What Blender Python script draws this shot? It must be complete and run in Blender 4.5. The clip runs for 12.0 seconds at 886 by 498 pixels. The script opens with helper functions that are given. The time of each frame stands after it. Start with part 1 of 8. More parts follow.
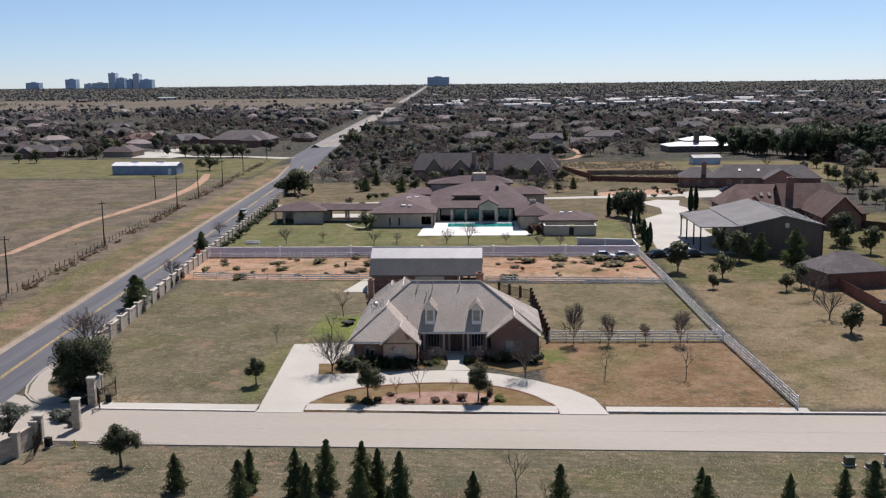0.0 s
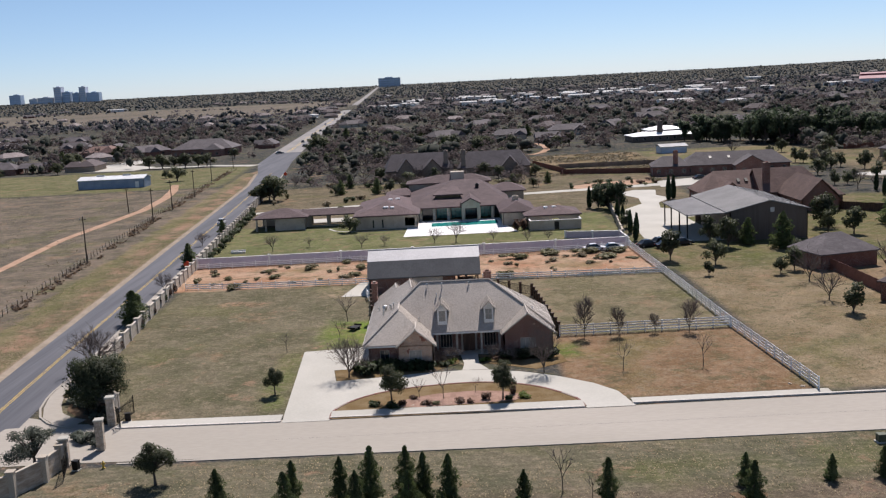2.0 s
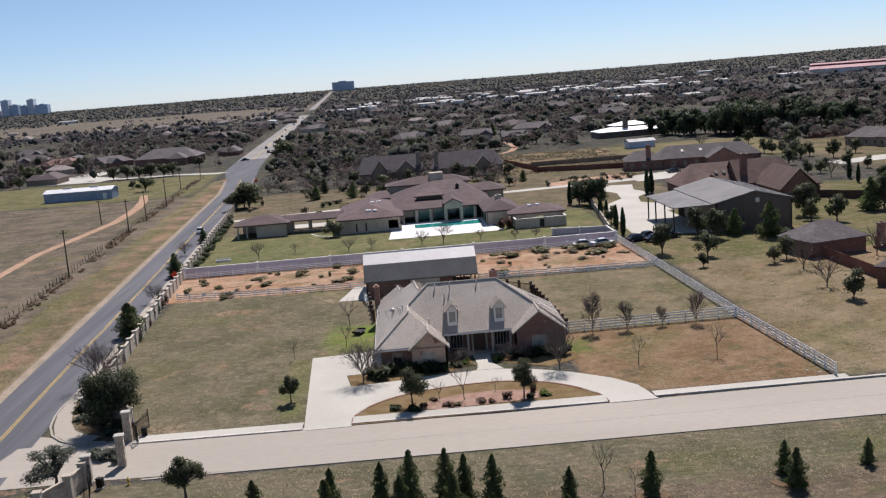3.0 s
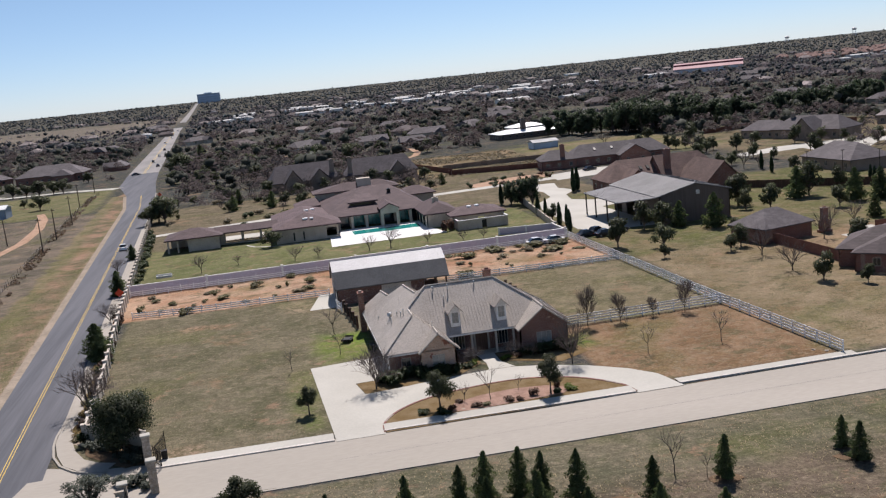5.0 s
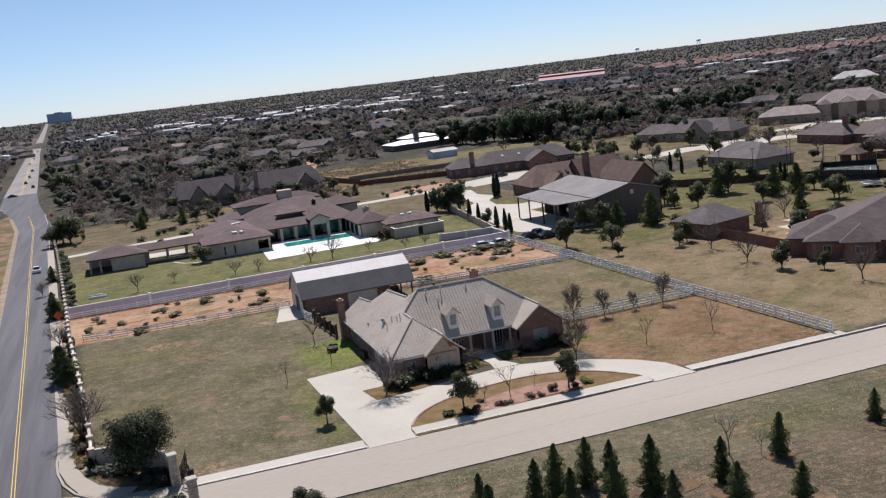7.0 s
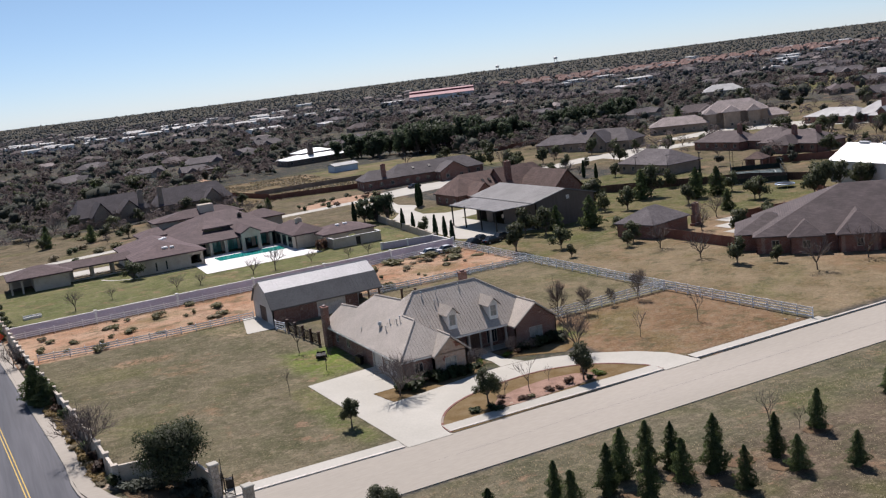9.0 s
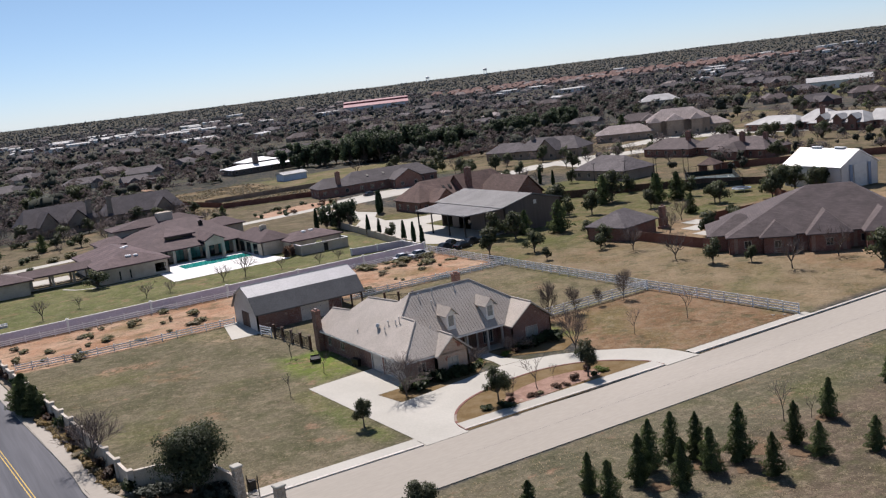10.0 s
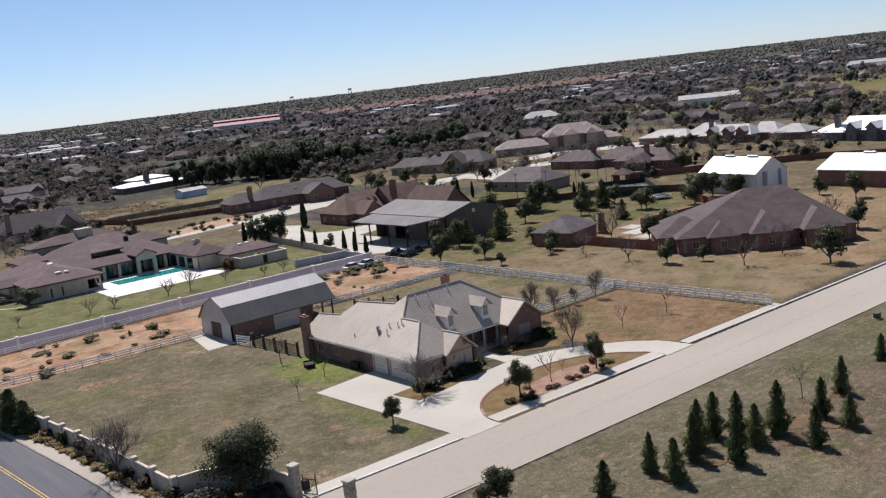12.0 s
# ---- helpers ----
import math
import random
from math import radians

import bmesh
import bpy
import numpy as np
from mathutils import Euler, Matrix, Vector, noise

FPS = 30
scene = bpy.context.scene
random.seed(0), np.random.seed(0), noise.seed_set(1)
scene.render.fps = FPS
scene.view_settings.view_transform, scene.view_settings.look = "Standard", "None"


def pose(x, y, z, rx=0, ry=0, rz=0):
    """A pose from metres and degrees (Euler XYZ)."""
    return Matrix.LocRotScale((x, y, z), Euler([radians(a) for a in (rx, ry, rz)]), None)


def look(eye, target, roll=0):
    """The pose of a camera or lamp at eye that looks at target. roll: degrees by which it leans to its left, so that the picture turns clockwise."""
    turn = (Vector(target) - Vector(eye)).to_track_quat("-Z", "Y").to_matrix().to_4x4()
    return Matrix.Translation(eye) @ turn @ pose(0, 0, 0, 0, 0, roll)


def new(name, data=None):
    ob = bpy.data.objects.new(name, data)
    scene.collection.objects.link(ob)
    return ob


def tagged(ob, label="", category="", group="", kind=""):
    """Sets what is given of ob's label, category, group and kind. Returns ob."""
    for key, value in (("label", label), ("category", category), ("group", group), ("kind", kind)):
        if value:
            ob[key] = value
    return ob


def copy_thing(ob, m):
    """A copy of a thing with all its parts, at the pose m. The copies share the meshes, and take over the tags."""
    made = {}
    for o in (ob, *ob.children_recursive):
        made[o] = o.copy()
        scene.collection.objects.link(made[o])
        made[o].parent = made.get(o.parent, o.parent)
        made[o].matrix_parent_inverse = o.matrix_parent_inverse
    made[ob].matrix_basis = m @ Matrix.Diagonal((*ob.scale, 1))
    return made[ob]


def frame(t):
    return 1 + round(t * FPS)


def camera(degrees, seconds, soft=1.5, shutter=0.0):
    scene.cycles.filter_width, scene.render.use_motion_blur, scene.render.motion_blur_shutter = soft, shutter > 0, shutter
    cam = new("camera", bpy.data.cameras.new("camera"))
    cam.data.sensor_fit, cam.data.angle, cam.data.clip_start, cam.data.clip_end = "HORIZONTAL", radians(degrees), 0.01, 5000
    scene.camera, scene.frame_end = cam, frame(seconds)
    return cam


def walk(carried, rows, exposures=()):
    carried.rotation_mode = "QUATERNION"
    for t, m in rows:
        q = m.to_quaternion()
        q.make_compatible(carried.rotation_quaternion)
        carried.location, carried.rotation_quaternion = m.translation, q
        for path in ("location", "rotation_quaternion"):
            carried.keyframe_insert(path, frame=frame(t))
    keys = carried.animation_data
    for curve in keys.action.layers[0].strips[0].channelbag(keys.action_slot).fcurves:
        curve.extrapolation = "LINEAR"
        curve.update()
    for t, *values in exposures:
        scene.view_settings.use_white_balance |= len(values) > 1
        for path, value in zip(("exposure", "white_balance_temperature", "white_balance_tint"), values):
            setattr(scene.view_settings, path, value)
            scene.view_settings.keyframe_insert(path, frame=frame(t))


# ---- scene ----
import collections
import itertools

# ---- camera and its walk ----
cam = camera(48.8, 12.0, soft=1.25)
PATH = [
    (0, (7.584, -127.56, 35.703), (7.487, -125.591, 35.364), -0.6),
    (1.2, (4.461, -127.603, 35.852), (4.405, -125.634, 35.51), -1.7),
    (2.5, (-2.062, -126.976, 35.964), (-2.035, -125.006, 35.621), -3.8),
    (4.4, (-16.769, -124.351, 36.259), (-16.516, -122.398, 35.909), -5.5),
    (6, (-29.672, -120.929, 36.418), (-29.204, -119.017, 36.064), -6.3),
    (7.2, (-39.31, -118.094, 36.49), (-38.681, -116.229, 36.137), -6.7),
    (8.8, (-52.258, -113.513, 36.534), (-51.422, -111.73, 36.183), -6.9),
    (9.5, (-57.905, -111.067, 36.492), (-56.977, -109.33, 36.144), -6.7),
    (10.5, (-66.073, -107.424, 36.356), (-65.022, -105.757, 36.014), -6.7),
    (12, (-77.697, -101.077, 36.389), (-76.474, -99.531, 36.052), -6.5),
]
walk(cam, [(t, look(e, g, r)) for t, e, g, r in PATH], [(0.0, 0.2, 6340, 16), (12.0, 0.2, 6340, 16)])

# ---- light: clear winter noon, sun ahead of the camera and high ----
SUN_DIR = Vector((0.16, 0.56, 0.815)).normalized()
world = bpy.data.worlds.new("world")
scene.world = world
world.use_nodes = True
wn, wl = world.node_tree.nodes, world.node_tree.links
sky = wn.new("ShaderNodeTexSky")
sky.sky_type, sky.sun_disc = "NISHITA", False
sky.sun_elevation, sky.sun_rotation = radians(55), radians(16)
sky.altitude, sky.air_density, sky.dust_density, sky.ozone_density = 700, 0.8, 0.05, 5.0
# clear dry air: a touch bluer low down, a touch paler overhead
where = wn.new("ShaderNodeTexCoord")
high = wn.new("ShaderNodeSeparateXYZ")
wl.new(where.outputs["Generated"], high.inputs[0])
band = wn.new("ShaderNodeMapRange")
wl.new(high.outputs[2], band.inputs[0])
band.inputs[1].default_value, band.inputs[2].default_value = 0.0, 0.16
hue = wn.new("ShaderNodeMix")
hue.data_type = "RGBA"
wl.new(band.outputs[0], hue.inputs[0])
hue.inputs[6].default_value, hue.inputs[7].default_value = (0.92, 0.965, 1.10, 1), (1.20, 1.13, 0.985, 1)
tint = wn.new("ShaderNodeMix")
tint.data_type, tint.blend_type = "RGBA", "MULTIPLY"
tint.inputs[0].default_value = 1.0
wl.new(sky.outputs[0], tint.inputs[6])
wl.new(hue.outputs[2], tint.inputs[7])
wl.new(tint.outputs[2], wn["Background"].inputs[0])
wn["Background"].inputs[1].default_value = 0.08
lamp = bpy.data.lights.new("sun", "SUN")
lamp.energy, lamp.angle, lamp.color = 4.9, radians(0.55), (1.0, 0.94, 0.865)
sun = new("sun", lamp)
sun.matrix_world = look(SUN_DIR * 200, (0, 0, 0))

# ---- materials ----
def nodes_of(name):
    m = bpy.data.materials.new(name)
    m.use_nodes = True
    return m, m.node_tree.nodes, m.node_tree.links, m.node_tree.nodes["Principled BSDF"]


def ramp_mix(n, l, fac, a, b):
    mix = n.new("ShaderNodeMix")
    mix.data_type = "RGBA"
    for sock, v in ((0, fac), (6, a), (7, b)):
        if isinstance(v, (int, float)):
            mix.inputs[sock].default_value = v
        elif isinstance(v, tuple):
            mix.inputs[sock].default_value = (*v[:3], 1)
        else:
            l.new(v, mix.inputs[sock])
    return mix.outputs[2]


def ramp_value(n, l, fac, a, b):
    mix = n.new("ShaderNodeMix")
    l.new(fac, mix.inputs[0])
    mix.inputs[2].default_value = a
    l.new(b, mix.inputs[3])
    return mix.outputs[0]


def noise_tex(n, l, vec, scale, detail=3.0, rough=0.55):
    t = n.new("ShaderNodeTexNoise")
    t.inputs["Scale"].default_value, t.inputs["Detail"].default_value, t.inputs["Roughness"].default_value = scale, detail, rough
    if vec is not None:
        l.new(vec, t.inputs["Vector"])
    return t.outputs["Fac"]


def stretch(n, l, v, a, b, lo=0.0, hi=1.0):
    r = n.new("ShaderNodeMapRange")
    r.interpolation_type = "SMOOTHSTEP"
    l.new(v, r.inputs[0])
    for i, x in enumerate((a, b, lo, hi)):
        r.inputs[i + 1].default_value = x
    return r.outputs[0]


def surface(name, c1, c2, rough=0.8, metal=0.0, coarse=0.6, fine=9.0, bump=0.25, vary=0.06, squash=(1, 1, 1), world_space=False, island=0.0, spec=0.35, grain=0.14):
    """Two scales of colour noise, a little relief, and a shade of its own for each object or island."""
    m, n, l, bsdf = nodes_of(name)
    if world_space:
        src = n.new("ShaderNodeNewGeometry").outputs["Position"]
    else:
        src = n.new("ShaderNodeTexCoord").outputs["Object"]
    mp = n.new("ShaderNodeMapping")
    mp.inputs["Scale"].default_value = squash
    l.new(src, mp.inputs[0])
    vec = mp.outputs[0]
    big = stretch(n, l, noise_tex(n, l, vec, coarse, 4), 0.32, 0.68)
    small = noise_tex(n, l, vec, fine, 3)
    col = ramp_mix(n, l, big, c1, c2)
    hsv = n.new("ShaderNodeHueSaturation")
    l.new(col, hsv.inputs["Color"])
    rnd = n.new("ShaderNodeNewGeometry").outputs["Random Per Island"] if island else n.new("ShaderNodeObjectInfo").outputs["Random"]
    amount = island or vary
    v1 = stretch(n, l, small, 0.25, 0.75, 1 - grain, 1 + grain)
    v2 = n.new("ShaderNodeMapRange")
    l.new(rnd, v2.inputs[0])
    v2.inputs[3].default_value, v2.inputs[4].default_value = 1 - amount, 1 + amount
    mul = n.new("ShaderNodeMath")
    mul.operation = "MULTIPLY"
    l.new(v1, mul.inputs[0]), l.new(v2.outputs[0], mul.inputs[1])
    l.new(mul.outputs[0], hsv.inputs["Value"])
    l.new(hsv.outputs[0], bsdf.inputs["Base Color"])
    bsdf.inputs["Roughness"].default_value, bsdf.inputs["Metallic"].default_value = rough, metal
    bsdf.inputs["Specular IOR Level"].default_value = spec
    if bump:
        b = n.new("ShaderNodeBump")
        b.inputs["Strength"].default_value, b.inputs["Distance"].default_value = bump, 0.05
        l.new(small, b.inputs["Height"])
        l.new(b.outputs[0], bsdf.inputs["Normal"])
    return m


def brick_mat(name, c1, c2, mortar, pale, pale_amount):
    """Brickwork with odd pale bricks in patches."""
    m, n, l, bsdf = nodes_of(name)
    g = n.new("ShaderNodeNewGeometry").outputs["Position"]
    sep = n.new("ShaderNodeSeparateXYZ")
    l.new(g, sep.inputs[0])
    add = n.new("ShaderNodeMath")
    l.new(sep.outputs[0], add.inputs[0]), l.new(sep.outputs[1], add.inputs[1])
    comb = n.new("ShaderNodeCombineXYZ")
    l.new(add.outputs[0], comb.inputs[0]), l.new(sep.outputs[2], comb.inputs[1])
    br = n.new("ShaderNodeTexBrick")
    l.new(comb.outputs[0], br.inputs["Vector"])
    br.inputs["Scale"].default_value = 1.0
    br.inputs["Brick Width"].default_value, br.inputs["Row Height"].default_value = 0.24, 0.08
    br.inputs["Mortar Size"].default_value = 0.008
    for sock, c in (("Color1", c1), ("Color2", c2), ("Mortar", mortar)):
        br.inputs[sock].default_value = (*c, 1)
    patch = stretch(n, l, noise_tex(n, l, g, 1.1, 2), 0.62 - pale_amount, 0.66 - pale_amount)
    col = ramp_mix(n, l, patch, br.outputs["Color"], pale)
    stain = stretch(n, l, noise_tex(n, l, g, 0.5, 4), 0.3, 0.8, 0.82, 1.1)
    hsv = n.new("ShaderNodeHueSaturation")
    l.new(col, hsv.inputs["Color"]), l.new(stain, hsv.inputs["Value"])
    l.new(hsv.outputs[0], bsdf.inputs["Base Color"])
    bsdf.inputs["Roughness"].default_value = 0.9
    b = n.new("ShaderNodeBump")
    b.inputs["Strength"].default_value, b.inputs["Distance"].default_value, b.invert = 0.4, 0.01, True
    l.new(br.outputs["Fac"], b.inputs["Height"]), l.new(b.outputs[0], bsdf.inputs["Normal"])
    return m


def shingle_mat(name, c1, c2):
    """Asphalt shingles in courses, blotchy with age."""
    m, n, l, bsdf = nodes_of(name)
    g = n.new("ShaderNodeTexCoord").outputs["Object"]
    br = n.new("ShaderNodeTexBrick")
    sep = n.new("ShaderNodeSeparateXYZ")
    l.new(g, sep.inputs[0])
    add = n.new("ShaderNodeMath")
    l.new(sep.outputs[0], add.inputs[0]), l.new(sep.outputs[1], add.inputs[1])
    comb = n.new("ShaderNodeCombineXYZ")
    l.new(add.outputs[0], comb.inputs[0]), l.new(sep.outputs[2], comb.inputs[1])
    l.new(comb.outputs[0], br.inputs["Vector"])
    br.inputs["Scale"].default_value = 1.0
    br.inputs["Brick Width"].default_value, br.inputs["Row Height"].default_value = 0.9, 0.16
    br.inputs["Mortar Size"].default_value = 0.012
    dark = tuple(0.55 * v for v in c1)
    for sock, c in (("Color1", c1), ("Color2", c2), ("Mortar", dark)):
        br.inputs[sock].default_value = (*c, 1)
    blot = stretch(n, l, noise_tex(n, l, g, 0.35, 5), 0.3, 0.75, 0.82, 1.15)
    grain = stretch(n, l, noise_tex(n, l, g, 14, 2), 0.3, 0.7, 0.88, 1.12)
    rnd = n.new("ShaderNodeMapRange")
    l.new(n.new("ShaderNodeObjectInfo").outputs["Random"], rnd.inputs[0])
    rnd.inputs[3].default_value, rnd.inputs[4].default_value = 0.85, 1.15
    v = blot
    for other in (grain, rnd.outputs[0]):
        mul = n.new("ShaderNodeMath")
        mul.operation = "MULTIPLY"
        l.new(v, mul.inputs[0]), l.new(other, mul.inputs[1])
        v = mul.outputs[0]
    hsv = n.new("ShaderNodeHueSaturation")
    l.new(br.outputs["Color"], hsv.inputs["Color"]), l.new(v, hsv.inputs["Value"])
    l.new(hsv.outputs[0], bsdf.inputs["Base Color"])
    bsdf.inputs["Roughness"].default_value = 0.85
    bsdf.inputs["Specular IOR Level"].default_value = 0.3
    return m


def leaf_mat(name, c1, c2, rough=0.6, thin=0.42):
    m, n, l, bsdf = nodes_of(name)
    rnd = n.new("ShaderNodeNewGeometry").outputs["Random Per Island"]
    col = ramp_mix(n, l, rnd, c1, c2)
    hsv = n.new("ShaderNodeHueSaturation")
    l.new(col, hsv.inputs["Color"])
    v = n.new("ShaderNodeMapRange")
    l.new(n.new("ShaderNodeObjectInfo").outputs["Random"], v.inputs[0])
    v.inputs[3].default_value, v.inputs[4].default_value = 0.75, 1.25
    l.new(v.outputs[0], hsv.inputs["Value"])
    l.new(hsv.outputs[0], bsdf.inputs["Base Color"])
    bsdf.inputs["Roughness"].default_value = rough
    bsdf.inputs["Specular IOR Level"].default_value = 0.25
    # thin leaves let some light through
    tr, mix = n.new("ShaderNodeBsdfTranslucent"), n.new("ShaderNodeMixShader")
    l.new(hsv.outputs[0], tr.inputs[0])
    mix.inputs[0].default_value = thin
    l.new(bsdf.outputs[0], mix.inputs[1]), l.new(tr.outputs[0], mix.inputs[2])
    l.new(mix.outputs[0], n["Material Output"].inputs[0])
    return m


def ground_mat():
    """Dormant grass, green lawn, red soil and field, each within its own fence lines, with ragged borders."""
    m, n, l, bsdf = nodes_of("ground")
    pos = n.new("ShaderNodeNewGeometry").outputs["Position"]
    warp = n.new("ShaderNodeTexNoise")
    warp.inputs["Scale"].default_value, warp.inputs["Detail"].default_value = 0.16, 4
    l.new(pos, warp.inputs["Vector"])
    off = n.new("ShaderNodeVectorMath")
    off.operation = "MULTIPLY_ADD"
    l.new(warp.outputs["Color"], off.inputs[0])
    off.inputs[1].default_value, off.inputs[2].default_value = (6, 6, 0), (-3, -3, 0)
    soft = n.new("ShaderNodeVectorMath")
    l.new(pos, soft.inputs[0]), l.new(off.outputs[0], soft.inputs[1])

    def axes(vec):
        s = n.new("ShaderNodeSeparateXYZ")
        l.new(vec, s.inputs[0])
        u = n.new("ShaderNodeMath")
        u.operation = "MULTIPLY_ADD"
        l.new(s.outputs[1], u.inputs[0])
        u.inputs[1].default_value = 0.055
        l.new(s.outputs[0], u.inputs[2])
        return s.outputs[0], s.outputs[1], u.outputs[0]

    hard_axes, soft_axes = axes(pos), axes(soft.outputs[0])

    def times(a, b):
        mul = n.new("ShaderNodeMath")
        mul.operation = "MULTIPLY"
        l.new(a, mul.inputs[0]), l.new(b, mul.inputs[1])
        return mul.outputs[0]

    def zone(x0, x1, y0, y1, w=0.4, slant=False, ragged=False):
        ax = soft_axes if ragged else hard_axes
        u, v = ax[2] if slant else ax[0], ax[1]
        a = stretch(n, l, u, x0 - w, x0 + w)
        b = stretch(n, l, u, x1 - w, x1 + w, 1, 0)
        c = stretch(n, l, v, y0 - w, y0 + w)
        d = stretch(n, l, v, y1 - w, y1 + w, 1, 0)
        return times(times(a, b), times(c, d))

    mid = noise_tex(n, l, pos, 0.11, 6, 0.6)
    tuft = noise_tex(n, l, pos, 1.3, 4, 0.65)
    fine = noise_tex(n, l, pos, 4.5, 4, 0.7)
    huge = noise_tex(n, l, pos, 0.006, 5, 0.6)

    def mixed(a, b, lo=0.4, hi=0.62, src=None):
        return ramp_mix(n, l, stretch(n, l, src if src is not None else mid, lo, hi), a, b)

    # open country, far off
    far = ramp_mix(n, l, stretch(n, l, huge, 0.45, 0.66), (0.036, 0.041, 0.042), (0.066, 0.064, 0.062))
    col = far
    layers = [
        # west field: dry weeds with bare tan ground
        (zone(-520, -66, -300, 232, 2, True, True), mixed((0.092, 0.080, 0.064), (0.158, 0.126, 0.098), 0.40, 0.60)),
        # north of it, mown green
        (zone(-420, -70, 236, 330, 3, True, True), mixed((0.104, 0.108, 0.047), (0.158, 0.146, 0.075))),
        # road verge, olive with rubbed red patches
        (zone(-68.5, -58.0, -200, 290, 0.8, True, True), mixed((0.125, 0.115, 0.055), (0.195, 0.155, 0.09))),
        (zone(-65.0, -60.5, -80, 300, 1.2, True, True), ramp_mix(n, l, stretch(n, l, mid, 0.43, 0.58), (0.128, 0.105, 0.062), (0.265, 0.165, 0.112))),
        # strip along the carriageway
        (zone(-59.8, -57.6, -200, 330, 0.5, True, False), mixed((0.25, 0.185, 0.13), (0.31, 0.235, 0.17))),
        # yard west of the house
        (zone(-47.5, -8, -23.6, 47, 0.8, False, False), mixed((0.090, 0.086, 0.050), (0.146, 0.126, 0.084), 0.36, 0.62)),
        # reddish bare spots and a pale worn corner in it
        (zone(-38.5, -29.5, 31.0, 34.0, 1.6, False, True), mixed((0.13, 0.10, 0.06), (0.31, 0.19, 0.125), 0.46, 0.54, tuft)),
        (zone(-21.5, -15.5, 34.0, 42.0, 2.2, False, True), mixed((0.14, 0.12, 0.075), (0.27, 0.21, 0.14), 0.42, 0.58, tuft)),
        (zone(-36.6, -31.0, -23.4, -20.6, 0.9, False, True), mixed((0.14, 0.115, 0.07), (0.27, 0.20, 0.14), 0.42, 0.6, tuft)),
        # greener strip along the drive
        (zone(-22.0, -18.8, -22, 1, 1.2, False, True), mixed((0.095, 0.112, 0.04), (0.145, 0.134, 0.066), 0.4, 0.62)),
        # fed green grass beside the house
        (zone(-17.5, -10.5, 3.5, 17.5, 2.0, False, True), mixed((0.125, 0.195, 0.028), (0.165, 0.185, 0.06), 0.42, 0.62)),
        # east lot, dormant brown
        (zone(14, 40.6, -23.6, 3.0, 0.8, False, False), mixed((0.160, 0.098, 0.054), (0.215, 0.140, 0.085), 0.35, 0.65)),
        (zone(12.5, 18.5, -7.0, -0.2, 1.5, False, True), mixed((0.08, 0.125, 0.022), (0.15, 0.135, 0.05), 0.4, 0.66)),
        # paddock behind the house
        (zone(-8, 39.8, 3.4, 41.5, 0.8, False, False), mixed((0.122, 0.108, 0.06), (0.182, 0.15, 0.094), 0.36, 0.62)),
        # bare red soil between fence and wall
        (zone(-52, 38.5, 44.3, 69.0, 0.8, False, True), mixed((0.33, 0.18, 0.108), (0.41, 0.275, 0.188), 0.36, 0.62)),
        # pool side lawn
        (zone(-52, 40, 70.2, 121, 0.5, False, False), mixed((0.104, 0.118, 0.046), (0.148, 0.148, 0.066), 0.36, 0.64)),
        (zone(-58, 70, 121, 215, 1.5, False, True), mixed((0.098, 0.083, 0.052), (0.155, 0.124, 0.082), 0.36, 0.64)),
        # neighbours to the east
        (zone(41.8, 67, -23.6, 44, 1.0, False, False), mixed((0.158, 0.12, 0.066), (0.228, 0.176, 0.112), 0.34, 0.62)),
        (zone(40.5, 135, 42, 130, 3, False, True), mixed((0.088, 0.094, 0.034), (0.152, 0.124, 0.066), 0.4, 0.62)),
        (zone(66, 150, -23.6, 44, 2, False, True), mixed((0.20, 0.135, 0.08), (0.26, 0.185, 0.115), 0.36, 0.62)),
        # lawns of the larger houses
        (zone(135, 340, 20, 262, 6, False, True), mixed((0.092, 0.079, 0.046), (0.155, 0.12, 0.076), 0.38, 0.6)),
        # tan fields far to the west
        (zone(-2200, -150, 1150, 1900, 30, False, True), mixed((0.118, 0.104, 0.09), (0.16, 0.138, 0.118), 0.36, 0.62, huge)),
        # green park far to the east
        (zone(420, 900, 110, 420, 25, False, True), mixed((0.105, 0.115, 0.04), (0.17, 0.145, 0.07), 0.36, 0.62, huge)),
        # rough pasture beyond
        (zone(30, 84, 215, 300, 3, False, True), mixed((0.14, 0.11, 0.06), (0.23, 0.165, 0.10), 0.38, 0.6)),
        (zone(84, 150, 212, 300, 4, False, True), mixed((0.12, 0.12, 0.05), (0.19, 0.15, 0.09), 0.38, 0.6)),
        # field in front of the street
        (zone(-44, 400, -200, -36.2, 0.3, False, False), mixed((0.092, 0.088, 0.056), (0.142, 0.124, 0.085), 0.34, 0.64)),
        (zone(-4, 400, -200, -47.0, 2.5, False, True), mixed((0.088, 0.073, 0.052), (0.128, 0.098, 0.072), 0.36, 0.6)),
    ]
    for mask, c in layers:
        col = ramp_mix(n, l, mask, col, c)
    # greener flush and worn pale or reddish spots
    flush = stretch(n, l, noise_tex(n, l, pos, 0.06, 5), 0.53, 0.68, 0, 0.5)
    col = ramp_mix(n, l, flush, col, (0.10, 0.105, 0.035))
    worn = stretch(n, l, noise_tex(n, l, soft.outputs[0], 0.075, 6, 0.7), 0.565, 0.68, 0, 0.55)
    col = ramp_mix(n, l, worn, col, (0.27, 0.17, 0.105))
    # streaks left by mowing and wear: pale straw, tired green, reddish bare spots
    lie = n.new("ShaderNodeMapping")
    lie.inputs["Rotation"].default_value, lie.inputs["Scale"].default_value = (0, 0, radians(12)), (0.8, 1, 1)
    l.new(pos, lie.inputs[0])
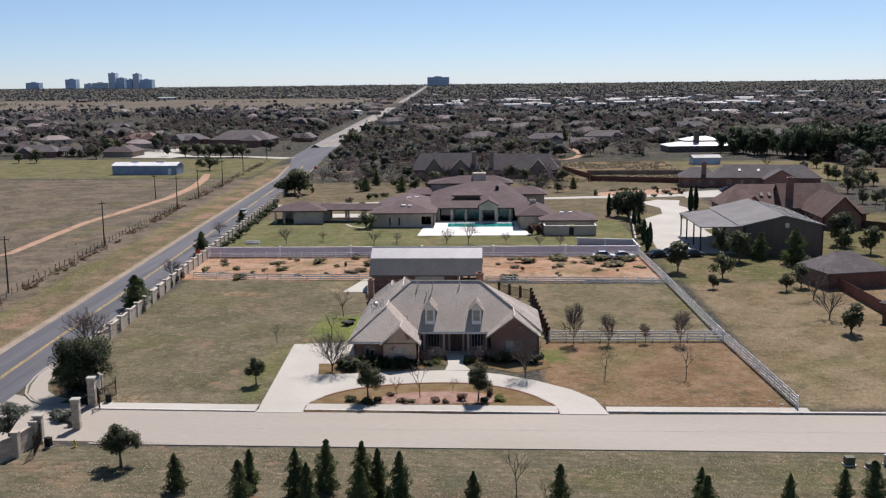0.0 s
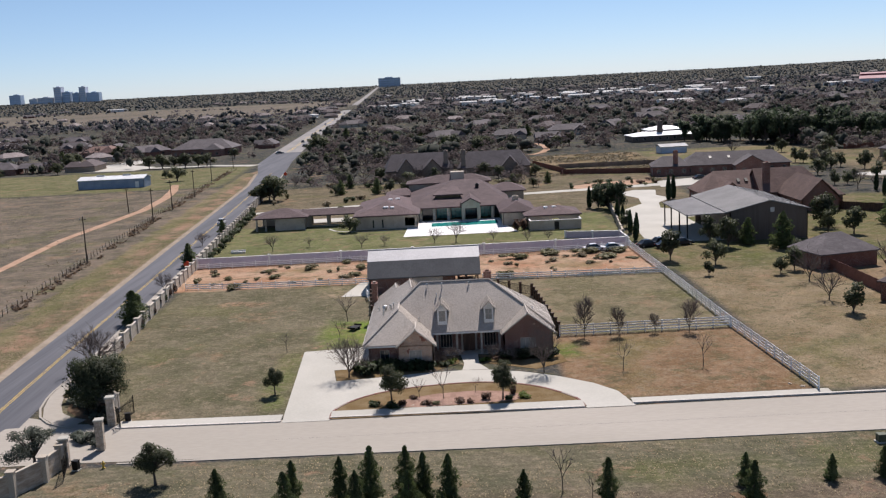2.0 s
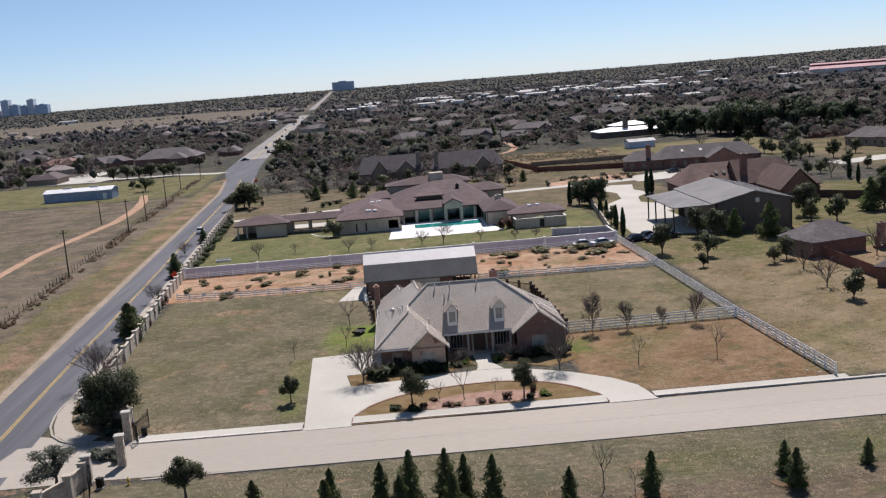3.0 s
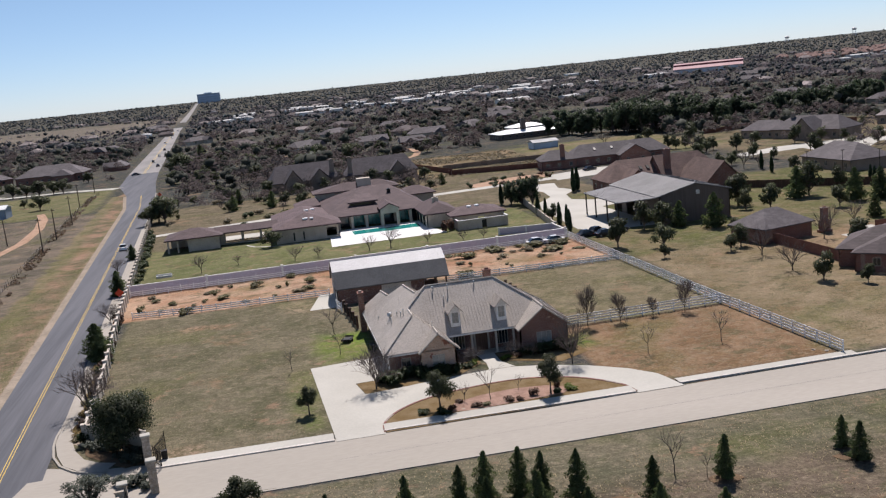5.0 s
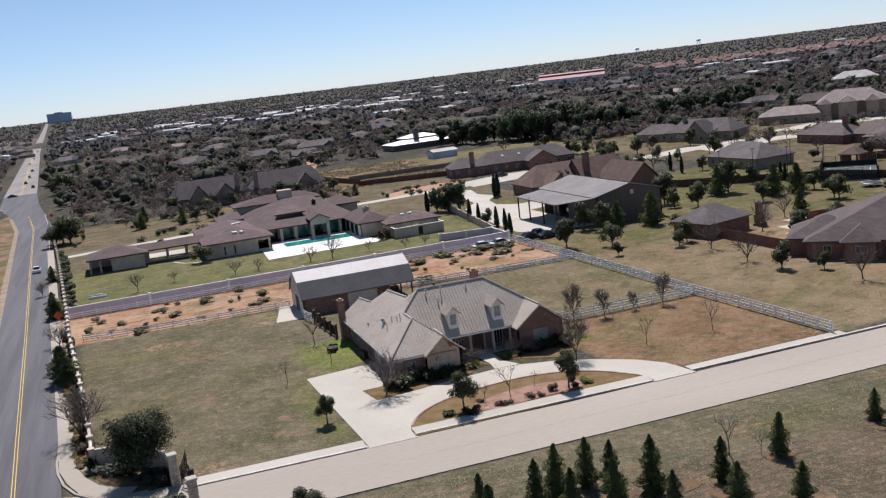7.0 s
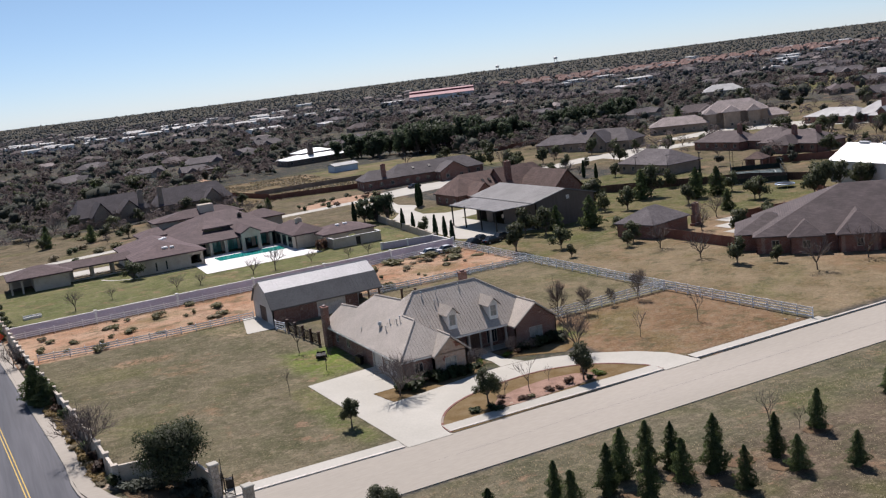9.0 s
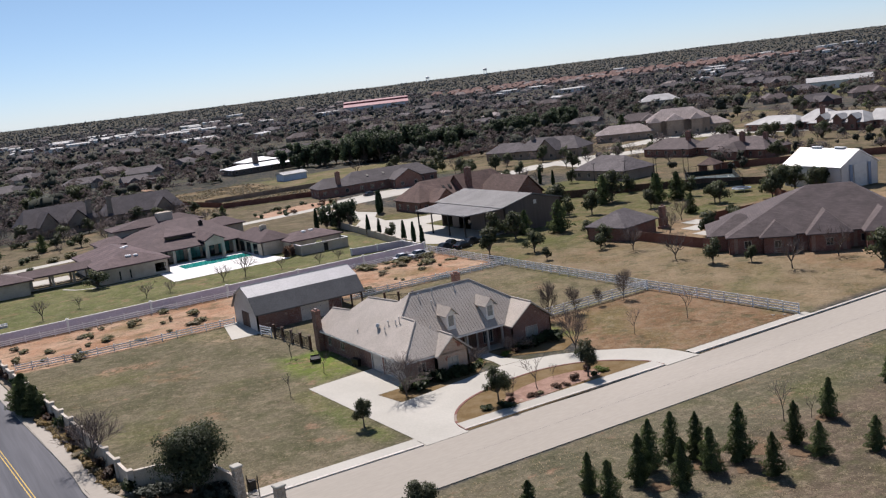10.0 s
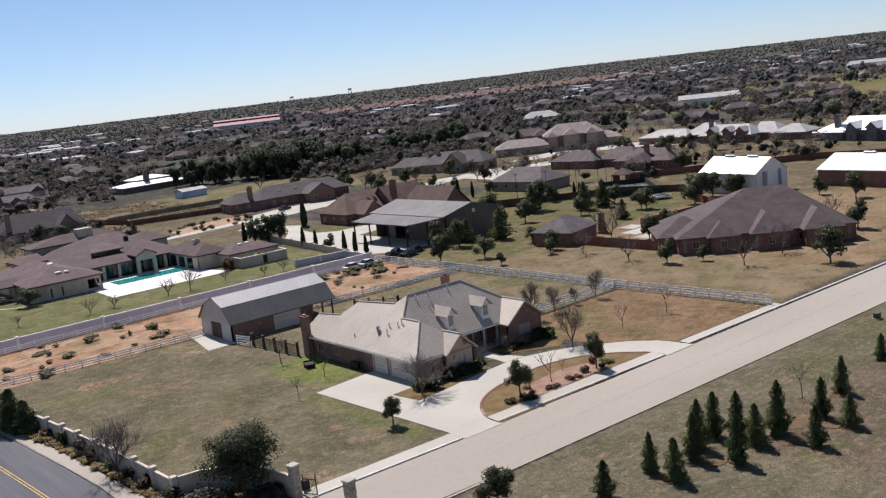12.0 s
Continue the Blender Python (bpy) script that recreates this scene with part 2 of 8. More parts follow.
    pale = stretch(n, l, noise_tex(n, l, lie.outputs[0], 0.9, 10, 0.82), 0.50, 0.60, 0, 0.5)
    col = ramp_mix(n, l, pale, col, (0.235, 0.19, 0.135))
    tired = stretch(n, l, noise_tex(n, l, lie.outputs[0], 0.30, 9, 0.76), 0.51, 0.62, 0, 0.62)
    col = ramp_mix(n, l, tired, col, (0.082, 0.082, 0.044))
    bare = stretch(n, l, noise_tex(n, l, lie.outputs[0], 0.16, 9, 0.78), 0.575, 0.645, 0, 0.7)
    col = ramp_mix(n, l, bare, col, (0.26, 0.165, 0.11))
    # dry pale straw lying in flecks, and darker live tufts
    straw = stretch(n, l, noise_tex(n, l, pos, 1.4, 9, 0.85), 0.53, 0.62, 0, 0.55)
    col = ramp_mix(n, l, straw, col, (0.215, 0.18, 0.118))
    live = stretch(n, l, noise_tex(n, l, soft.outputs[0], 1.0, 9, 0.85), 0.54, 0.63, 0, 0.5)
    col = ramp_mix(n, l, live, col, (0.075, 0.075, 0.035))
    hsv = n.new("ShaderNodeHueSaturation")
    l.new(col, hsv.inputs["Color"])
    v = times(times(stretch(n, l, tuft, 0.28, 0.72, 0.92, 1.08), stretch(n, l, fine, 0.28, 0.72, 0.70, 1.3)), stretch(n, l, noise_tex(n, l, pos, 0.35, 6, 0.75), 0.3, 0.7, 0.88, 1.12))
    # mown rows in the front field
    rows = n.new("ShaderNodeTexWave")
    rows.bands_direction = "Y"
    l.new(pos, rows.inputs["Vector"])
    for sock, val in (("Scale", 0.3), ("Distortion", 3.0), ("Detail", 3.0), ("Detail Scale", 1.6), ("Detail Roughness", 0.7)):
        rows.inputs[sock].default_value = val
    v = times(v, ramp_value(n, l, zone(-44, 400, -200, -37, 0.5), 1.0, stretch(n, l, rows.outputs["Fac"], 0.1, 0.9, 0.95, 1.04)))
    l.new(v, hsv.inputs["Value"])
    l.new(hsv.outputs[0], bsdf.inputs["Base Color"])
    bsdf.inputs["Roughness"].default_value = 1.0
    bsdf.inputs["Specular IOR Level"].default_value = 0.05
    b = n.new("ShaderNodeBump")
    b.inputs["Strength"].default_value, b.inputs["Distance"].default_value = 0.8, 0.12
    l.new(tuft, b.inputs["Height"]), l.new(b.outputs[0], bsdf.inputs["Normal"])
    return m


M_GROUND = ground_mat()
M_ASPHALT = surface("asphalt", (0.084, 0.086, 0.097), (0.122, 0.122, 0.134), 0.9, 0, 0.55, 3.5, 0.2, 0, (1, 0.035, 1), True, grain=0.09)
M_ASPHALT_OLD = surface("pale asphalt", (0.20, 0.19, 0.18), (0.27, 0.25, 0.235), 0.9, 0, 0.1, 2.0, 0.2, 0, (1, 0.25, 1), True)
M_STREET = surface("street concrete", (0.335, 0.302, 0.255), (0.378, 0.34, 0.29), 0.85, 0, 0.07, 3.0, 0.1, 0, (0.3, 1, 1), True, grain=0.05)
M_CONCRETE = surface("concrete", (0.405, 0.385, 0.335), (0.465, 0.443, 0.39), 0.85, 0, 0.1, 4, 0.05, 0.03, (1, 1, 1), True, grain=0.05)
M_KERB = surface("kerb concrete", (0.48, 0.44, 0.39), (0.58, 0.54, 0.49), 0.85, 0, 0.5, 4.0, 0.15, 0.05, (1, 1, 1), True)
M_DECK = surface("white deck", (0.72, 0.70, 0.67), (0.79, 0.77, 0.74), 0.7, 0, 0.5, 4, 0.05, 0, (1, 1, 1), True)
M_YELLOW = surface("yellow line", (0.55, 0.36, 0.06), (0.62, 0.43, 0.10), 0.7, 0, 2.0, 9, 0.0, 0, (1, 1, 1), True)
M_DIRT = surface("red dirt", (0.34, 0.215, 0.145), (0.43, 0.29, 0.205), 1.0, 0, 0.3, 2.0, 0.4, 0, (1, 1, 1), True, spec=0.05)
M_MULCH = surface("mulch", (0.26, 0.165, 0.125), (0.35, 0.23, 0.18), 1.0, 0, 0.8, 7.0, 0.6, 0, (1, 1, 1), True, spec=0.05)
M_BARESOIL = surface("brown bare soil", (0.125, 0.085, 0.055), (0.17, 0.115, 0.072), 1.0, 0, 1.2, 6.0, 0.5, 0, (1, 1, 1), True, spec=0.05)
M_SHOULDER = surface("sandy shoulder", (0.26, 0.215, 0.165), (0.33, 0.27, 0.21), 1.0, 0, 0.3, 2.0, 0.3, 0, (1, 1, 1), True, spec=0.05)
M_BROWNGRASS = surface("dormant grass", (0.155, 0.105, 0.05), (0.205, 0.15, 0.085), 1.0, 0, 0.5, 5.0, 0.5, 0, (1, 1, 1), True, spec=0.05)
M_METALROOF = surface("grey metal roof", (0.42, 0.37, 0.318), (0.475, 0.42, 0.365), 0.62, 0.2, 0.35, 5.0, 0.04, 0.04, spec=0.36)
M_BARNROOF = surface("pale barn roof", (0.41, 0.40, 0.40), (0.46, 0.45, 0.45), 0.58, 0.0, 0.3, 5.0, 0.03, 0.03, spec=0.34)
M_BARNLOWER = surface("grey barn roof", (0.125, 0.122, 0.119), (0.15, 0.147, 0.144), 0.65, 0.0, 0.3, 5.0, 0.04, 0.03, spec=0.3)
M_TAUPE = surface("taupe trim", (0.38, 0.34, 0.29), (0.45, 0.41, 0.36), 0.6, 0, 1, 8, 0.02, 0.03)
M_SHEDROOF = surface("shed metal roof", (0.165, 0.158, 0.154), (0.205, 0.197, 0.192), 0.7, 0.0, 0.2, 4.0, 0.04, 0.03, spec=0.3)
# Lean-to metal darkened in its colour for the slope's angle to the sun.
M_LEANTO = surface("angle-shaded lean-to roof", (0.115, 0.11, 0.112), (0.15, 0.143, 0.145), 0.65, 0.0, 0.2, 4.0, 0.04, 0.03, spec=0.4)
M_WHITEROOF = surface("white metal roof", (0.70, 0.70, 0.69), (0.80, 0.80, 0.79), 0.45, 0.1, 0.3, 4, 0.02, 0.04, spec=0.5)
M_PALEROOF = surface("pale metal roof", (0.30, 0.295, 0.29), (0.39, 0.385, 0.375), 0.7, 0.0, 0.3, 4, 0.03, 0.06, spec=0.5)
M_TRIM = surface("white trim", (0.70, 0.68, 0.64), (0.78, 0.76, 0.72), 0.55, 0, 1, 8, 0.02, 0.03)
M_FENCE = surface("white vinyl", (0.80, 0.79, 0.78), (0.86, 0.85, 0.84), 0.45, 0, 1.2, 8, 0.0, 0.05)
M_STUCCO = surface("cream stucco", (0.41, 0.35, 0.28), (0.50, 0.44, 0.36), 0.9, 0, 0.5, 12, 0.15, 0.04)
M_COPING = surface("weathered cream coping", (0.50, 0.44, 0.37), (0.60, 0.54, 0.46), 0.9, 0, 0.6, 9, 0.15, 0.06)
# Violet tint paints in the blue-sky shade on the wall's near face.
M_WALLSTUCCO = surface("shade-violet wall stucco", (0.50, 0.425, 0.475), (0.58, 0.50, 0.555), 0.9, 0, 0.35, 10, 0.12, 0.04)
M_STONE = surface("limestone", (0.36, 0.29, 0.22), (0.52, 0.45, 0.37), 0.9, 0, 2.4, 7, 0.5, 0.12)
M_BRICK = brick_mat("mixed brick", (0.165, 0.068, 0.05), (0.235, 0.105, 0.075), (0.34, 0.28, 0.24), (0.46, 0.31, 0.23), -0.04)
M_BRICKPALE = brick_mat("pale mixed brick", (0.42, 0.28, 0.20), (0.52, 0.36, 0.265), (0.47, 0.42, 0.35), (0.26, 0.11, 0.075), 0.0)
M_BRICKRED = brick_mat("red brick", (0.165, 0.062, 0.047), (0.225, 0.09, 0.067), (0.30, 0.24, 0.20), (0.33, 0.17, 0.12), -0.05)
M_BRICKTAN = brick_mat("tan brick", (0.25, 0.185, 0.14), (0.31, 0.235, 0.18), (0.33, 0.28, 0.235), (0.38, 0.30, 0.235), -0.02)
M_SLATEWALL = surface("grey stone siding", (0.12, 0.115, 0.115), (0.17, 0.162, 0.16), 0.85, 0, 0.6, 6, 0.2, 0.06)
M_BROWNMETAL = surface("brown metal siding", (0.115, 0.088, 0.075), (0.14, 0.108, 0.092), 0.6, 0.1, 0.4, 6, 0.05, 0.03, (8, 8, 0.3))
M_BLUEMETAL = surface("blue metal siding", (0.20, 0.26, 0.36), (0.26, 0.32, 0.42), 0.55, 0.1, 0.4, 6, 0.05, 0.03)
M_WHITEWALL = surface("white siding", (0.66, 0.64, 0.61), (0.74, 0.72, 0.69), 0.7, 0, 0.5, 8, 0.04, 0.04)
M_BARNWALL = surface("tan barn siding", (0.50, 0.45, 0.40), (0.57, 0.52, 0.47), 0.75, 0, 0.4, 8, 0.05, 0.03)
M_GARAGE = surface("garage door paint", (0.55, 0.50, 0.44), (0.62, 0.57, 0.51), 0.6, 0, 0.6, 8, 0.03, 0.03)
M_DARKWOOD = surface("dark wood", (0.07, 0.04, 0.028), (0.12, 0.07, 0.05), 0.75, 0, 1.5, 9, 0.2, 0.15, (6, 6, 0.6))
M_REDWOODFENCE = surface("stained fence boards", (0.15, 0.062, 0.045), (0.21, 0.095, 0.07), 0.85, 0, 0.5, 6, 0.2, 0.15)
M_GREYFENCE = surface("weathered fence boards", (0.20, 0.15, 0.11), (0.29, 0.22, 0.17), 0.9, 0, 0.5, 6, 0.2, 0.15)
M_SHINGLE_MAUVE = shingle_mat("mauve brown shingles", (0.100, 0.067, 0.068), (0.125, 0.085, 0.085))
M_SHINGLE_GREY = shingle_mat("grey shingles", (0.106, 0.091, 0.094), (0.136, 0.118, 0.121))
M_SHINGLE_BROWN = shingle_mat("brown shingles", (0.099, 0.077, 0.076), (0.129, 0.101, 0.099))
# Darker base colour stands in for sunlight grazing the steep gabled roofs.
M_SHINGLE_GRAZED = shingle_mat("grazing-dark shingles", (0.067, 0.057, 0.063), (0.089, 0.077, 0.084))
M_SHINGLE_RED = shingle_mat("red brown shingles", (0.125, 0.08, 0.067), (0.165, 0.106, 0.09))
M_SHINGLE_TAN = shingle_mat("tan tile roof", (0.262, 0.218, 0.205), (0.322, 0.27, 0.252))
M_SHINGLE_TERRA = shingle_mat("terracotta roof", (0.215, 0.128, 0.106), (0.275, 0.168, 0.138))
M_GLASS = surface("window glass", (0.018, 0.022, 0.026), (0.03, 0.035, 0.04), 0.08, 0, 1, 3, 0, 0.2, spec=0.6)
M_BLIND = surface("blinds behind glass", (0.27, 0.265, 0.24), (0.34, 0.33, 0.30), 0.15, 0, 1, 3, 0, 0.1, spec=0.6)
M_TEALGLASS = surface("teal glass", (0.05, 0.20, 0.18), (0.09, 0.28, 0.25), 0.1, 0, 1, 3, 0, 0.1, spec=0.6)
M_POOL = surface("pool water", (0.02, 0.26, 0.235), (0.03, 0.33, 0.30), 0.06, 0, 0.4, 1.5, 0.02, 0, spec=0.5)
M_COURT = surface("hard court", (0.05, 0.075, 0.08), (0.07, 0.098, 0.10), 0.85, 0, 0.3, 4, 0.05, 0)
M_SCREEN = surface("dark woven screen", (0.012, 0.02, 0.018), (0.022, 0.03, 0.027), 0.9, 0, 1, 9, 0.05, 0.1)
M_IRON = surface("black iron", (0.015, 0.014, 0.014), (0.03, 0.028, 0.026), 0.5, 0.6, 3, 12, 0.05, 0.1)
M_POLE = surface("utility pole wood", (0.055, 0.042, 0.034), (0.10, 0.078, 0.062), 0.9, 0, 1, 8, 0.2, 0.1, (4, 4, 0.4))
M_BARK = surface("bark", (0.085, 0.068, 0.055), (0.14, 0.115, 0.095), 0.95, 0, 2, 14, 0.4, 0.12)
M_TWIG = surface("bare twigs", (0.14, 0.112, 0.10), (0.205, 0.168, 0.15), 0.95, 0, 2, 10, 0.0, 0.15)
M_PINE = leaf_mat("pine needles", (0.066, 0.090, 0.034), (0.142, 0.175, 0.070), 0.6, 0.5)
M_CEDAR = leaf_mat("dark cedar foliage", (0.036, 0.056, 0.034), (0.080, 0.105, 0.056), 0.6, 0.55)
M_LIVEOAK = leaf_mat("live oak leaves", (0.026, 0.034, 0.017), (0.066, 0.079, 0.039))
M_OAK = leaf_mat("oak leaves", (0.046, 0.058, 0.030), (0.105, 0.116, 0.058))
M_CYPRESS = leaf_mat("cypress foliage", (0.022, 0.044, 0.02), (0.05, 0.078, 0.034))
M_SHRUB = leaf_mat("shrub leaves", (0.03, 0.05, 0.02), (0.075, 0.095, 0.04))
M_GREYBUSH = leaf_mat("grey-green clipped leaves", (0.055, 0.066, 0.05), (0.12, 0.135, 0.105))
M_LIME = leaf_mat("bright shrub leaves", (0.11, 0.16, 0.025), (0.19, 0.24, 0.05))
M_SAGE = leaf_mat("dry scrub", (0.115, 0.112, 0.055), (0.22, 0.20, 0.105))
M_RUST = leaf_mat("russet shrub", (0.10, 0.055, 0.035), (0.17, 0.10, 0.07))
M_VERGE = leaf_mat("brown roadside weeds", (0.10, 0.07, 0.045), (0.19, 0.13, 0.085))
M_GOLD = leaf_mat("golden dry grass", (0.20, 0.14, 0.05), (0.33, 0.24, 0.10))
M_VINE = leaf_mat("brown climber", (0.055, 0.035, 0.026), (0.12, 0.075, 0.055))
M_DRY = leaf_mat("dry tufts", (0.16, 0.135, 0.08), (0.26, 0.215, 0.14))
M_STRAW = leaf_mat("pale straw", (0.17, 0.14, 0.085), (0.25, 0.205, 0.13), 0.9, 0.2)
M_GRASS = leaf_mat("short live grass", (0.075, 0.078, 0.035), (0.13, 0.122, 0.06), 0.9, 0.2)
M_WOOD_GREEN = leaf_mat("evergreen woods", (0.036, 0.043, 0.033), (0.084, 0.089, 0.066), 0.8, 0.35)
# Far trees: bluish distance haze is mixed into leaf and twig colours.
M_WOOD_FAR = leaf_mat("haze-blue evergreen woods", (0.040, 0.050, 0.054), (0.066, 0.077, 0.080), 0.8, 0.35)
M_WOOD_BAREFAR = leaf_mat("haze-mauve bare woods", (0.066, 0.060, 0.068), (0.102, 0.092, 0.100), 0.8, 0.5)
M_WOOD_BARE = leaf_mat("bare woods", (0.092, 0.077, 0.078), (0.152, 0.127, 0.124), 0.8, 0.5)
M_RED = surface("orange red sign", (0.65, 0.05, 0.015), (0.72, 0.08, 0.02), 0.5, 0, 2, 8, 0, 0)
M_WHITECAR = surface("white car paint", (0.70, 0.71, 0.72), (0.75, 0.76, 0.77), 0.25, 0, 1, 6, 0, 0)
M_DARKCAR = surface("dark car paint", (0.03, 0.032, 0.038), (0.045, 0.046, 0.05), 0.25, 0.2, 1, 6, 0, 0.3)
M_REDCAR = surface("red car paint", (0.30, 0.03, 0.025), (0.36, 0.04, 0.03), 0.3, 0.1, 1, 6, 0, 0.1)
M_RUBBER = surface("tyre rubber", (0.02, 0.02, 0.02), (0.035, 0.035, 0.035), 0.9, 0, 3, 12, 0.1, 0.1)
M_GALV = surface("galvanised metal", (0.42, 0.43, 0.44), (0.52, 0.53, 0.54), 0.4, 0.7, 1, 8, 0.02, 0.08)
M_GREENBOX = surface("green utility paint", (0.075, 0.085, 0.055), (0.10, 0.105, 0.07), 0.6, 0.1, 1, 8, 0.03, 0.05)
# Distance haze put into both base colours as a pale blue cast.
M_FARBLUE = surface("haze-tinted office blue", (0.34, 0.43, 0.55), (0.42, 0.51, 0.63), 0.35, 0.0, 0.02, 0.2, 0.0, 0.15)
M_FARPALE = surface("haze-paled office stone", (0.58, 0.60, 0.66), (0.66, 0.68, 0.73), 0.7, 0.0, 0.02, 0.2, 0.0, 0.2)
M_REDDARK = surface("dark red siding", (0.20, 0.035, 0.045), (0.25, 0.05, 0.06), 0.6, 0.0, 0.05, 0.5, 0, 0)
M_REDROOF = surface("red metal roof", (0.34, 0.17, 0.18), (0.40, 0.21, 0.22), 0.7, 0.0, 0.05, 0.5, 0, 0)


# ---- building blocks ----
def gz(y):
    """Height of the ground: a slight rise from the street to the north."""
    return 0.1 * min(1, max(0, (y + 26) / 3)) + 0.2 * min(1, max(0, (y + 23) / 23)) + 0.2 * min(1, max(0, y / 95))


def mesh_of(bm, name):
    me = bpy.data.meshes.new(name)
    bm.normal_update()
    bm.to_mesh(me)
    bm.free()
    return me


def thing(name, m, label, category, group="", kind=""):
    ob = new(name)
    ob.empty_display_size = 0.3
    ob.matrix_basis = m
    return tagged(ob, label, category, group, kind)


def part(name, data, material, parent, label="", m=None):
    """One mesh object under a thing or a part."""
    if isinstance(data, bmesh.types.BMesh):
        data = mesh_of(data, name)
    if material is not None and not data.materials:
        data.materials.append(material)
    ob = new(name, data)
    ob.parent = parent
    if m is not None:
        ob.matrix_basis = m
    if label:
        ob["label"] = label
    return ob


def solo(name, data, material, m, label, category, group="", kind=""):
    ob = part(name, data, material, None, "", m)
    return tagged(ob, label, category, group, kind)


def box(bm, x0, x1, y0, y1, z0, z1, m=None):
    vs = [bm.verts.new((x, y, z)) for z in (z0, z1) for y in (y0, y1) for x in (x0, x1)]
    for f in ((0, 2, 3, 1), (4, 5, 7, 6), (0, 1, 5, 4), (2, 6, 7, 3), (0, 4, 6, 2), (1, 3, 7, 5)):
        bm.faces.new([vs[i] for i in f])
    if m is not None:
        for v in vs:
            v.co = m @ v.co
    return vs


def boxes(*rows):
    bm = bmesh.new()
    for r in rows:
        box(bm, *r)
    return bm


def bevelled(bm, w):
    bmesh.ops.bevel(bm, geom=bm.edges[:], offset=w, segments=1, affect="EDGES", clamp_overlap=True)
    return bm


def tube(bm, p0, p1, r0, r1, sides=6):
    a, b = Vector(p0), Vector(p1)
    d = (b - a).normalized()
    u = d.orthogonal().normalized()
    w = d.cross(u)
    ring = []
    for p, r in ((a, r0), (b, r1)):
        ring.append([bm.verts.new(p + r * (math.cos(2 * math.pi * i / sides) * u + math.sin(2 * math.pi * i / sides) * w)) for i in range(sides)])
    for i in range(sides):
        bm.faces.new((ring[0][i], ring[0][(i + 1) % sides], ring[1][(i + 1) % sides], ring[1][i]))
    if sides > 3:
        bm.faces.new(ring[0][::-1]), bm.faces.new(ring[1])


def slab(bm, pts, down):
    """A flat polygon with thickness, top at pts."""
    top = [bm.verts.new(p) for p in pts]
    low = [bm.verts.new((p[0], p[1], p[2] - down)) for p in pts]
    bm.faces.new(top)
    bm.faces.new(low[::-1])
    k = len(pts)
    for i in range(k):
        bm.faces.new((top[i], low[i], low[(i + 1) % k], top[(i + 1) % k]))


def seams(bm, pts, step, high=0.022, wide=0.02):
    """Raised ribs that run down the slope of a roof polygon."""
    P = [Vector(p) for p in pts]
    nrm = Vector((0, 0, 0))
    for i in range(len(P)):
        nrm += (P[i] - P[0]).cross(P[(i + 1) % len(P)] - P[0])
    nrm.normalize()
    if nrm.z < 0:
        nrm = -nrm
    h = Vector((0, 0, 1)).cross(nrm).normalized()
    d = nrm.cross(h).normalized()
    uv = [((p - P[0]).dot(h), (p - P[0]).dot(d)) for p in P]
    lo, hi = min(u for u, _ in uv), max(u for u, _ in uv)
    k = int((hi - lo) / step)
    for i in range(1, k + 1):
        u = lo + (hi - lo) * (i - 0.5) / max(k, 1)
        cuts = []
        for (a, b), (c, e) in zip(uv, uv[1:] + uv[:1]):
            if (a - u) * (c - u) < 0:
                cuts.append(b + (e - b) * (u - a) / (c - a))
        cuts.sort()
        for s0, s1 in zip(cuts[::2], cuts[1::2]):
            if s1 - s0 < 0.3:
                continue
            a, b = P[0] + h * u + d * s0, P[0] + h * u + d * s1
            q = [a - h * wide, a + h * wide, b + h * wide, b - h * wide]
            low = [bm.verts.new(v - nrm * 0.02) for v in q]
            top = [bm.verts.new(v + nrm * high) for v in q]
            bm.faces.new(top)
            for j in range(4):
                bm.faces.new((low[j], low[(j + 1) % 4], top[(j + 1) % 4], top[j]))


def hip_polys(x0, x1, y0, y1, ze, zr, axis="x", h0=None, h1=None):
    """Planes of a roof over a rectangle; h0, h1: how far the ridge ends stand in from the short sides (0 is a gable)."""
    if axis == "y":
        turned = hip_polys(y0, y1, x0, x1, ze, zr, "x", h0, h1)
        return [[(p[1], p[0], p[2]) for p in q][::-1] for q in turned]
    yc = (y0 + y1) / 2
    d = (y1 - y0) / 2
    h0 = d if h0 is None else h0
    h1 = d if h1 is None else h1
    a, b = (x0 + h0, yc, zr), (x1 - h1, yc, zr)
    out = [[(x0, y0, ze), (x1, y0, ze), b, a], [(x1, y1, ze), (x0, y1, ze), a, b]]
    if h0 > 0:
        out.append([(x0, y1, ze), (x0, y0, ze), a])
    if h1 > 0:
        out.append([(x1, y0, ze), (x1, y1, ze), b])
    return out


def roof_part(parent, polys, material, rib=0, name="roof", down=0.2, label=""):
    for q in polys if rib else [polys]:
        bm = bmesh.new()
        for face in [q] if rib else q:
            slab(bm, face, down)
        bmesh.ops.remove_doubles(bm, verts=bm.verts[:], dist=0.002)
        ob = part(name, bm, material, parent, label)
        if rib:
            bm = bmesh.new()
            seams(bm, q, rib)
            tagged(part("roof_seams", bm, material, ob), kind="stuff")
    return ob


def ridge_caps(parent, lines, material, r=0.11):
    bm = bmesh.new()
    for a, b in lines:
        tube(bm, Vector(a) + Vector((0, 0, 0.03)), Vector(b) + Vector((0, 0, 0.03)), r, r, 6)
    return part("ridge_cap", bm, material, parent, "folded metal ridge cap")


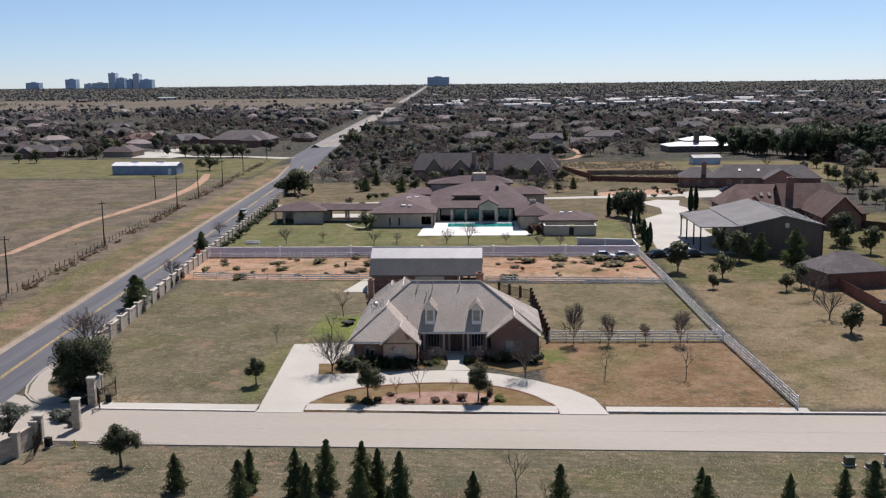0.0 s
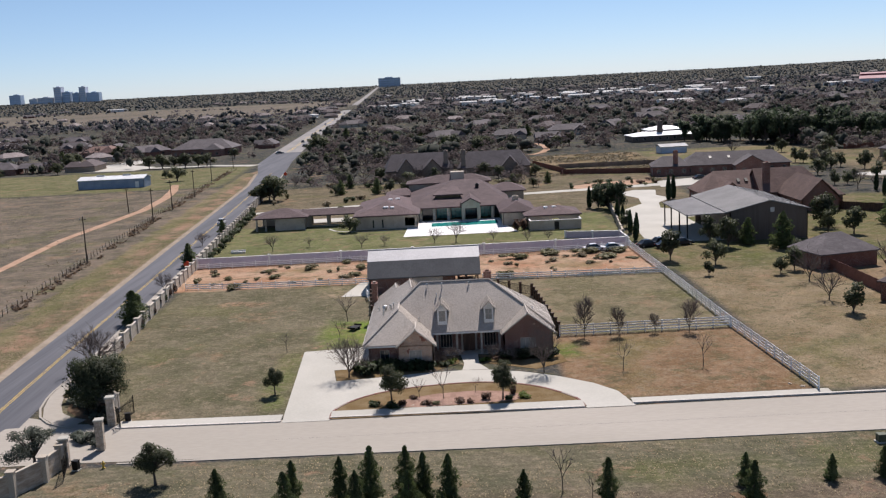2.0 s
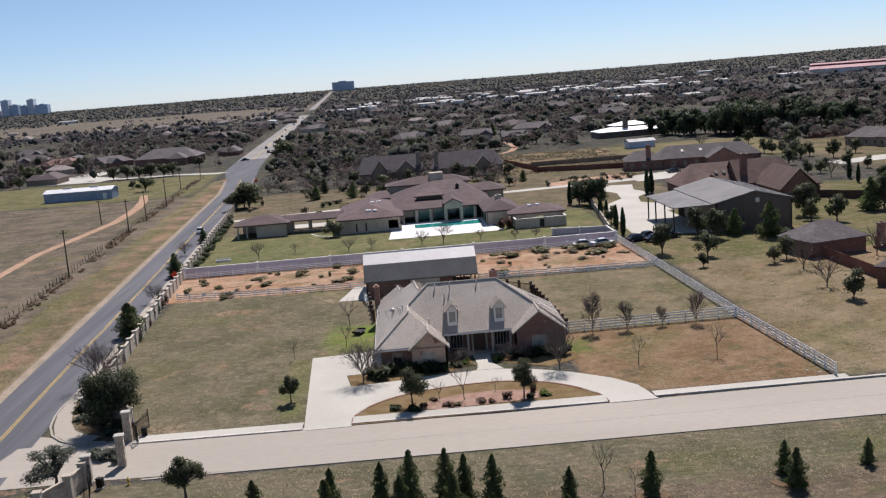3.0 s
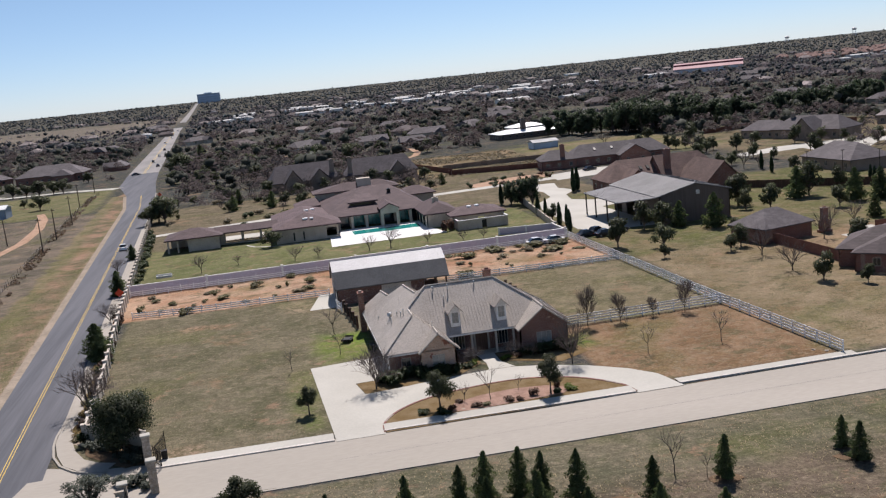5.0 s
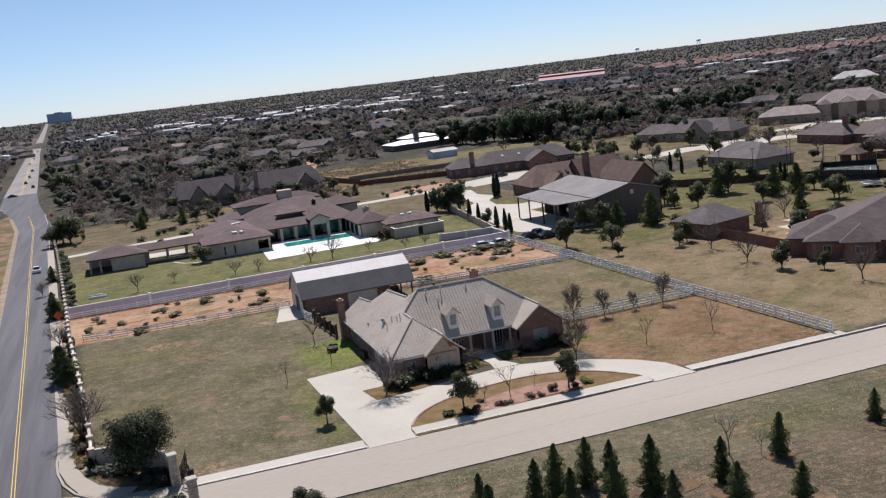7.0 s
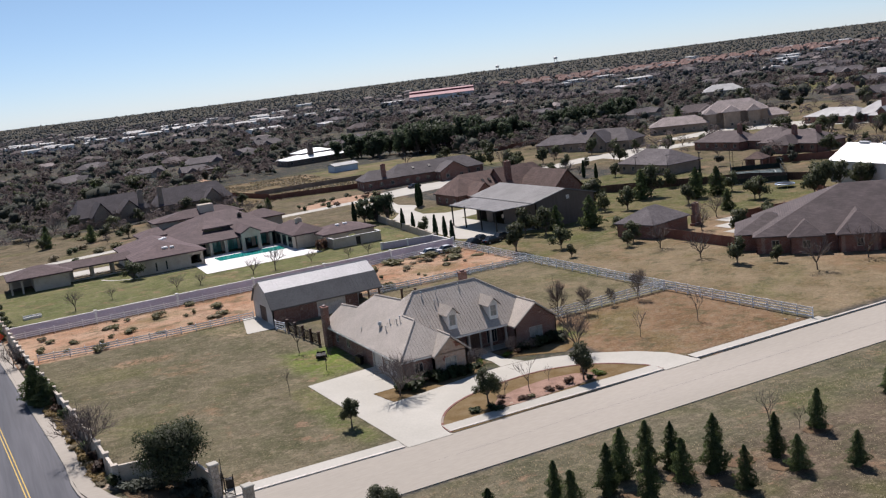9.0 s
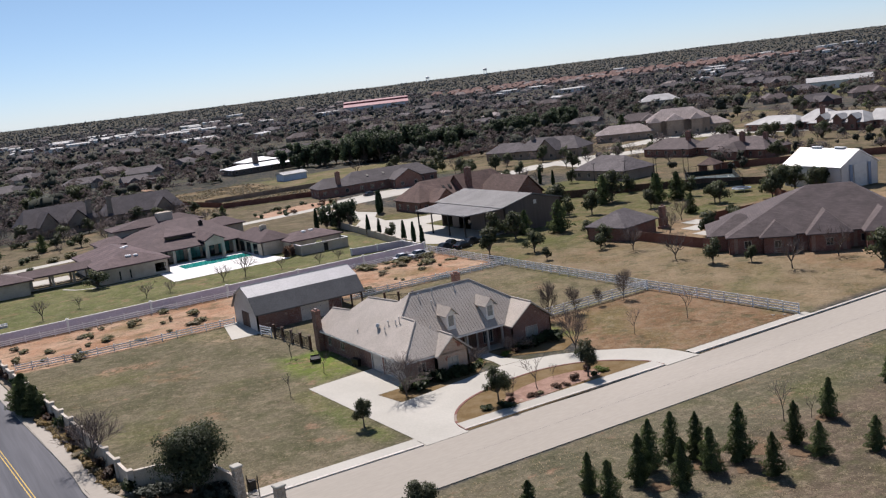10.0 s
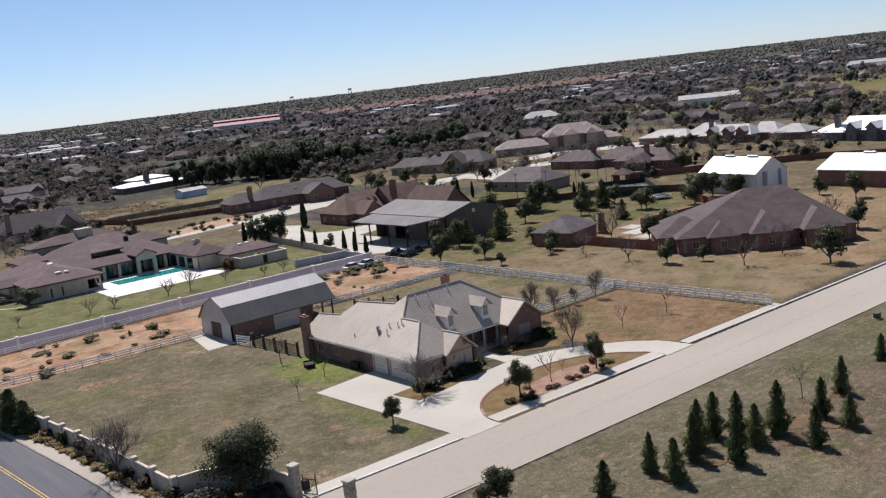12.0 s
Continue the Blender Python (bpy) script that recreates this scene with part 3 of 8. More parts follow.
def wall(parent, p0, p1, z0, z1, material, openings=(), t=0.22, name="wall", label=""):
    """A wall from p0 to p1 with real openings (u0, u1, v0, v1); its thickness goes to the left of that line."""
    a, b = Vector((*p0, 0)), Vector((*p1, 0))
    d = (b - a).normalized()
    left = Vector((-d.y, d.x, 0))
    L = (b - a).length
    m = Matrix(((d.x, left.x, 0, a.x), (d.y, left.y, 0, a.y), (0, 0, 1, 0), (0, 0, 0, 1)))
    cuts = sorted({0, L, *[u for o in openings for u in o[:2]]})
    bm = bmesh.new()
    for u0, u1 in zip(cuts, cuts[1:]):
        z = z0
        for o in sorted((o for o in openings if o[0] <= u0 + 1e-6 and o[1] >= u1 - 1e-6), key=lambda o: o[2]):
            if z0 + o[2] > z + 1e-6:
                box(bm, u0, u1, 0, t, z, z0 + o[2], m)
            z = z0 + o[3]
        if z1 > z + 1e-6:
            box(bm, u0, u1, 0, t, z, z1, m)
    bmesh.ops.remove_doubles(bm, verts=bm.verts[:], dist=0.0005)
    ob = part(name, bm, material, parent, label)
    return ob, m


def lattice(xs, zs, y0, y1):
    """A frame with bars in one piece; solid in the even columns and in the even rows."""
    bm = bmesh.new()
    front = [[bm.verts.new((x, y0, z)) for x in xs] for z in zs]
    for r in range(len(zs) - 1):
        for c in range(len(xs) - 1):
            if c % 2 == 0 or r % 2 == 0:
                bm.faces.new((front[r][c], front[r][c + 1], front[r + 1][c + 1], front[r + 1][c]))
    ext = bmesh.ops.extrude_face_region(bm, geom=bm.faces[:])
    bmesh.ops.translate(bm, vec=(0, y1 - y0, 0), verts=[v for v in ext["geom"] if isinstance(v, bmesh.types.BMVert)])
    bmesh.ops.recalc_face_normals(bm, faces=bm.faces[:])
    return bm


WINDOW_MESHES = {}


def window(parent, m, u0, u1, v0, v1, z0, bars=1, glass=None, trim=None, name="window"):
    """A framed window in a wall's opening, with its pane as a part of its own."""
    w, h = round(u1 - u0, 2), round(v1 - v0, 2)
    key = (w, h, bars, name, (glass or M_GLASS).name, (trim or M_TAUPE).name)
    if key not in WINDOW_MESHES:
        f = 0.07
        xs = [0, f]
        for i in range(bars):
            x = w * (i + 1) / (bars + 1)
            xs += [x - 0.025, x + 0.025]
        fr = mesh_of(lattice(xs + [w - f, w], [0, f, h - f, h], -0.03, 0.1), "window_frame")
        fr.materials.append(trim or M_TAUPE)
        pn = mesh_of(boxes((f, w - f, 0.04, 0.06, f, h - f)), "pane")
        pn.materials.append(glass or M_GLASS)
        WINDOW_MESHES[key] = fr, pn
    fr, pn = WINDOW_MESHES[key]
    ob = part(name, fr, None, parent, "", m @ Matrix.Translation((u0, 0.03, z0 + v0)))
    part("pane", pn, None, ob)
    return ob


def windowed_wall(parent, p0, p1, z0, z1, material, wins=(), bars=1, glass=None, name="wall"):
    ob, m = wall(parent, p0, p1, z0, z1, material, wins, name=name)
    for w in wins:
        window(parent, m, *w, z0, bars, glass)
    return ob


def gable_fill(parent, a, b, c, material, t=0.22, name="gable_wall"):
    """A triangular wall under a gable from eave a to eave b with the top at c."""
    bm = bmesh.new()
    d = (Vector(b) - Vector(a)).normalized()
    back = Vector((-d.y, d.x, 0)) * t
    f = [bm.verts.new(p) for p in (a, b, c)]
    g = [bm.verts.new(Vector(p) + back) for p in (a, b, c)]
    bm.faces.new(f), bm.faces.new(g[::-1])
    for i in range(3):
        j = (i + 1) % 3
        bm.faces.new((f[i], g[i], g[j], f[j]))
    return part(name, bm, material, parent)


def chimney(parent, x, y, z0, z1, w, d, material, name="chimney"):
    bm = boxes((x - w / 2, x + w / 2, y - d / 2, y + d / 2, z0, z1), (x - w / 2 - 0.07, x + w / 2 + 0.07, y - d / 2 - 0.07, y + d / 2 + 0.07, z1, z1 + 0.18),
               (x - w / 4, x + w / 4, y - d / 4, y + d / 4, z1 + 0.18, z1 + 0.4))
    return part(name, bm, material, parent)


def patch(name, pts, material, lift, label, category, kind="structure", depth=0.0, parent=None):
    """A flat piece of ground cover that follows the ground's rise."""
    bm = bmesh.new()
    bm.faces.new([bm.verts.new((x, y, 0)) for x, y in pts])
    bmesh.ops.recalc_face_normals(bm, faces=bm.faces[:])
    for y in (-26, -23, 0, 95):
        bmesh.ops.bisect_plane(bm, geom=bm.verts[:] + bm.edges[:] + bm.faces[:], plane_co=(0, y, 0), plane_no=(0, 1, 0))
    bmesh.ops.triangulate(bm, faces=bm.faces[:])
    for f in bm.faces:
        if f.normal.z < 0:
            f.normal_flip()
    for v in bm.verts:
        v.co.z = gz(v.co.y) + lift
    if depth:
        ext = bmesh.ops.extrude_face_region(bm, geom=bm.faces[:])
        for v in [g for g in ext["geom"] if isinstance(g, bmesh.types.BMVert)]:
            v.co.z -= 0
        low = [v for v in bm.verts if v not in set(g for g in ext["geom"] if isinstance(g, bmesh.types.BMVert))]
        for v in low:
            v.co.z -= depth
    ob = solo(name, bm, material, Matrix(), label, category, kind=kind)
    ob.parent = parent
    return ob


def ribbon(name, line, width, material, lift, label, category, depth=0.0):
    """A strip along a line of points; width may change from point to point."""
    L, R = [], []
    fine = []
    for p, q in zip(line, line[1:]):
        cuts = sorted({0.0, *[(b - p[1]) / (q[1] - p[1]) for b in (-26, -23, 0, 95) if abs(q[1] - p[1]) > 0.01 and 0 < (b - p[1]) / (q[1] - p[1]) < 1]})
        fine += [tuple(u + (v - u) * k for u, v in zip(p, q)) for k in cuts]
    line = fine + [line[-1]]
    for i, p in enumerate(line):
        a, b = line[max(i - 1, 0)], line[min(i + 1, len(line) - 1)]
        d = Vector((b[0] - a[0], b[1] - a[1])).normalized()
        w = (p[2] if len(p) > 2 else width) / 2
        L.append((p[0] - d.y * w, p[1] + d.x * w)), R.append((p[0] + d.y * w, p[1] - d.x * w))
    bm = bmesh.new()
    rows = [[bm.verts.new((x, y, gz(y) + lift)) for x, y in (l, r)] for l, r in zip(L, R)]
    for a, b in zip(rows, rows[1:]):
        bm.faces.new((a[1], b[1], b[0], a[0]))
    if depth:
        low = [[bm.verts.new(v.co - Vector((0, 0, depth))) for v in r] for r in rows]
        for i in range(len(rows) - 1):
            bm.faces.new((rows[i][0], rows[i + 1][0], low[i + 1][0], low[i][0]))
            bm.faces.new((rows[i + 1][1], rows[i][1], low[i][1], low[i + 1][1]))
    return solo(name, bm, material, Matrix(), label, category, kind="structure")


# ---- the ground and what is laid on it ----
def far_lift(x, y):
    """Far ground lifted to fit the horizon to the camera's view, most in the east."""
    r = math.hypot(x, y + 100)
    return (18 + 17 * min(1, max(0, (x / max(r, 1) - 0.28) / 0.45))) * min(1, max(0, (r - 1500) / 3400)) ** 1.3


def build_ground():
    xs = [-4900, -4300, -3700, -3100, -2500, -2000, -1600, -1200, -800, -300, -100, 0, 100, 300, 800, 1200, 1600, 2000, 2500, 3100, 3700, 4300, 4900]
    ys = [-1500, -300, -60, -26, -23, 0, 95, 200, 400, 800, 1200, 1500, 1800, 2200, 2600, 3000, 3400, 3800, 4200, 4600, 4950]
    bm = bmesh.new()

    def height(x, y):
        return gz(y) - (0.04 if y < -23.1 else 0) + far_lift(x, y)

    grid = [[bm.verts.new((x, y, height(x, y))) for x in xs] for y in ys]
    for r0, r1 in zip(grid, grid[1:]):
        for i in range(len(xs) - 1):
            bm.faces.new((r0[i], r0[i + 1], r1[i + 1], r1[i]))
    solo("ground", bm, M_GROUND, Matrix(), "flat dry plain of dormant grass, lawns and red soil", "ground", kind="structure")


build_ground()

ROAD = [(-42.5, -200, 9.0), (-53.3, -5, 9.0), (-57.0, 62, 9.0), (-61.0, 130, 9.0), (-67.0, 235, 9.4), (-72.0, 285, 11.5), (-79.5, 338, 16), (-84.5, 410, 15.5)]
ribbon("road", ROAD, 9, M_ASPHALT, 0.02, "dark asphalt two-lane road with a double yellow line", "road")
ribbon("road", [(-84.5, 410, 15.5), (-103, 750, 14), (-121, 1080, 12.5), (-141, 1500, 11)], 16, M_ASPHALT_OLD, 0.02, "sun-bleached asphalt avenue running to the horizon", "road")


def far_avenue():
    """The avenue's last stretch, climbing with the far ground."""
    bm = bmesh.new()
    rows = []
    for y in (1490, 1650, 1800, 2000, 2200, 2600, 3000, 3400, 3800, 4200):
        x = -140.5 - (y - 1490) * 0.0480
        z = gz(y) + far_lift(x, y) + 0.5
        rows.append([bm.verts.new((x + s * 5.2, y, z)) for s in (-1, 1)])
    for a, b in zip(rows, rows[1:]):
        bm.faces.new((a[0], a[1], b[1], b[0]))
    solo("road", bm, M_ASPHALT_OLD, Matrix(), "pale avenue climbing to the horizon", "road", kind="structure")


far_avenue()
for off in (-0.16, 0.16):
    ribbon("road_line", [(x + off, y) for x, y, _ in ROAD[:6]], 0.10, M_YELLOW, 0.03, "painted double yellow centre line on the road", "road marking")
for side in (-1, 1):
    ribbon("road_line", [(-84.5 + 0.5 * side, 410), (-121 + 0.5 * side, 1080)], 0.2, M_YELLOW, 0.03, "faded centre line of the avenue", "road marking")
# gravel shoulder beside the verge
ribbon("pavement", [(x - w / 2 - 0.6, y, 1.3) for x, y, w in ROAD[:6]], 1.3, M_SHOULDER, 0.01, "worn sandy shoulder along the asphalt", "road shoulder")
# side walk between wall and carriageway
ribbon("kerb", [(-41.5, -24.6, 0.25), (-43.2, -23.9, 0.25), (-44.9, -22.7, 0.25), (-46.6, -20.6, 0.25), (-47.8, -17.6, 0.25), (-48.5, -14, 0.25), (-48.75, -11, 0.25)] + [(x + w / 2 + 0.1, y, 0.25) for x, y, w in ROAD[1:6]], 0.18, M_STREET, 0.16, "concrete kerb of the main road", "kerb", 0.2)
# Darker street concrete here stands in for tree shade on the footpath.
ribbon("pavement", [(-41.2, -23.2, 2.2), (-43.4, -22.2, 2.4), (-45.3, -20.2, 2.2), (-46.6, -17.0, 1.9), (-47.6, -13, 1.7), (-47.95, -6, 1.7), (-48.5, 4, 1.7), (-51.5, 50, 1.7), (-52.6, 70, 1.8), (-58.4, 170, 1.6)], 1.5, M_STREET, 0.12, "pale concrete footpath along the wall", "footpath", 0.12)
patch("planting_strip", [(-46.5, -14), (-45.0, -15.5), (-45.5, -6), (-46.4, 8), (-49.4, 47), (-50.4, 66), (-51.5, 66), (-50.3, 48), (-47.3, 4), (-46.7, -6)], M_SHOULDER, 0.03, "dry tan planting strip at the foot of the wall", "planting strip")
STREET = [(-50, -27.5, 15), (-44.5, -28.6, 12.5), (-36, -29.6, 10.4), (-20, -30.2, 10.6), (3, -30.9, 9.8), (33.8, -30.9, 10.4), (120, -30.9, 10.4), (400, -24, 10.4)]
ribbon("road", STREET, 10, M_STREET, 0.0, "pale sun-bleached concrete street", "street")
for j, (k0, k1) in enumerate(((-36.5, -18.3), (-12.9, 14.9), (20.2, 200))):
    ribbon("kerb", [(k0, -25.15 + 0.0 * j), (k1, -25.6)], 0.35, M_KERB, 0.15, "concrete kerb with a dark gutter line", "kerb", 0.18)
    if k1 < 100:
        ribbon("pavement", [(k0, -24.3), (k1, -24.65)], 1.75, M_CONCRETE, 0.14, "pale concrete footpath beside the street", "footpath", 0.1)
ribbon("pavement", [(20.2, -24.5), (42.0, -24.5)], 1.3, M_CONCRETE, 0.14, "pale concrete footpath beside the street", "footpath", 0.1)
ribbon("kerb", [(-33, -35.5), (3, -35.95), (45, -36.25), (200, -36.2)], 0.3, M_STREET, 0.05, "low concrete kerb along the field", "kerb", 0.1)
# joints in the street
ribbon("street_joint", [(-30, -30.9), (120, -31.0)], 0.022, M_ASPHALT, 0.013, "tar-filled joint along the street", "joint")

DRIVE_OUT = [(-18.1, -26.0), (-19.3, 1.1), (-9.7, 2.2), (-9.7, -7.8), (-14.3, -8.0), (-13.6, -12.6), (-9, -12.0), (-3, -11.0), (2, -10.6), (5, -10.8), (9, -12.2), (13, -14.5), (17, -17.9), (19.3, -21.2), (20.4, -26.0)]
ISLAND = [(15.0, -25.7), (14.6, -23.0), (11.6, -19.1), (8.6, -17.0), (5.4, -15.9), (2.6, -15.6), (-1, -15.9), (-4.3, -16.5), (-7.6, -17.6), (-10.2, -19.4), (-12.0, -21.6), (-12.9, -23.6), (-12.9, -25.7)]
for _ in range(2):
    ISLAND = [ISLAND[0]] + [(a[0] * (1 - f) + b[0] * f, a[1] * (1 - f) + b[1] * f) for a, b in zip(ISLAND, ISLAND[1:]) for f in (0.25, 0.75)] + [ISLAND[-1]]
patch("driveway", DRIVE_OUT + [(15.1, -26.0)] + ISLAND + [(-12.95, -26.0)], M_CONCRETE, 0.06, "bright concrete circular driveway", "driveway")
patch("lawn_island", ISLAND, M_BROWNGRASS, 0.08, "brown dormant grass island inside the driveway", "lawn")
ribbon("edging", [(x, y) for x, y in ISLAND[1:-1]], 0.28, M_BRICKRED, 0.13, "low brick edging round the driveway island", "edging", 0.1)
patch("planting_bed", [(-6.5, -22.9), (-4.2, -20.3), (-1, -19.2), (3, -18.8), (6.5, -19.4), (9.0, -21.3), (7.4, -22.9), (2, -23.2), (-3, -23.5)], M_MULCH, 0.12, "red mulch bed with shrubs and small rocks", "flower bed")
patch("planting_bed", [(-14.2, -8.1), (-9.8, -7.8), (-9.7, -8.6), (-1.5, -8.6), (-1.4, -3.9), (1.6, -4.2), (1.6, -7.5), (-2, -10.9), (-9, -11.9), (-13.5, -12.5)], M_BROWNGRASS, 0.05, "brown grass bed in front of the brick house", "flower bed")
patch("planting_bed", [(4.2, -4.2), (7.4, -5.2), (14.6, -5.4), (15.2, -9), (11, -11.5), (7.5, -9.5), (4.4, -7.8)], M_BROWNGRASS, 0.05, "mulched bed in front of the brick house", "flower bed")
patch("front_walk", [(1.8, -3.5), (4.1, -3.5), (4.1, -8), (5.2, -10.7), (1.9, -10.55), (2.2, -8)], M_CONCRETE, 0.07, "pale concrete path to the front door", "path")
patch("barn_apron", [(-17.6, 34.5), (-12.6, 34.3), (-12.6, 45.6), (-15.2, 45.8)], M_CONCRETE, 0.05, "concrete apron before the barn door", "apron")
# pool terrace of the mansion
patch("pool_terrace", [(-9.3, 94.8), (17.4, 95.0), (15.3, 105), (15.2, 118.6), (-6.6, 118.6), (-6.3, 108.5), (-8.7, 108.5)], M_DECK, 0.07, "blinding white concrete pool terrace", "terrace")
patch("pool_terrace", [(-9.3, 94.8), (-8.7, 108.5), (-6.3, 108.5), (-6.6, 118.6), (15.2, 118.6), (15.3, 105), (17.4, 95.0)][::-1], M_DECK, 0.0, "base of the pool terrace", "terrace")
patch("swimming_pool", [(-2.9, 108.5), (13.4, 108.5), (13.4, 114.4), (-2.9, 114.4)], M_POOL, 0.085, "teal swimming pool in a white terrace", "swimming pool")
patch("terrace", [(-37, 126), (-24, 126), (-24, 133), (-37, 133)], M_CONCRETE, 0.07, "pale terrace behind the open breezeway", "terrace")
ribbon("garden_path", [(-28.5, 113.5), (-26.5, 109.5), (-22, 106.6), (-14, 106.6), (-8.9, 107.2)], 0.7, M_CONCRETE, 0.05, "curved pale path round the lawn", "path")
# drives of the neighbours
patch("driveway", [(42.6, 77.0), (44.5, 110), (47, 122), (53, 131), (54.5, 143), (50.5, 155), (57, 162), (63, 160), (60.5, 148), (63, 140), (57.8, 132), (56, 122), (60, 117), (75, 117), (76, 108), (58, 104), (58, 98), (59, 70), (46, 72)], M_CONCRETE, 0.05, "broad pale concrete yard and drive", "driveway")
ribbon("driveway", [(-55, 151, 4), (-20, 158, 4.5), (20, 166, 4.5), (60, 172, 6), (110, 180, 7)], 5, M_CONCRETE, 0.04, "pale lane behind the mansion", "lane")
for x0, x1, y0, y1 in ((76, 84, 26, 30), (79, 88, 31.5, 36), (84, 88.5, 36.6, 41)):
    patch("patio", [(x0, y0), (x1, y0 + 0.5), (x1, y1), (x0, y1)], M_CONCRETE, 0.06, "white concrete patio behind the brick houses", "patio")
patch("driveway", [(66, 166), (98, 171), (104, 186), (84, 188), (68, 182)], M_CONCRETE, 0.05, "pale concrete court before a house", "driveway")
patch("red_yard", [(42, 168), (54, 171), (66, 179), (70, 186), (62, 190), (50, 186), (40, 180)], M_DIRT, 0.03, "reddish gravel yard with rocks", "yard")
patch("driveway", [(128, 176), (150, 184), (176, 184), (186, 176), (210, 172), (240, 150), (236, 144), (196, 160), (176, 166), (160, 150), (146, 132), (138, 136), (150, 156), (152, 172), (130, 168)], M_CONCRETE, 0.05, "pale winding concrete drive", "driveway")
patch("driveway", [(196, 196), (244, 206), (262, 172), (262, 130), (250, 128), (244, 160), (226, 186), (200, 188)], M_CONCRETE, 0.05, "pale forecourt of large houses", "driveway")
patch("driveway", [(-182, 342), (-146, 336), (-140, 352), (-158, 372), (-152, 404), (-164, 410), (-176, 372)], M_CONCRETE, 0.05, "pale parking lot among lawns", "parking lot")
ribbon("dirt_track", [(-112, 20, 2.6), (-94.7, 73, 2.2), (-97, 118, 2.4), (-93, 173, 3.0), (-95, 205, 3.2), (-99, 231, 3.4), (-104, 252, 2.6)], 2.5, M_DIRT, 0.03, "red dirt track across the dry field", "dirt track")
ribbon("driveway", [(-87, 330, 8), (-110, 342, 6), (-146, 346, 6)], 6, M_CONCRETE, 0.04, "pale drive off the avenue", "driveway")


# ---- plants: templates ----
def quads_mesh(name, centres, normals, sizes, aspect=1.0, rng=None, soft=None):
    """Many small bent leaf clumps, each an island of two triangles folded along the middle."""
    n = len(centres)
    up = rng.normal(size=(n, 3))
    a = np.cross(normals, up)
    a /= np.linalg.norm(a, axis=1)[:, None] + 1e-9
    b = np.cross(normals, a)
    b /= np.linalg.norm(b, axis=1)[:, None] + 1e-9
    s = sizes[:, None]
    v = np.empty((n, 4, 3))
    fold = normals * s * 0.25
    v[:, 0], v[:, 1], v[:, 2], v[:, 3] = centres - a * s, centres - b * s * aspect + fold, centres + a * s, centres + b * s * aspect + fold
    me = bpy.data.meshes.new(name)
    idx = np.arange(4 * n).reshape(n, 4)
    me.from_pydata(v.reshape(-1, 3).tolist(), [], idx.tolist())
    me.update()
    if soft is not None:
        # foliage shades as one rounded mass
        me.polygons.foreach_set("use_smooth", np.ones(n, dtype=bool))
        me.normals_split_custom_set_from_vertices(np.repeat(soft, 4, 0).tolist())
    return me


def unit(v):
    return v / (np.linalg.norm(v, axis=1)[:, None] + 1e-9)


def lobes_cloud(rng, lobes, count):
    """Points in the outer shell of overlapping ellipsoids, with the way out as normal."""
    w = np.array([l[3] * l[3] for l in lobes])
    pick = rng.choice(len(lobes), size=count, p=w / w.sum())
    d = unit(rng.normal(size=(count, 3)))
    L = np.array(lobes)
    r = L[pick, 3] * (0.4 + 0.8 * rng.random(count))
    p = L[pick, :3] + d * r[:, None] * np.array((1, 1, 0.82))
    return p, unit(d + rng.normal(size=(count, 3)) * 0.55)


def trunk_mesh(name, h, r, lean=0.0, limbs=(), sides=7):
    bm = bmesh.new()
    p, rr = Vector((0, 0, -0.1)), r * 1.25
    k = 4
    for i in range(k):
        q = Vector((lean * (i + 1) / k * h, 0.05 * math.sin(i * 2.1) * h * 0.3, h * (i + 1) / k))
        r2 = r * (1 - 0.16 * (i + 1))
        tube(bm, p, q, rr, r2, sides)
        p, rr = q, r2
    for a, b, r0, r1 in limbs:
        tube(bm, a, b, r0, r1, 5)
    return mesh_of(bm, name)


def pine_template(seed, h, spread, count, leaf):
    rng = np.random.default_rng(seed)
    z = h * (0.04 + 0.95 * rng.random(count) ** 1.2)
    ang = rng.random(count) * 2 * math.pi
    lump = 1 + 0.36 * np.sin(2 * ang + seed + z * 12 / h) + 0.30 * np.sin(3 * ang - z * 21 / h + seed * 3) + 0.18 * np.sin(z * 45 / h + seed * 2)
    prof = spread * np.clip((1 - z / h), 0, 1) ** 0.62 * np.clip(z / h * 2.6 + 0.5, 0, 1) * lump
    r = prof * np.sqrt(rng.random(count)) ** 0.7
    drift = 0.10 * np.sin(z / h * 2.3 + seed)
    p = np.stack([r * np.cos(ang) + drift, r * np.sin(ang), z], 1)
    nrm = unit(np.stack([np.cos(ang), np.sin(ang), 0.5 + 0 * z], 1) + rng.normal(size=(count, 3)) * 0.6)
    sz = leaf * (0.6 + 0.8 * rng.random(count)) * (0.75 + 0.45 * (1 - z / h))
    out = unit(np.stack([np.cos(ang), np.sin(ang), 0.45 + 0 * z], 1) * 0.8 + nrm * 0.6)
    return trunk_mesh("trunk", h * 0.85, 0.028 * h), quads_mesh("crown", p, nrm, sz, 0.42, rng, out)


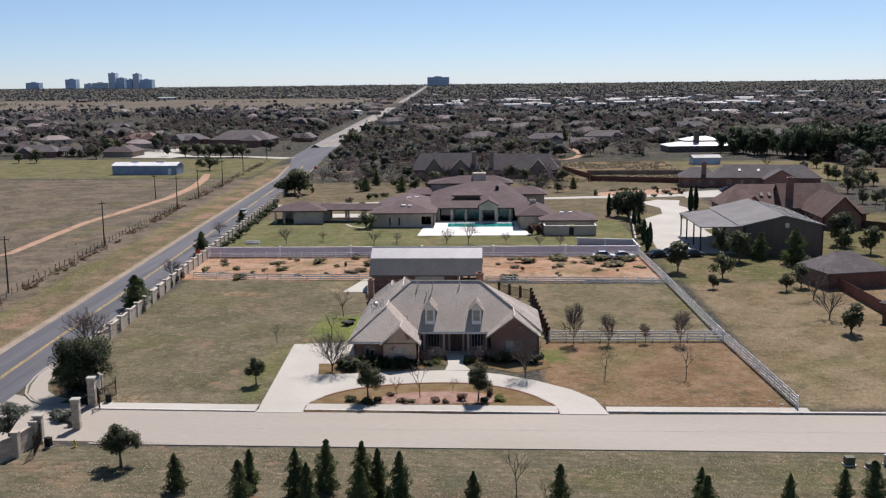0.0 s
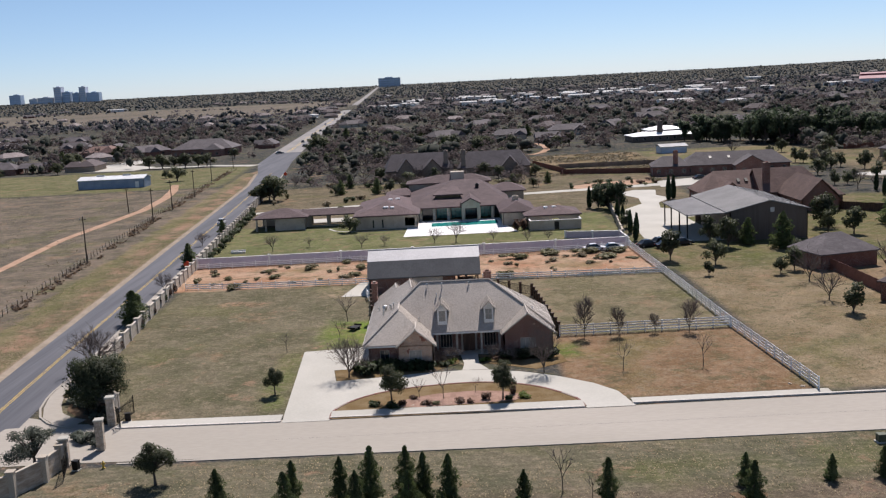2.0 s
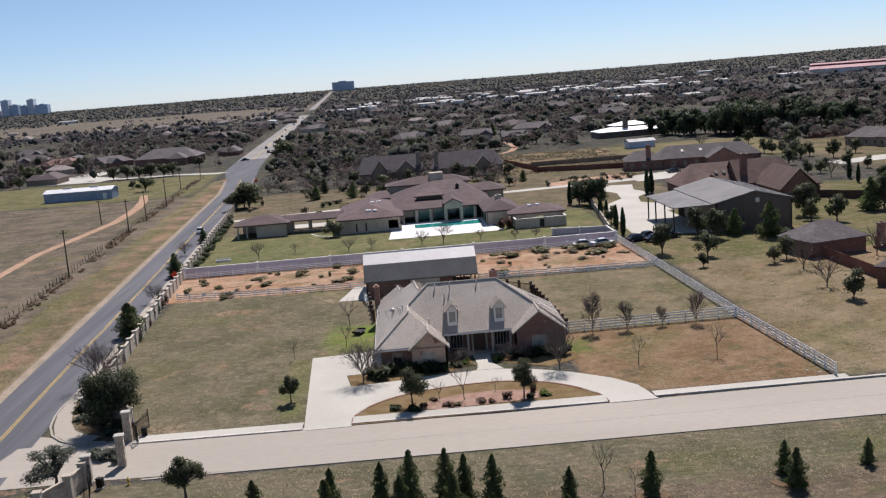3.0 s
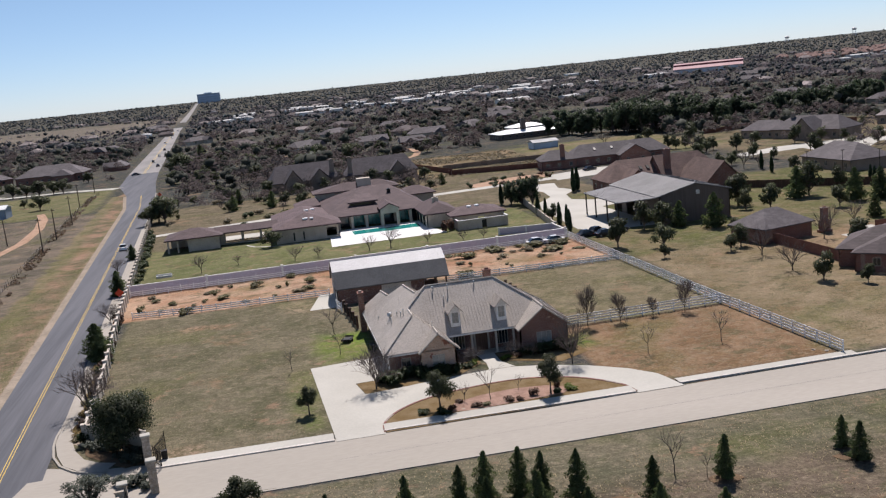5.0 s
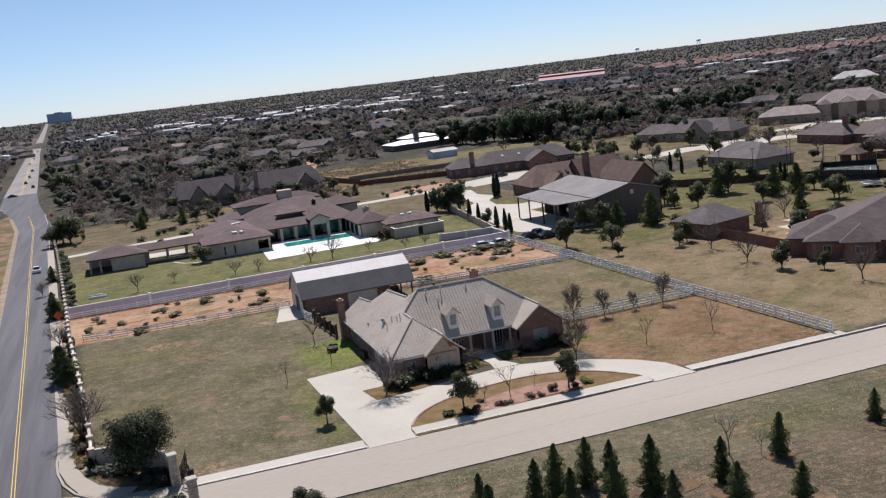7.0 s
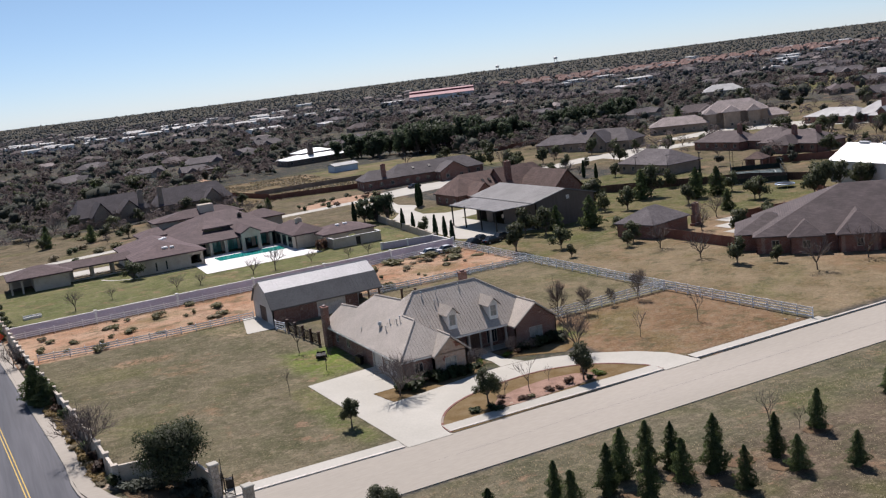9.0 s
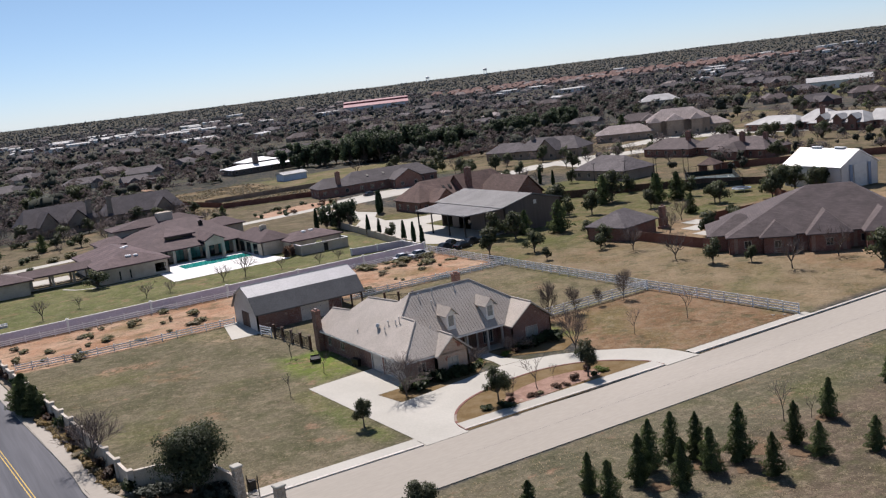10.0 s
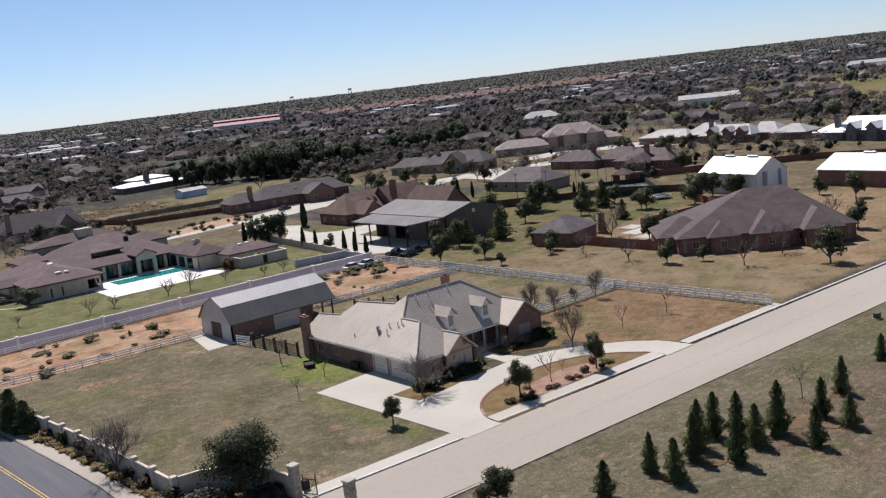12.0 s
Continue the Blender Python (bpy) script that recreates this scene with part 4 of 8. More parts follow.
def oak_template(seed, h, w, count, leaf, clear=0.25, low=0.2, k=15):
    rng = np.random.default_rng(seed)
    lobes, limbs = [], []
    for i in range(k):
        a = 2 * math.pi * i / k * 1.618 * 2
        rad = w * (0.10 + 0.30 * rng.random())
        zz = h * (clear + low + (0.86 - low - clear) * rng.random())
        rad *= 1.25 - 0.75 * max(0, zz / h - 0.45)
        if i == 0:
            rad, zz = 0.05 * w, h * 0.8
        size = w * (0.15 + 0.10 * rng.random()) * (1.15 - 0.3 * zz / h)
        c = (rad * math.cos(a), rad * math.sin(a), zz)
        lobes.append((*c, size))
        limbs.append(((0, 0, h * (clear + 0.12 * rng.random())), c, 0.022 * h, 0.008 * h))
    p, nrm = lobes_cloud(rng, lobes, count)
    sz = leaf * (0.55 + 0.9 * rng.random(count))
    out = unit(unit(p - np.array((0, 0, 0.45 * h))) * 0.8 + nrm * 0.6 + np.array((0, 0, 0.3)))
    return trunk_mesh("trunk", h * (clear + 0.25), 0.03 * h, 0.03, limbs), quads_mesh("crown", p, nrm, sz, 0.7, rng, out)


def bare_template(seed, h, lengths, tilts, forks, trunk_r, lift=0.1, thin=0.012, clear=0.55):
    """A leafless tree; trunk and limbs in one mesh, the fine twigs in the other."""
    rng = random.Random(seed)
    big, fine = bmesh.new(), bmesh.new()

    def grow(p, d, r, level, share=1.0):
        length = h * lengths[level] * rng.uniform(0.75, 1.2) * share
        mid = p + d * length * 0.5 + Vector((rng.uniform(-1, 1), rng.uniform(-1, 1), 0)) * length * 0.05
        q = p + d * length + Vector((rng.uniform(-1, 1), rng.uniform(-1, 1), 0)) * length * 0.06
        sides = 6 if level == 0 else (4 if level < 2 else 3)
        out = big if level < 2 else fine
        if level < 3:
            tube(out, p, mid, max(r, thin), max(r * 0.82, thin), sides)
            tube(out, mid, q, max(r * 0.82, thin), max(r * 0.6, thin), sides)
        else:
            tube(out, p, q, max(r, thin), thin * 0.7, sides)
        if level + 1 >= len(lengths):
            return
        k = forks[level]
        for i in range(k):
            a = 2 * math.pi * (i + rng.random() * 0.7) / k + level
            lo, hi = tilts[level]
            tilt = radians(rng.uniform(lo, hi))
            side = d.orthogonal().normalized()
            side.rotate(Matrix.Rotation(a, 3, d))
            nd = (d * math.cos(tilt) + side * math.sin(tilt) + Vector((0, 0, lift))).normalized()
            f = rng.uniform(0.35, 1.0) if level else rng.uniform(clear, 1.0)
            start = p.lerp(mid, f * 2) if f < 0.5 else mid.lerp(q, f * 2 - 1)
            # an upright crown carries its longest boughs low down
            grow(start, nd, r * rng.uniform(0.5, 0.66), level + 1, 1.35 - 0.95 * f if level == 0 and clear < 0.3 else 1.0)

    grow(Vector((0, 0, -0.1)), Vector((0.05, 0.03, 1)).normalized(), trunk_r, 0)
    top = max(v.co.z for v in fine.verts)
    for b in (big, fine):
        for v in b.verts:
            v.co *= h / top
    return mesh_of(big, "trunk"), mesh_of(fine, "crown")


def cypress_template(seed, h, r, count, leaf):
    rng = np.random.default_rng(seed)
    z = h * rng.random(count) ** 0.95
    ang = rng.random(count) * 2 * math.pi
    prof = r * np.clip(np.sin(np.clip(z / h, 0.03, 1) ** 0.6 * math.pi), 0.05, 1) ** 0.65
    rad = prof * (0.75 + 0.35 * rng.random(count))
    p = np.stack([rad * np.cos(ang), rad * np.sin(ang), z + 0.1], 1)
    nrm = unit(np.stack([np.cos(ang), np.sin(ang), 0.2 + 0 * z], 1) + rng.normal(size=(count, 3)) * 0.4)
    return trunk_mesh("trunk", h * 0.7, 0.09), quads_mesh("crown", p, nrm, leaf * (0.6 + 0.8 * rng.random(count)), 1.5, rng)


def shrub_template(seed, h, w, count, leaf):
    rng = np.random.default_rng(seed)
    lobes = [((rng.random() - 0.5) * w * 0.7, (rng.random() - 0.5) * w * 0.7, h * (0.35 + 0.3 * rng.random()), w * (0.2 + 0.12 * rng.random())) for _ in range(6)]
    p, nrm = lobes_cloud(rng, lobes, count)
    p[:, 2] = np.clip(p[:, 2], 0.03, None)
    return quads_mesh("foliage", p, nrm, leaf * (0.6 + 0.8 * rng.random(count)), 0.8, rng, unit(nrm * 0.5 + np.array((0, 0, 0.7))))


def with_mats(pair, bark, leaf):
    pair[0].materials.append(bark)
    pair[1].materials.append(leaf)
    return pair


PINES = [with_mats(pine_template(i, 5.0, 1.08 + 0.14 * (i % 3), 6000, 0.105), M_BARK, M_PINE) for i in range(5)]
OAKS = [with_mats(oak_template(20 + i, 5.0, 3.5, 6000, 0.085, 0.28, 0.12), M_BARK, M_OAK) for i in range(3)]
GREYOAK = with_mats(oak_template(27, 5.0, 3.5, 6000, 0.07, 0.28, 0.12), M_BARK, M_GREYBUSH)
BIGOAK = with_mats(oak_template(31, 8.0, 7.4, 22000, 0.11, 0.28, 0.07, 46), M_BARK, M_LIVEOAK)
MIDOAKS = [with_mats(oak_template(40 + i, 6.0, 4.9, 1150, 0.24, 0.12), M_BARK, M_OAK) for i in range(4)]
MIDPINES = [with_mats(pine_template(50 + i, 8.0, 2.1, 1400, 0.33), M_BARK, M_PINE) for i in range(3)]
CEDARS = [with_mats(oak_template(54 + i, 12.0, 9.5, 1300, 0.50, 0.03), M_BARK, M_CEDAR) for i in range(3)]
WIDE = [(25, 48), (22, 48), (20, 50), (20, 55), (20, 55)]
TIGHT = [(30, 56), (16, 40), (18, 42), (18, 40)]
BARES = [with_mats(bare_template(60 + i, 6.0, (0.16, 0.36, 0.28, 0.19, 0.13), WIDE, (6, 5, 5, 4), 0.12, 0.16, 0.011), M_BARK, M_TWIG) for i in range(3)]
SAPLINGS = [with_mats(bare_template(70 + i, 4.0, (0.42, 0.26, 0.2, 0.14), WIDE, (4, 3, 3), 0.045, 0.25, 0.011), M_BARK, M_TWIG) for i in range(3)]
PEARS = [with_mats(bare_template(80 + i, 5.0, (0.85, 0.33, 0.20, 0.13), TIGHT, (26, 6, 4), 0.07, 0.14, 0.013, 0.16), M_BARK, M_TWIG) for i in range(2)]
MIDBARES = [with_mats(bare_template(90 + i, 6.5, (0.18, 0.34, 0.26, 0.18), WIDE, (5, 5, 4), 0.12, 0.16, 0.022), M_BARK, M_TWIG) for i in range(3)]
CYPRESSES = [with_mats(cypress_template(100 + i, 6.0, 0.62, 900, 0.16), M_BARK, M_CYPRESS) for i in range(2)]
SHRUBS = [shrub_template(110 + i, 1.0, 1.3, 500, 0.1) for i in range(3)]
RAND = random.Random(7)


def plant(name, pair, x, y, scale, label, category="tree", group="", wide=1.0, z=None):
    m = pose(x, y, gz(y) if z is None else z, 0, 0, RAND.uniform(0, 360)) @ Matrix.Diagonal((scale * wide, scale * wide, scale, 1))
    t = thing(name, m, label, category, group)
    part("trunk", pair[0], None, t)
    part("crown", pair[1], None, t)
    return t


def shrub(x, y, h, w, material, label, name="shrub", group="", category="shrub"):
    src = RAND.choice(SHRUBS)
    key = src.name + material.name
    if key not in SHRUB_MESHES:
        SHRUB_MESHES[key] = src.copy()
        SHRUB_MESHES[key].materials.append(material)
    m = pose(x, y, gz(y), 0, 0, RAND.uniform(0, 360)) @ Matrix.Diagonal((w / 1.3, w / 1.3, h, 1))
    return solo(name, SHRUB_MESHES[key], None, m, label, category, group)


SHRUB_MESHES = {}


# ---- far woods ----
def lump():
    """An icosahedron's corners and faces, the body of one bough of a far crown."""
    g = (1 + math.sqrt(5)) / 2
    v = [(a, b * g, 0) for a in (-1, 1) for b in (-1, 1)]
    v = np.array(v + [(0, x, y) for x, y, _ in v] + [(y, 0, x) for x, y, _ in v])
    near = {(p, q) for p in range(12) for q in range(12) if p != q and np.linalg.norm(v[p] - v[q]) < 2.1}
    f = []
    for p, q, r in itertools.combinations(range(12), 3):
        if (p, q) in near and (q, r) in near and (p, r) in near:
            turn = np.dot(np.cross(v[q] - v[p], v[r] - v[p]), v[p] + v[q] + v[r])
            f.append((p, q, r) if turn > 0 else (p, r, q))
    return v / np.linalg.norm(v[0]), np.array(f)


def joined(name, chunks):
    """One mesh from several sets of corners, faces of one size, and shading normals."""
    base, verts, faces, norms = 0, [], [], []
    for v, f, n in chunks:
        verts.append(v), norms.append(n)
        faces += (f + base).tolist()
        base += len(v)
    me = bpy.data.meshes.new(name)
    me.from_pydata(np.concatenate(verts).tolist(), [], faces)
    me.update()
    me.polygons.foreach_set("use_smooth", np.ones(len(faces), dtype=bool))
    me.normals_split_custom_set_from_vertices(unit(np.concatenate(norms)).tolist())
    return me


def sprays(rng, p, nrm, size, aspect, along=None):
    """Corners and faces of small four-sided sprays of leaf or twig."""
    n = len(p)
    up = rng.normal(size=(n, 3)) if along is None else along
    a = unit(np.cross(nrm, up))
    b = unit(np.cross(nrm, a))
    s = size[:, None]
    v = np.stack([p - a * s * aspect, p - b * s, p + a * s * aspect, p + b * s], 1).reshape(-1, 3)
    return v, np.arange(4 * n).reshape(n, 4)


def leafy_woods(name, seed, spots, material, label, low=4.5, high=9.0, boughs=5, k=30, kind="woods", body=1.0):
    """Far evergreens in one mesh: lumpy boughs under a ragged coat of leaf sprays."""
    rng = np.random.default_rng(seed)
    spots = np.array(spots)
    n = len(spots)
    h = rng.uniform(low, high, n) * (0.75 + 0.6 * rng.random(n) ** 3)
    w = h * rng.uniform(0.40, 0.62, n)
    mid, reach = spots + np.stack([0 * h, 0 * h, h * 0.52], 1), np.stack([w, w, h * 0.46], 1)
    d = unit(rng.normal(size=(n * boughs, 3))) * rng.uniform(0.15, 0.62, (n * boughs, 1)) * (0.25 if boughs == 1 else 1)
    c = np.repeat(mid, boughs, 0) + d * np.repeat(reach, boughs, 0)
    r = np.repeat(reach, boughs, 0) * rng.uniform(0.34, 0.56, (n * boughs, 1)) * (1.9 if boughs == 1 else body)
    unit_v, unit_f = lump()
    jit = 1 + rng.uniform(-0.3, 0.22, (n * boughs, 12, 1))
    v = c[:, None, :] + unit_v[None] * r[:, None, :] * jit
    f = unit_f[None] + 12 * np.arange(n * boughs)[:, None, None]
    out = unit_v[None] * 0.8 + d[:, None, :] * 0.7 + np.array((0, 0, 0.25))
    chunks = [(v.reshape(-1, 3), f.reshape(-1, 3), out.reshape(-1, 3))]
    if k:
        pick = rng.integers(0, boughs, (n, k)) + boughs * np.arange(n)[:, None]
        pick = pick.ravel()
        q = unit(rng.normal(size=(n * k, 3)))
        p = c[pick] + q * r[pick] * rng.uniform(0.75, 1.3, (n * k, 1))
        p[:, 2] = np.maximum(p[:, 2], np.repeat(spots[:, 2], k) + 0.3)
        size = np.repeat(w, k) * rng.uniform(0.10, 0.24, n * k) * (1 if k > 15 else 1.5)
        sv, sf = sprays(rng, p, unit(q + rng.normal(size=(n * k, 3)) * 0.7), size, 0.7)
        chunks.append((sv, sf, np.repeat(q * 0.7 + d[pick] * 0.5 + np.array((0, 0, 0.35)), 4, 0)))
    me = joined(name, chunks)
    me.materials.append(material)
    return solo(name, me, None, Matrix(), label, kind, kind="stuff")


def twiggy_woods(name, seed, spots, material, label, low=4.0, high=8.0, k=46, wide=0.05):
    """Far leafless trees in one mesh: fans of thin twigs spreading from a short stem."""
    rng = np.random.default_rng(seed)
    spots = np.array(spots)
    n = len(spots)
    h = rng.uniform(low, high, n) * (0.75 + 0.6 * rng.random(n) ** 3)
    w = h * rng.uniform(0.42, 0.66, n)
    d = unit(rng.normal(size=(n * k, 3)))
    d[:, 2] = np.abs(d[:, 2]) * 1.0 - 0.12
    rad = rng.uniform(0.35, 1.0, n * k)
    hh, ww = np.repeat(h, k), np.repeat(w, k)
    p = np.repeat(spots, k, 0) + np.stack([d[:, 0] * ww * rad, d[:, 1] * ww * rad, hh * (0.42 + 0.55 * d[:, 2] * rad)], 1)
    p[:, 2] = np.maximum(p[:, 2], np.repeat(spots[:, 2], k) + 0.4)
    grow = unit(d + np.array((0, 0, 0.6)) + rng.normal(size=(n * k, 3)) * 0.35)
    size = hh * rng.uniform(0.09, 0.20, n * k)
    flat = unit(np.cross(grow, rng.normal(size=(n * k, 3))))
    sv, sf = sprays(rng, p, flat, size, wide, unit(np.cross(grow, flat)))
    me = joined(name, [(sv, sf, np.repeat(d * 0.6 + np.array((0, 0, 0.6)), 4, 0))])
    me.materials.append(material)
    return solo(name, me, None, Matrix(), label, "woods", kind="stuff")


# ---- the brick house ----
def build_main_house():
    g = 0.28
    t = thing("house", pose(0, 0, 0), "single-storey brick house with grey standing-seam metal roof and two dormers", "house")
    slope = 0.78

    def west(x, y):
        return (x, y, 3.3 + slope * (x + 10.5))

    ridge_l, ridge_r = (-3.1, 2.05, 9.0), (6.15, 2.05, 9.0)
    ws, q = (-6.0, -4.0, 6.81), (-6.0, -0.45, 6.81)
    roof_part(t, [[(-10.5, -8.4, 3.3), ws, q, ridge_l, west(-4.4, 3.1), west(-4.9, 10.9), west(-7.0, 12.9), west(-7.4, 17.9), (-10.5, 18.4, 3.3)][::-1]], M_METALROOF, 0.42, label="broad west slope of grey metal")
    roof_part(t, [[q, (-1.75, -4.1, 3.5), (14.3, -4.1, 3.5), ridge_r, ridge_l]], M_METALROOF, 0.42)
    roof_part(t, [[q, ws, (-1.55, -8.4, 3.35), (-1.7, -4.0, 3.45)]], M_METALROOF, 0.42)
    roof_part(t, [[(-10.5, -8.4, 3.3), (-1.55, -8.4, 3.3), ws]], M_METALROOF, 0.42)
    roof_part(t, [[(14.3, -4.1, 3.5), (14.3, 8.2, 3.5), ridge_r]], M_METALROOF, 0.42)
    roof_part(t, [[(14.3, 8.2, 3.5), (-4.4, 8.2, 3.5), ridge_l, ridge_r]], M_METALROOF, 0.42)
    # rear of the west wing
    roof_part(t, [[west(-4.4, 3.1), (-0.5, 3.1, 4.6), (-0.5, 11.2, 4.6), west(-4.9, 10.9)], [west(-4.9, 10.9), (-0.5, 11.2, 4.6), (-7.0, 13.2, 5.0)], [west(-7.0, 12.9), (-4.2, 12.9, 3.6), (-4.2, 18.3, 3.6), west(-7.4, 17.9)]], M_METALROOF, 0.42)
    ridge_caps(t, [(ridge_l, ridge_r), (ridge_l, q), (q, ws), (ws, (-10.5, -8.4, 3.3)), (ridge_r, (14.3, -4.1, 3.5)), (west(-4.4, 3.1), west(-4.9, 10.9)), (west(-7, 12.9), west(-7.4, 17.9))], M_METALROOF)
    # small front gable on the west wing and the brick gable on the east
    for (ax, ay, az), (lx, rx, ez), back, brick in (((-3.76, -9.1, 5.35), (-6.2, -1.3, 3.2), -5.6, M_BRICKPALE), ((10.6, -5.9, 6.0), (7.2, 14.0, 3.35), -1.2, M_BRICK)):
        rear = (ax, back, az)
        roof_part(t, [[(lx - 0.1, ay, ez - 0.05), (ax, ay, az), rear, (lx - 0.1, back + (az - ez) * -0.9, ez - 0.05)][::-1], [(ax, ay, az), (rx + 0.1, ay, ez - 0.05), (rx + 0.1, back + (az - ez) * -0.9, ez - 0.05), rear][::-1]], M_METALROOF, 0.42)
        ridge_caps(t, [((ax, ay, az), rear)], M_METALROOF)
        gable_fill(t, (lx + 0.25, ay + 0.45, ez - 0.1), (rx - 0.25, ay + 0.45, ez - 0.1), (ax, ay + 0.45, az - 0.28), brick)
        bm = bmesh.new()
        for e in ((lx - 0.1, ay - 0.02, ez - 0.12), (rx + 0.1, ay - 0.02, ez - 0.12)):
            tube(bm, e, (ax, ay - 0.02, az - 0.08), 0.11, 0.11, 4)
        part("bargeboard", bm, M_TAUPE, t, "taupe painted bargeboard")
    # walls
    windowed_wall(t, (-5.95, -8.65), (-1.55, -8.65), g, 3.2, M_BRICKPALE, [(1.3, 2.9, 0.75, 2.3)], 1, M_BLIND)
    windowed_wall(t, (-1.55, -8.65), (-1.55, -2.2), g, 3.3, M_BRICKPALE, [(2.2, 3.6, 0.7, 2.3)], 1)
    windowed_wall(t, (-9.8, -7.7), (-5.95, -7.7), g, 3.3, M_BRICK, [(1.4, 2.6, 0.8, 2.2)], 1)
    ob, m = wall(t, (-9.8, 17.6), (-9.8, -7.7), g, 3.4, M_BRICK, [(2.2, 3.2, 0.9, 2.1), (6.2, 7.4, 0.9, 2.1), (15.8, 18.6, 0, 2.3), (19.4, 24.6, 0, 2.3)])
    for o in ((2.2, 3.2, 0.9, 2.1), (6.2, 7.4, 0.9, 2.1)):
        window(t, m, *o, g, 1)
    for o in ((15.8, 18.6), (19.4, 24.6)):
        w = o[1] - o[0]
        rows = [(0, w, 0, 0.05, 0.57 * i + 0.01, 0.57 * i + 0.56) for i in range(4)]
        part("garage_door", bevelled(boxes(*rows), 0.012), M_GARAGE, t, "cream panelled garage door", m @ Matrix.Translation((o[0], 0.08, g)))
        part("door_trim", boxes((-0.12, 0, -0.05, 0.1, 0, 2.42), (w, w + 0.12, -0.05, 0.1, 0, 2.42), (0, w, -0.05, 0.1, 2.3, 2.42)), M_TRIM, t, "", m @ Matrix.Translation((o[0], 0.0, g)))
    wall(t, (-4.8, 17.6), (-9.8, 17.6), g, 3.4, M_BRICK)
    wall(t, (-1.0, 10.6), (-1.0, 17.6), g, 3.4, M_BRICK)
    windowed_wall(t, (-1.55, -1.9), (7.4, -1.9), g, 3.6, M_BRICK, [(0.8, 2.4, 0.5, 2.4), (6.6, 8.2, 0.5, 2.4)], 3)
    ob, m = wall(t, (2.0, -2.2), (4.1, -2.2), g, 3.4, M_TAUPE, [(0.25, 1.85, 0, 2.5)], 0.25, "door_surround")
    part("front_door", bevelled(boxes((0.25, 1.03, 0.05, 0.1, 0.02, 2.45), (1.07, 1.85, 0.05, 0.1, 0.02, 2.45)), 0.015), M_DARKWOOD, t, "dark double front door", m @ Matrix.Translation((0, 0, g)))
    windowed_wall(t, (7.4, -5.4), (13.8, -5.4), g, 3.3, M_BRICK, [(2.2, 4.2, 0.7, 2.35)], 2, M_BLIND)
    windowed_wall(t, (7.4, -1.9), (7.4, -5.4), g, 3.3, M_BRICK)
    windowed_wall(t, (13.8, -5.4), (13.8, 7.6), g, 3.5, M_BRICK, [(3.0, 4.4, 0.8, 2.2), (8, 9.4, 0.8, 2.2)])
    wall(t, (13.8, 7.6), (-1.0, 7.6), g, 3.5, M_BRICK)
    wall(t, (-1.0, 7.6), (-1.0, 10.6), g, 3.5, M_BRICK)
    part("porch_floor", boxes((-1.5, 7.4, -3.9, -1.9, 0.2, g + 0.08)), M_CONCRETE, t)
    for x in (-1.1, 1.45, 4.65, 7.0):
        part("porch_column", bevelled(boxes((x - 0.14, x + 0.14, -3.85, -3.57, g + 0.05, 3.3), (x - 0.2, x + 0.2, -3.91, -3.51, g + 0.05, 0.5), (x - 0.19, x + 0.19, -3.9, -3.52, 3.1, 3.3)), 0.02), M_TAUPE, t, "square taupe porch column")
    part("fascia", boxes((-1.7, 7.3, -4.14, -4.02, 3.22, 3.42), (-10.56, -10.46, -8.4, 18.3, 3.02, 3.22), (-10.4, -6.2, -8.44, -8.36, 3.02, 3.2)), M_TRIM, t, "pale fascia board under the eaves")
    part("soffit", boxes((-1.5, 7.3, -3.9, -1.95, 3.3, 3.36)), M_TRIM, t)
    # dormers
    for x in (-0.35, 5.75):
        d = part("dormer", boxes((x - 0.62, x - 0.42, -3.25, -1.0, 4.3, 6.45), (x + 0.42, x + 0.62, -3.25, -1.0, 4.3, 6.45), (x - 0.42, x + 0.42, -3.25, -1.0, 4.3, 4.75), (x - 0.42, x + 0.42, -3.25, -1.0, 6.15, 6.45)), M_TRIM, t, "white dormer with a small window")
        roof_part(d, [[(x - 1.0, -3.75, 6.2), (x, -3.75, 7.3), (x, -0.1, 7.3), (x - 1.0, -1.3, 6.2)][::-1], [(x, -3.75, 7.3), (x + 1.0, -3.75, 6.2), (x + 1.0, -1.3, 6.2), (x, -0.1, 7.3)][::-1]], M_METALROOF, 0.36, "dormer_roof", 0.1)
        gable_fill(d, (x - 0.75, -3.3, 6.35), (x + 0.75, -3.3, 6.35), (x, -3.3, 7.15), M_TRIM, 0.1)
        part("pane", boxes((x - 0.42, x + 0.42, -3.16, -3.14, 4.75, 6.15)), M_BLIND, d)
        part("muntin", boxes((x - 0.02, x + 0.02, -3.2, -3.16, 4.75, 6.15), (x - 0.42, x + 0.42, -3.2, -3.16, 5.42, 5.47)), M_TAUPE, d)
    chimney(t, 6.1, 5.2, 5.5, 9.3, 1.0, 0.8, M_BRICK)
    chimney(t, -10.5, 16.9, 0.2, 6.0, 0.8, 1.3, M_BRICK)
    for x, y, h in ((-7.3, 0.9, 0.6), (-7.0, -0.6, 0.6), (-6.7, -1.1, 0.8), (-8.2, 0.3, 0.7), (-9.2, 6.5, 0.4), (-2.2, 1.4, 0.5), (-1.0, 0.2, 0.45), (-0.2, 1.2, 0.8), (3.4, 1.5, 0.4), (-3.4, -3.0, 0.9), (11.6, -1.5, 0.4)):
        zr = 3.3 + slope * (x + 10.5) if x < -3.6 else min(9.0 - 0.892 * abs(y - 2.05), 3.5 + 0.675 * (14.3 - x))
        bm = bmesh.new()
        tube(bm, (x, y, zr - 0.1), (x, y, zr + h), 0.06, 0.06, 8)
        tube(bm, (x, y, zr + h - 0.12), (x, y, zr + h + 0.03), 0.11, 0.09, 8)
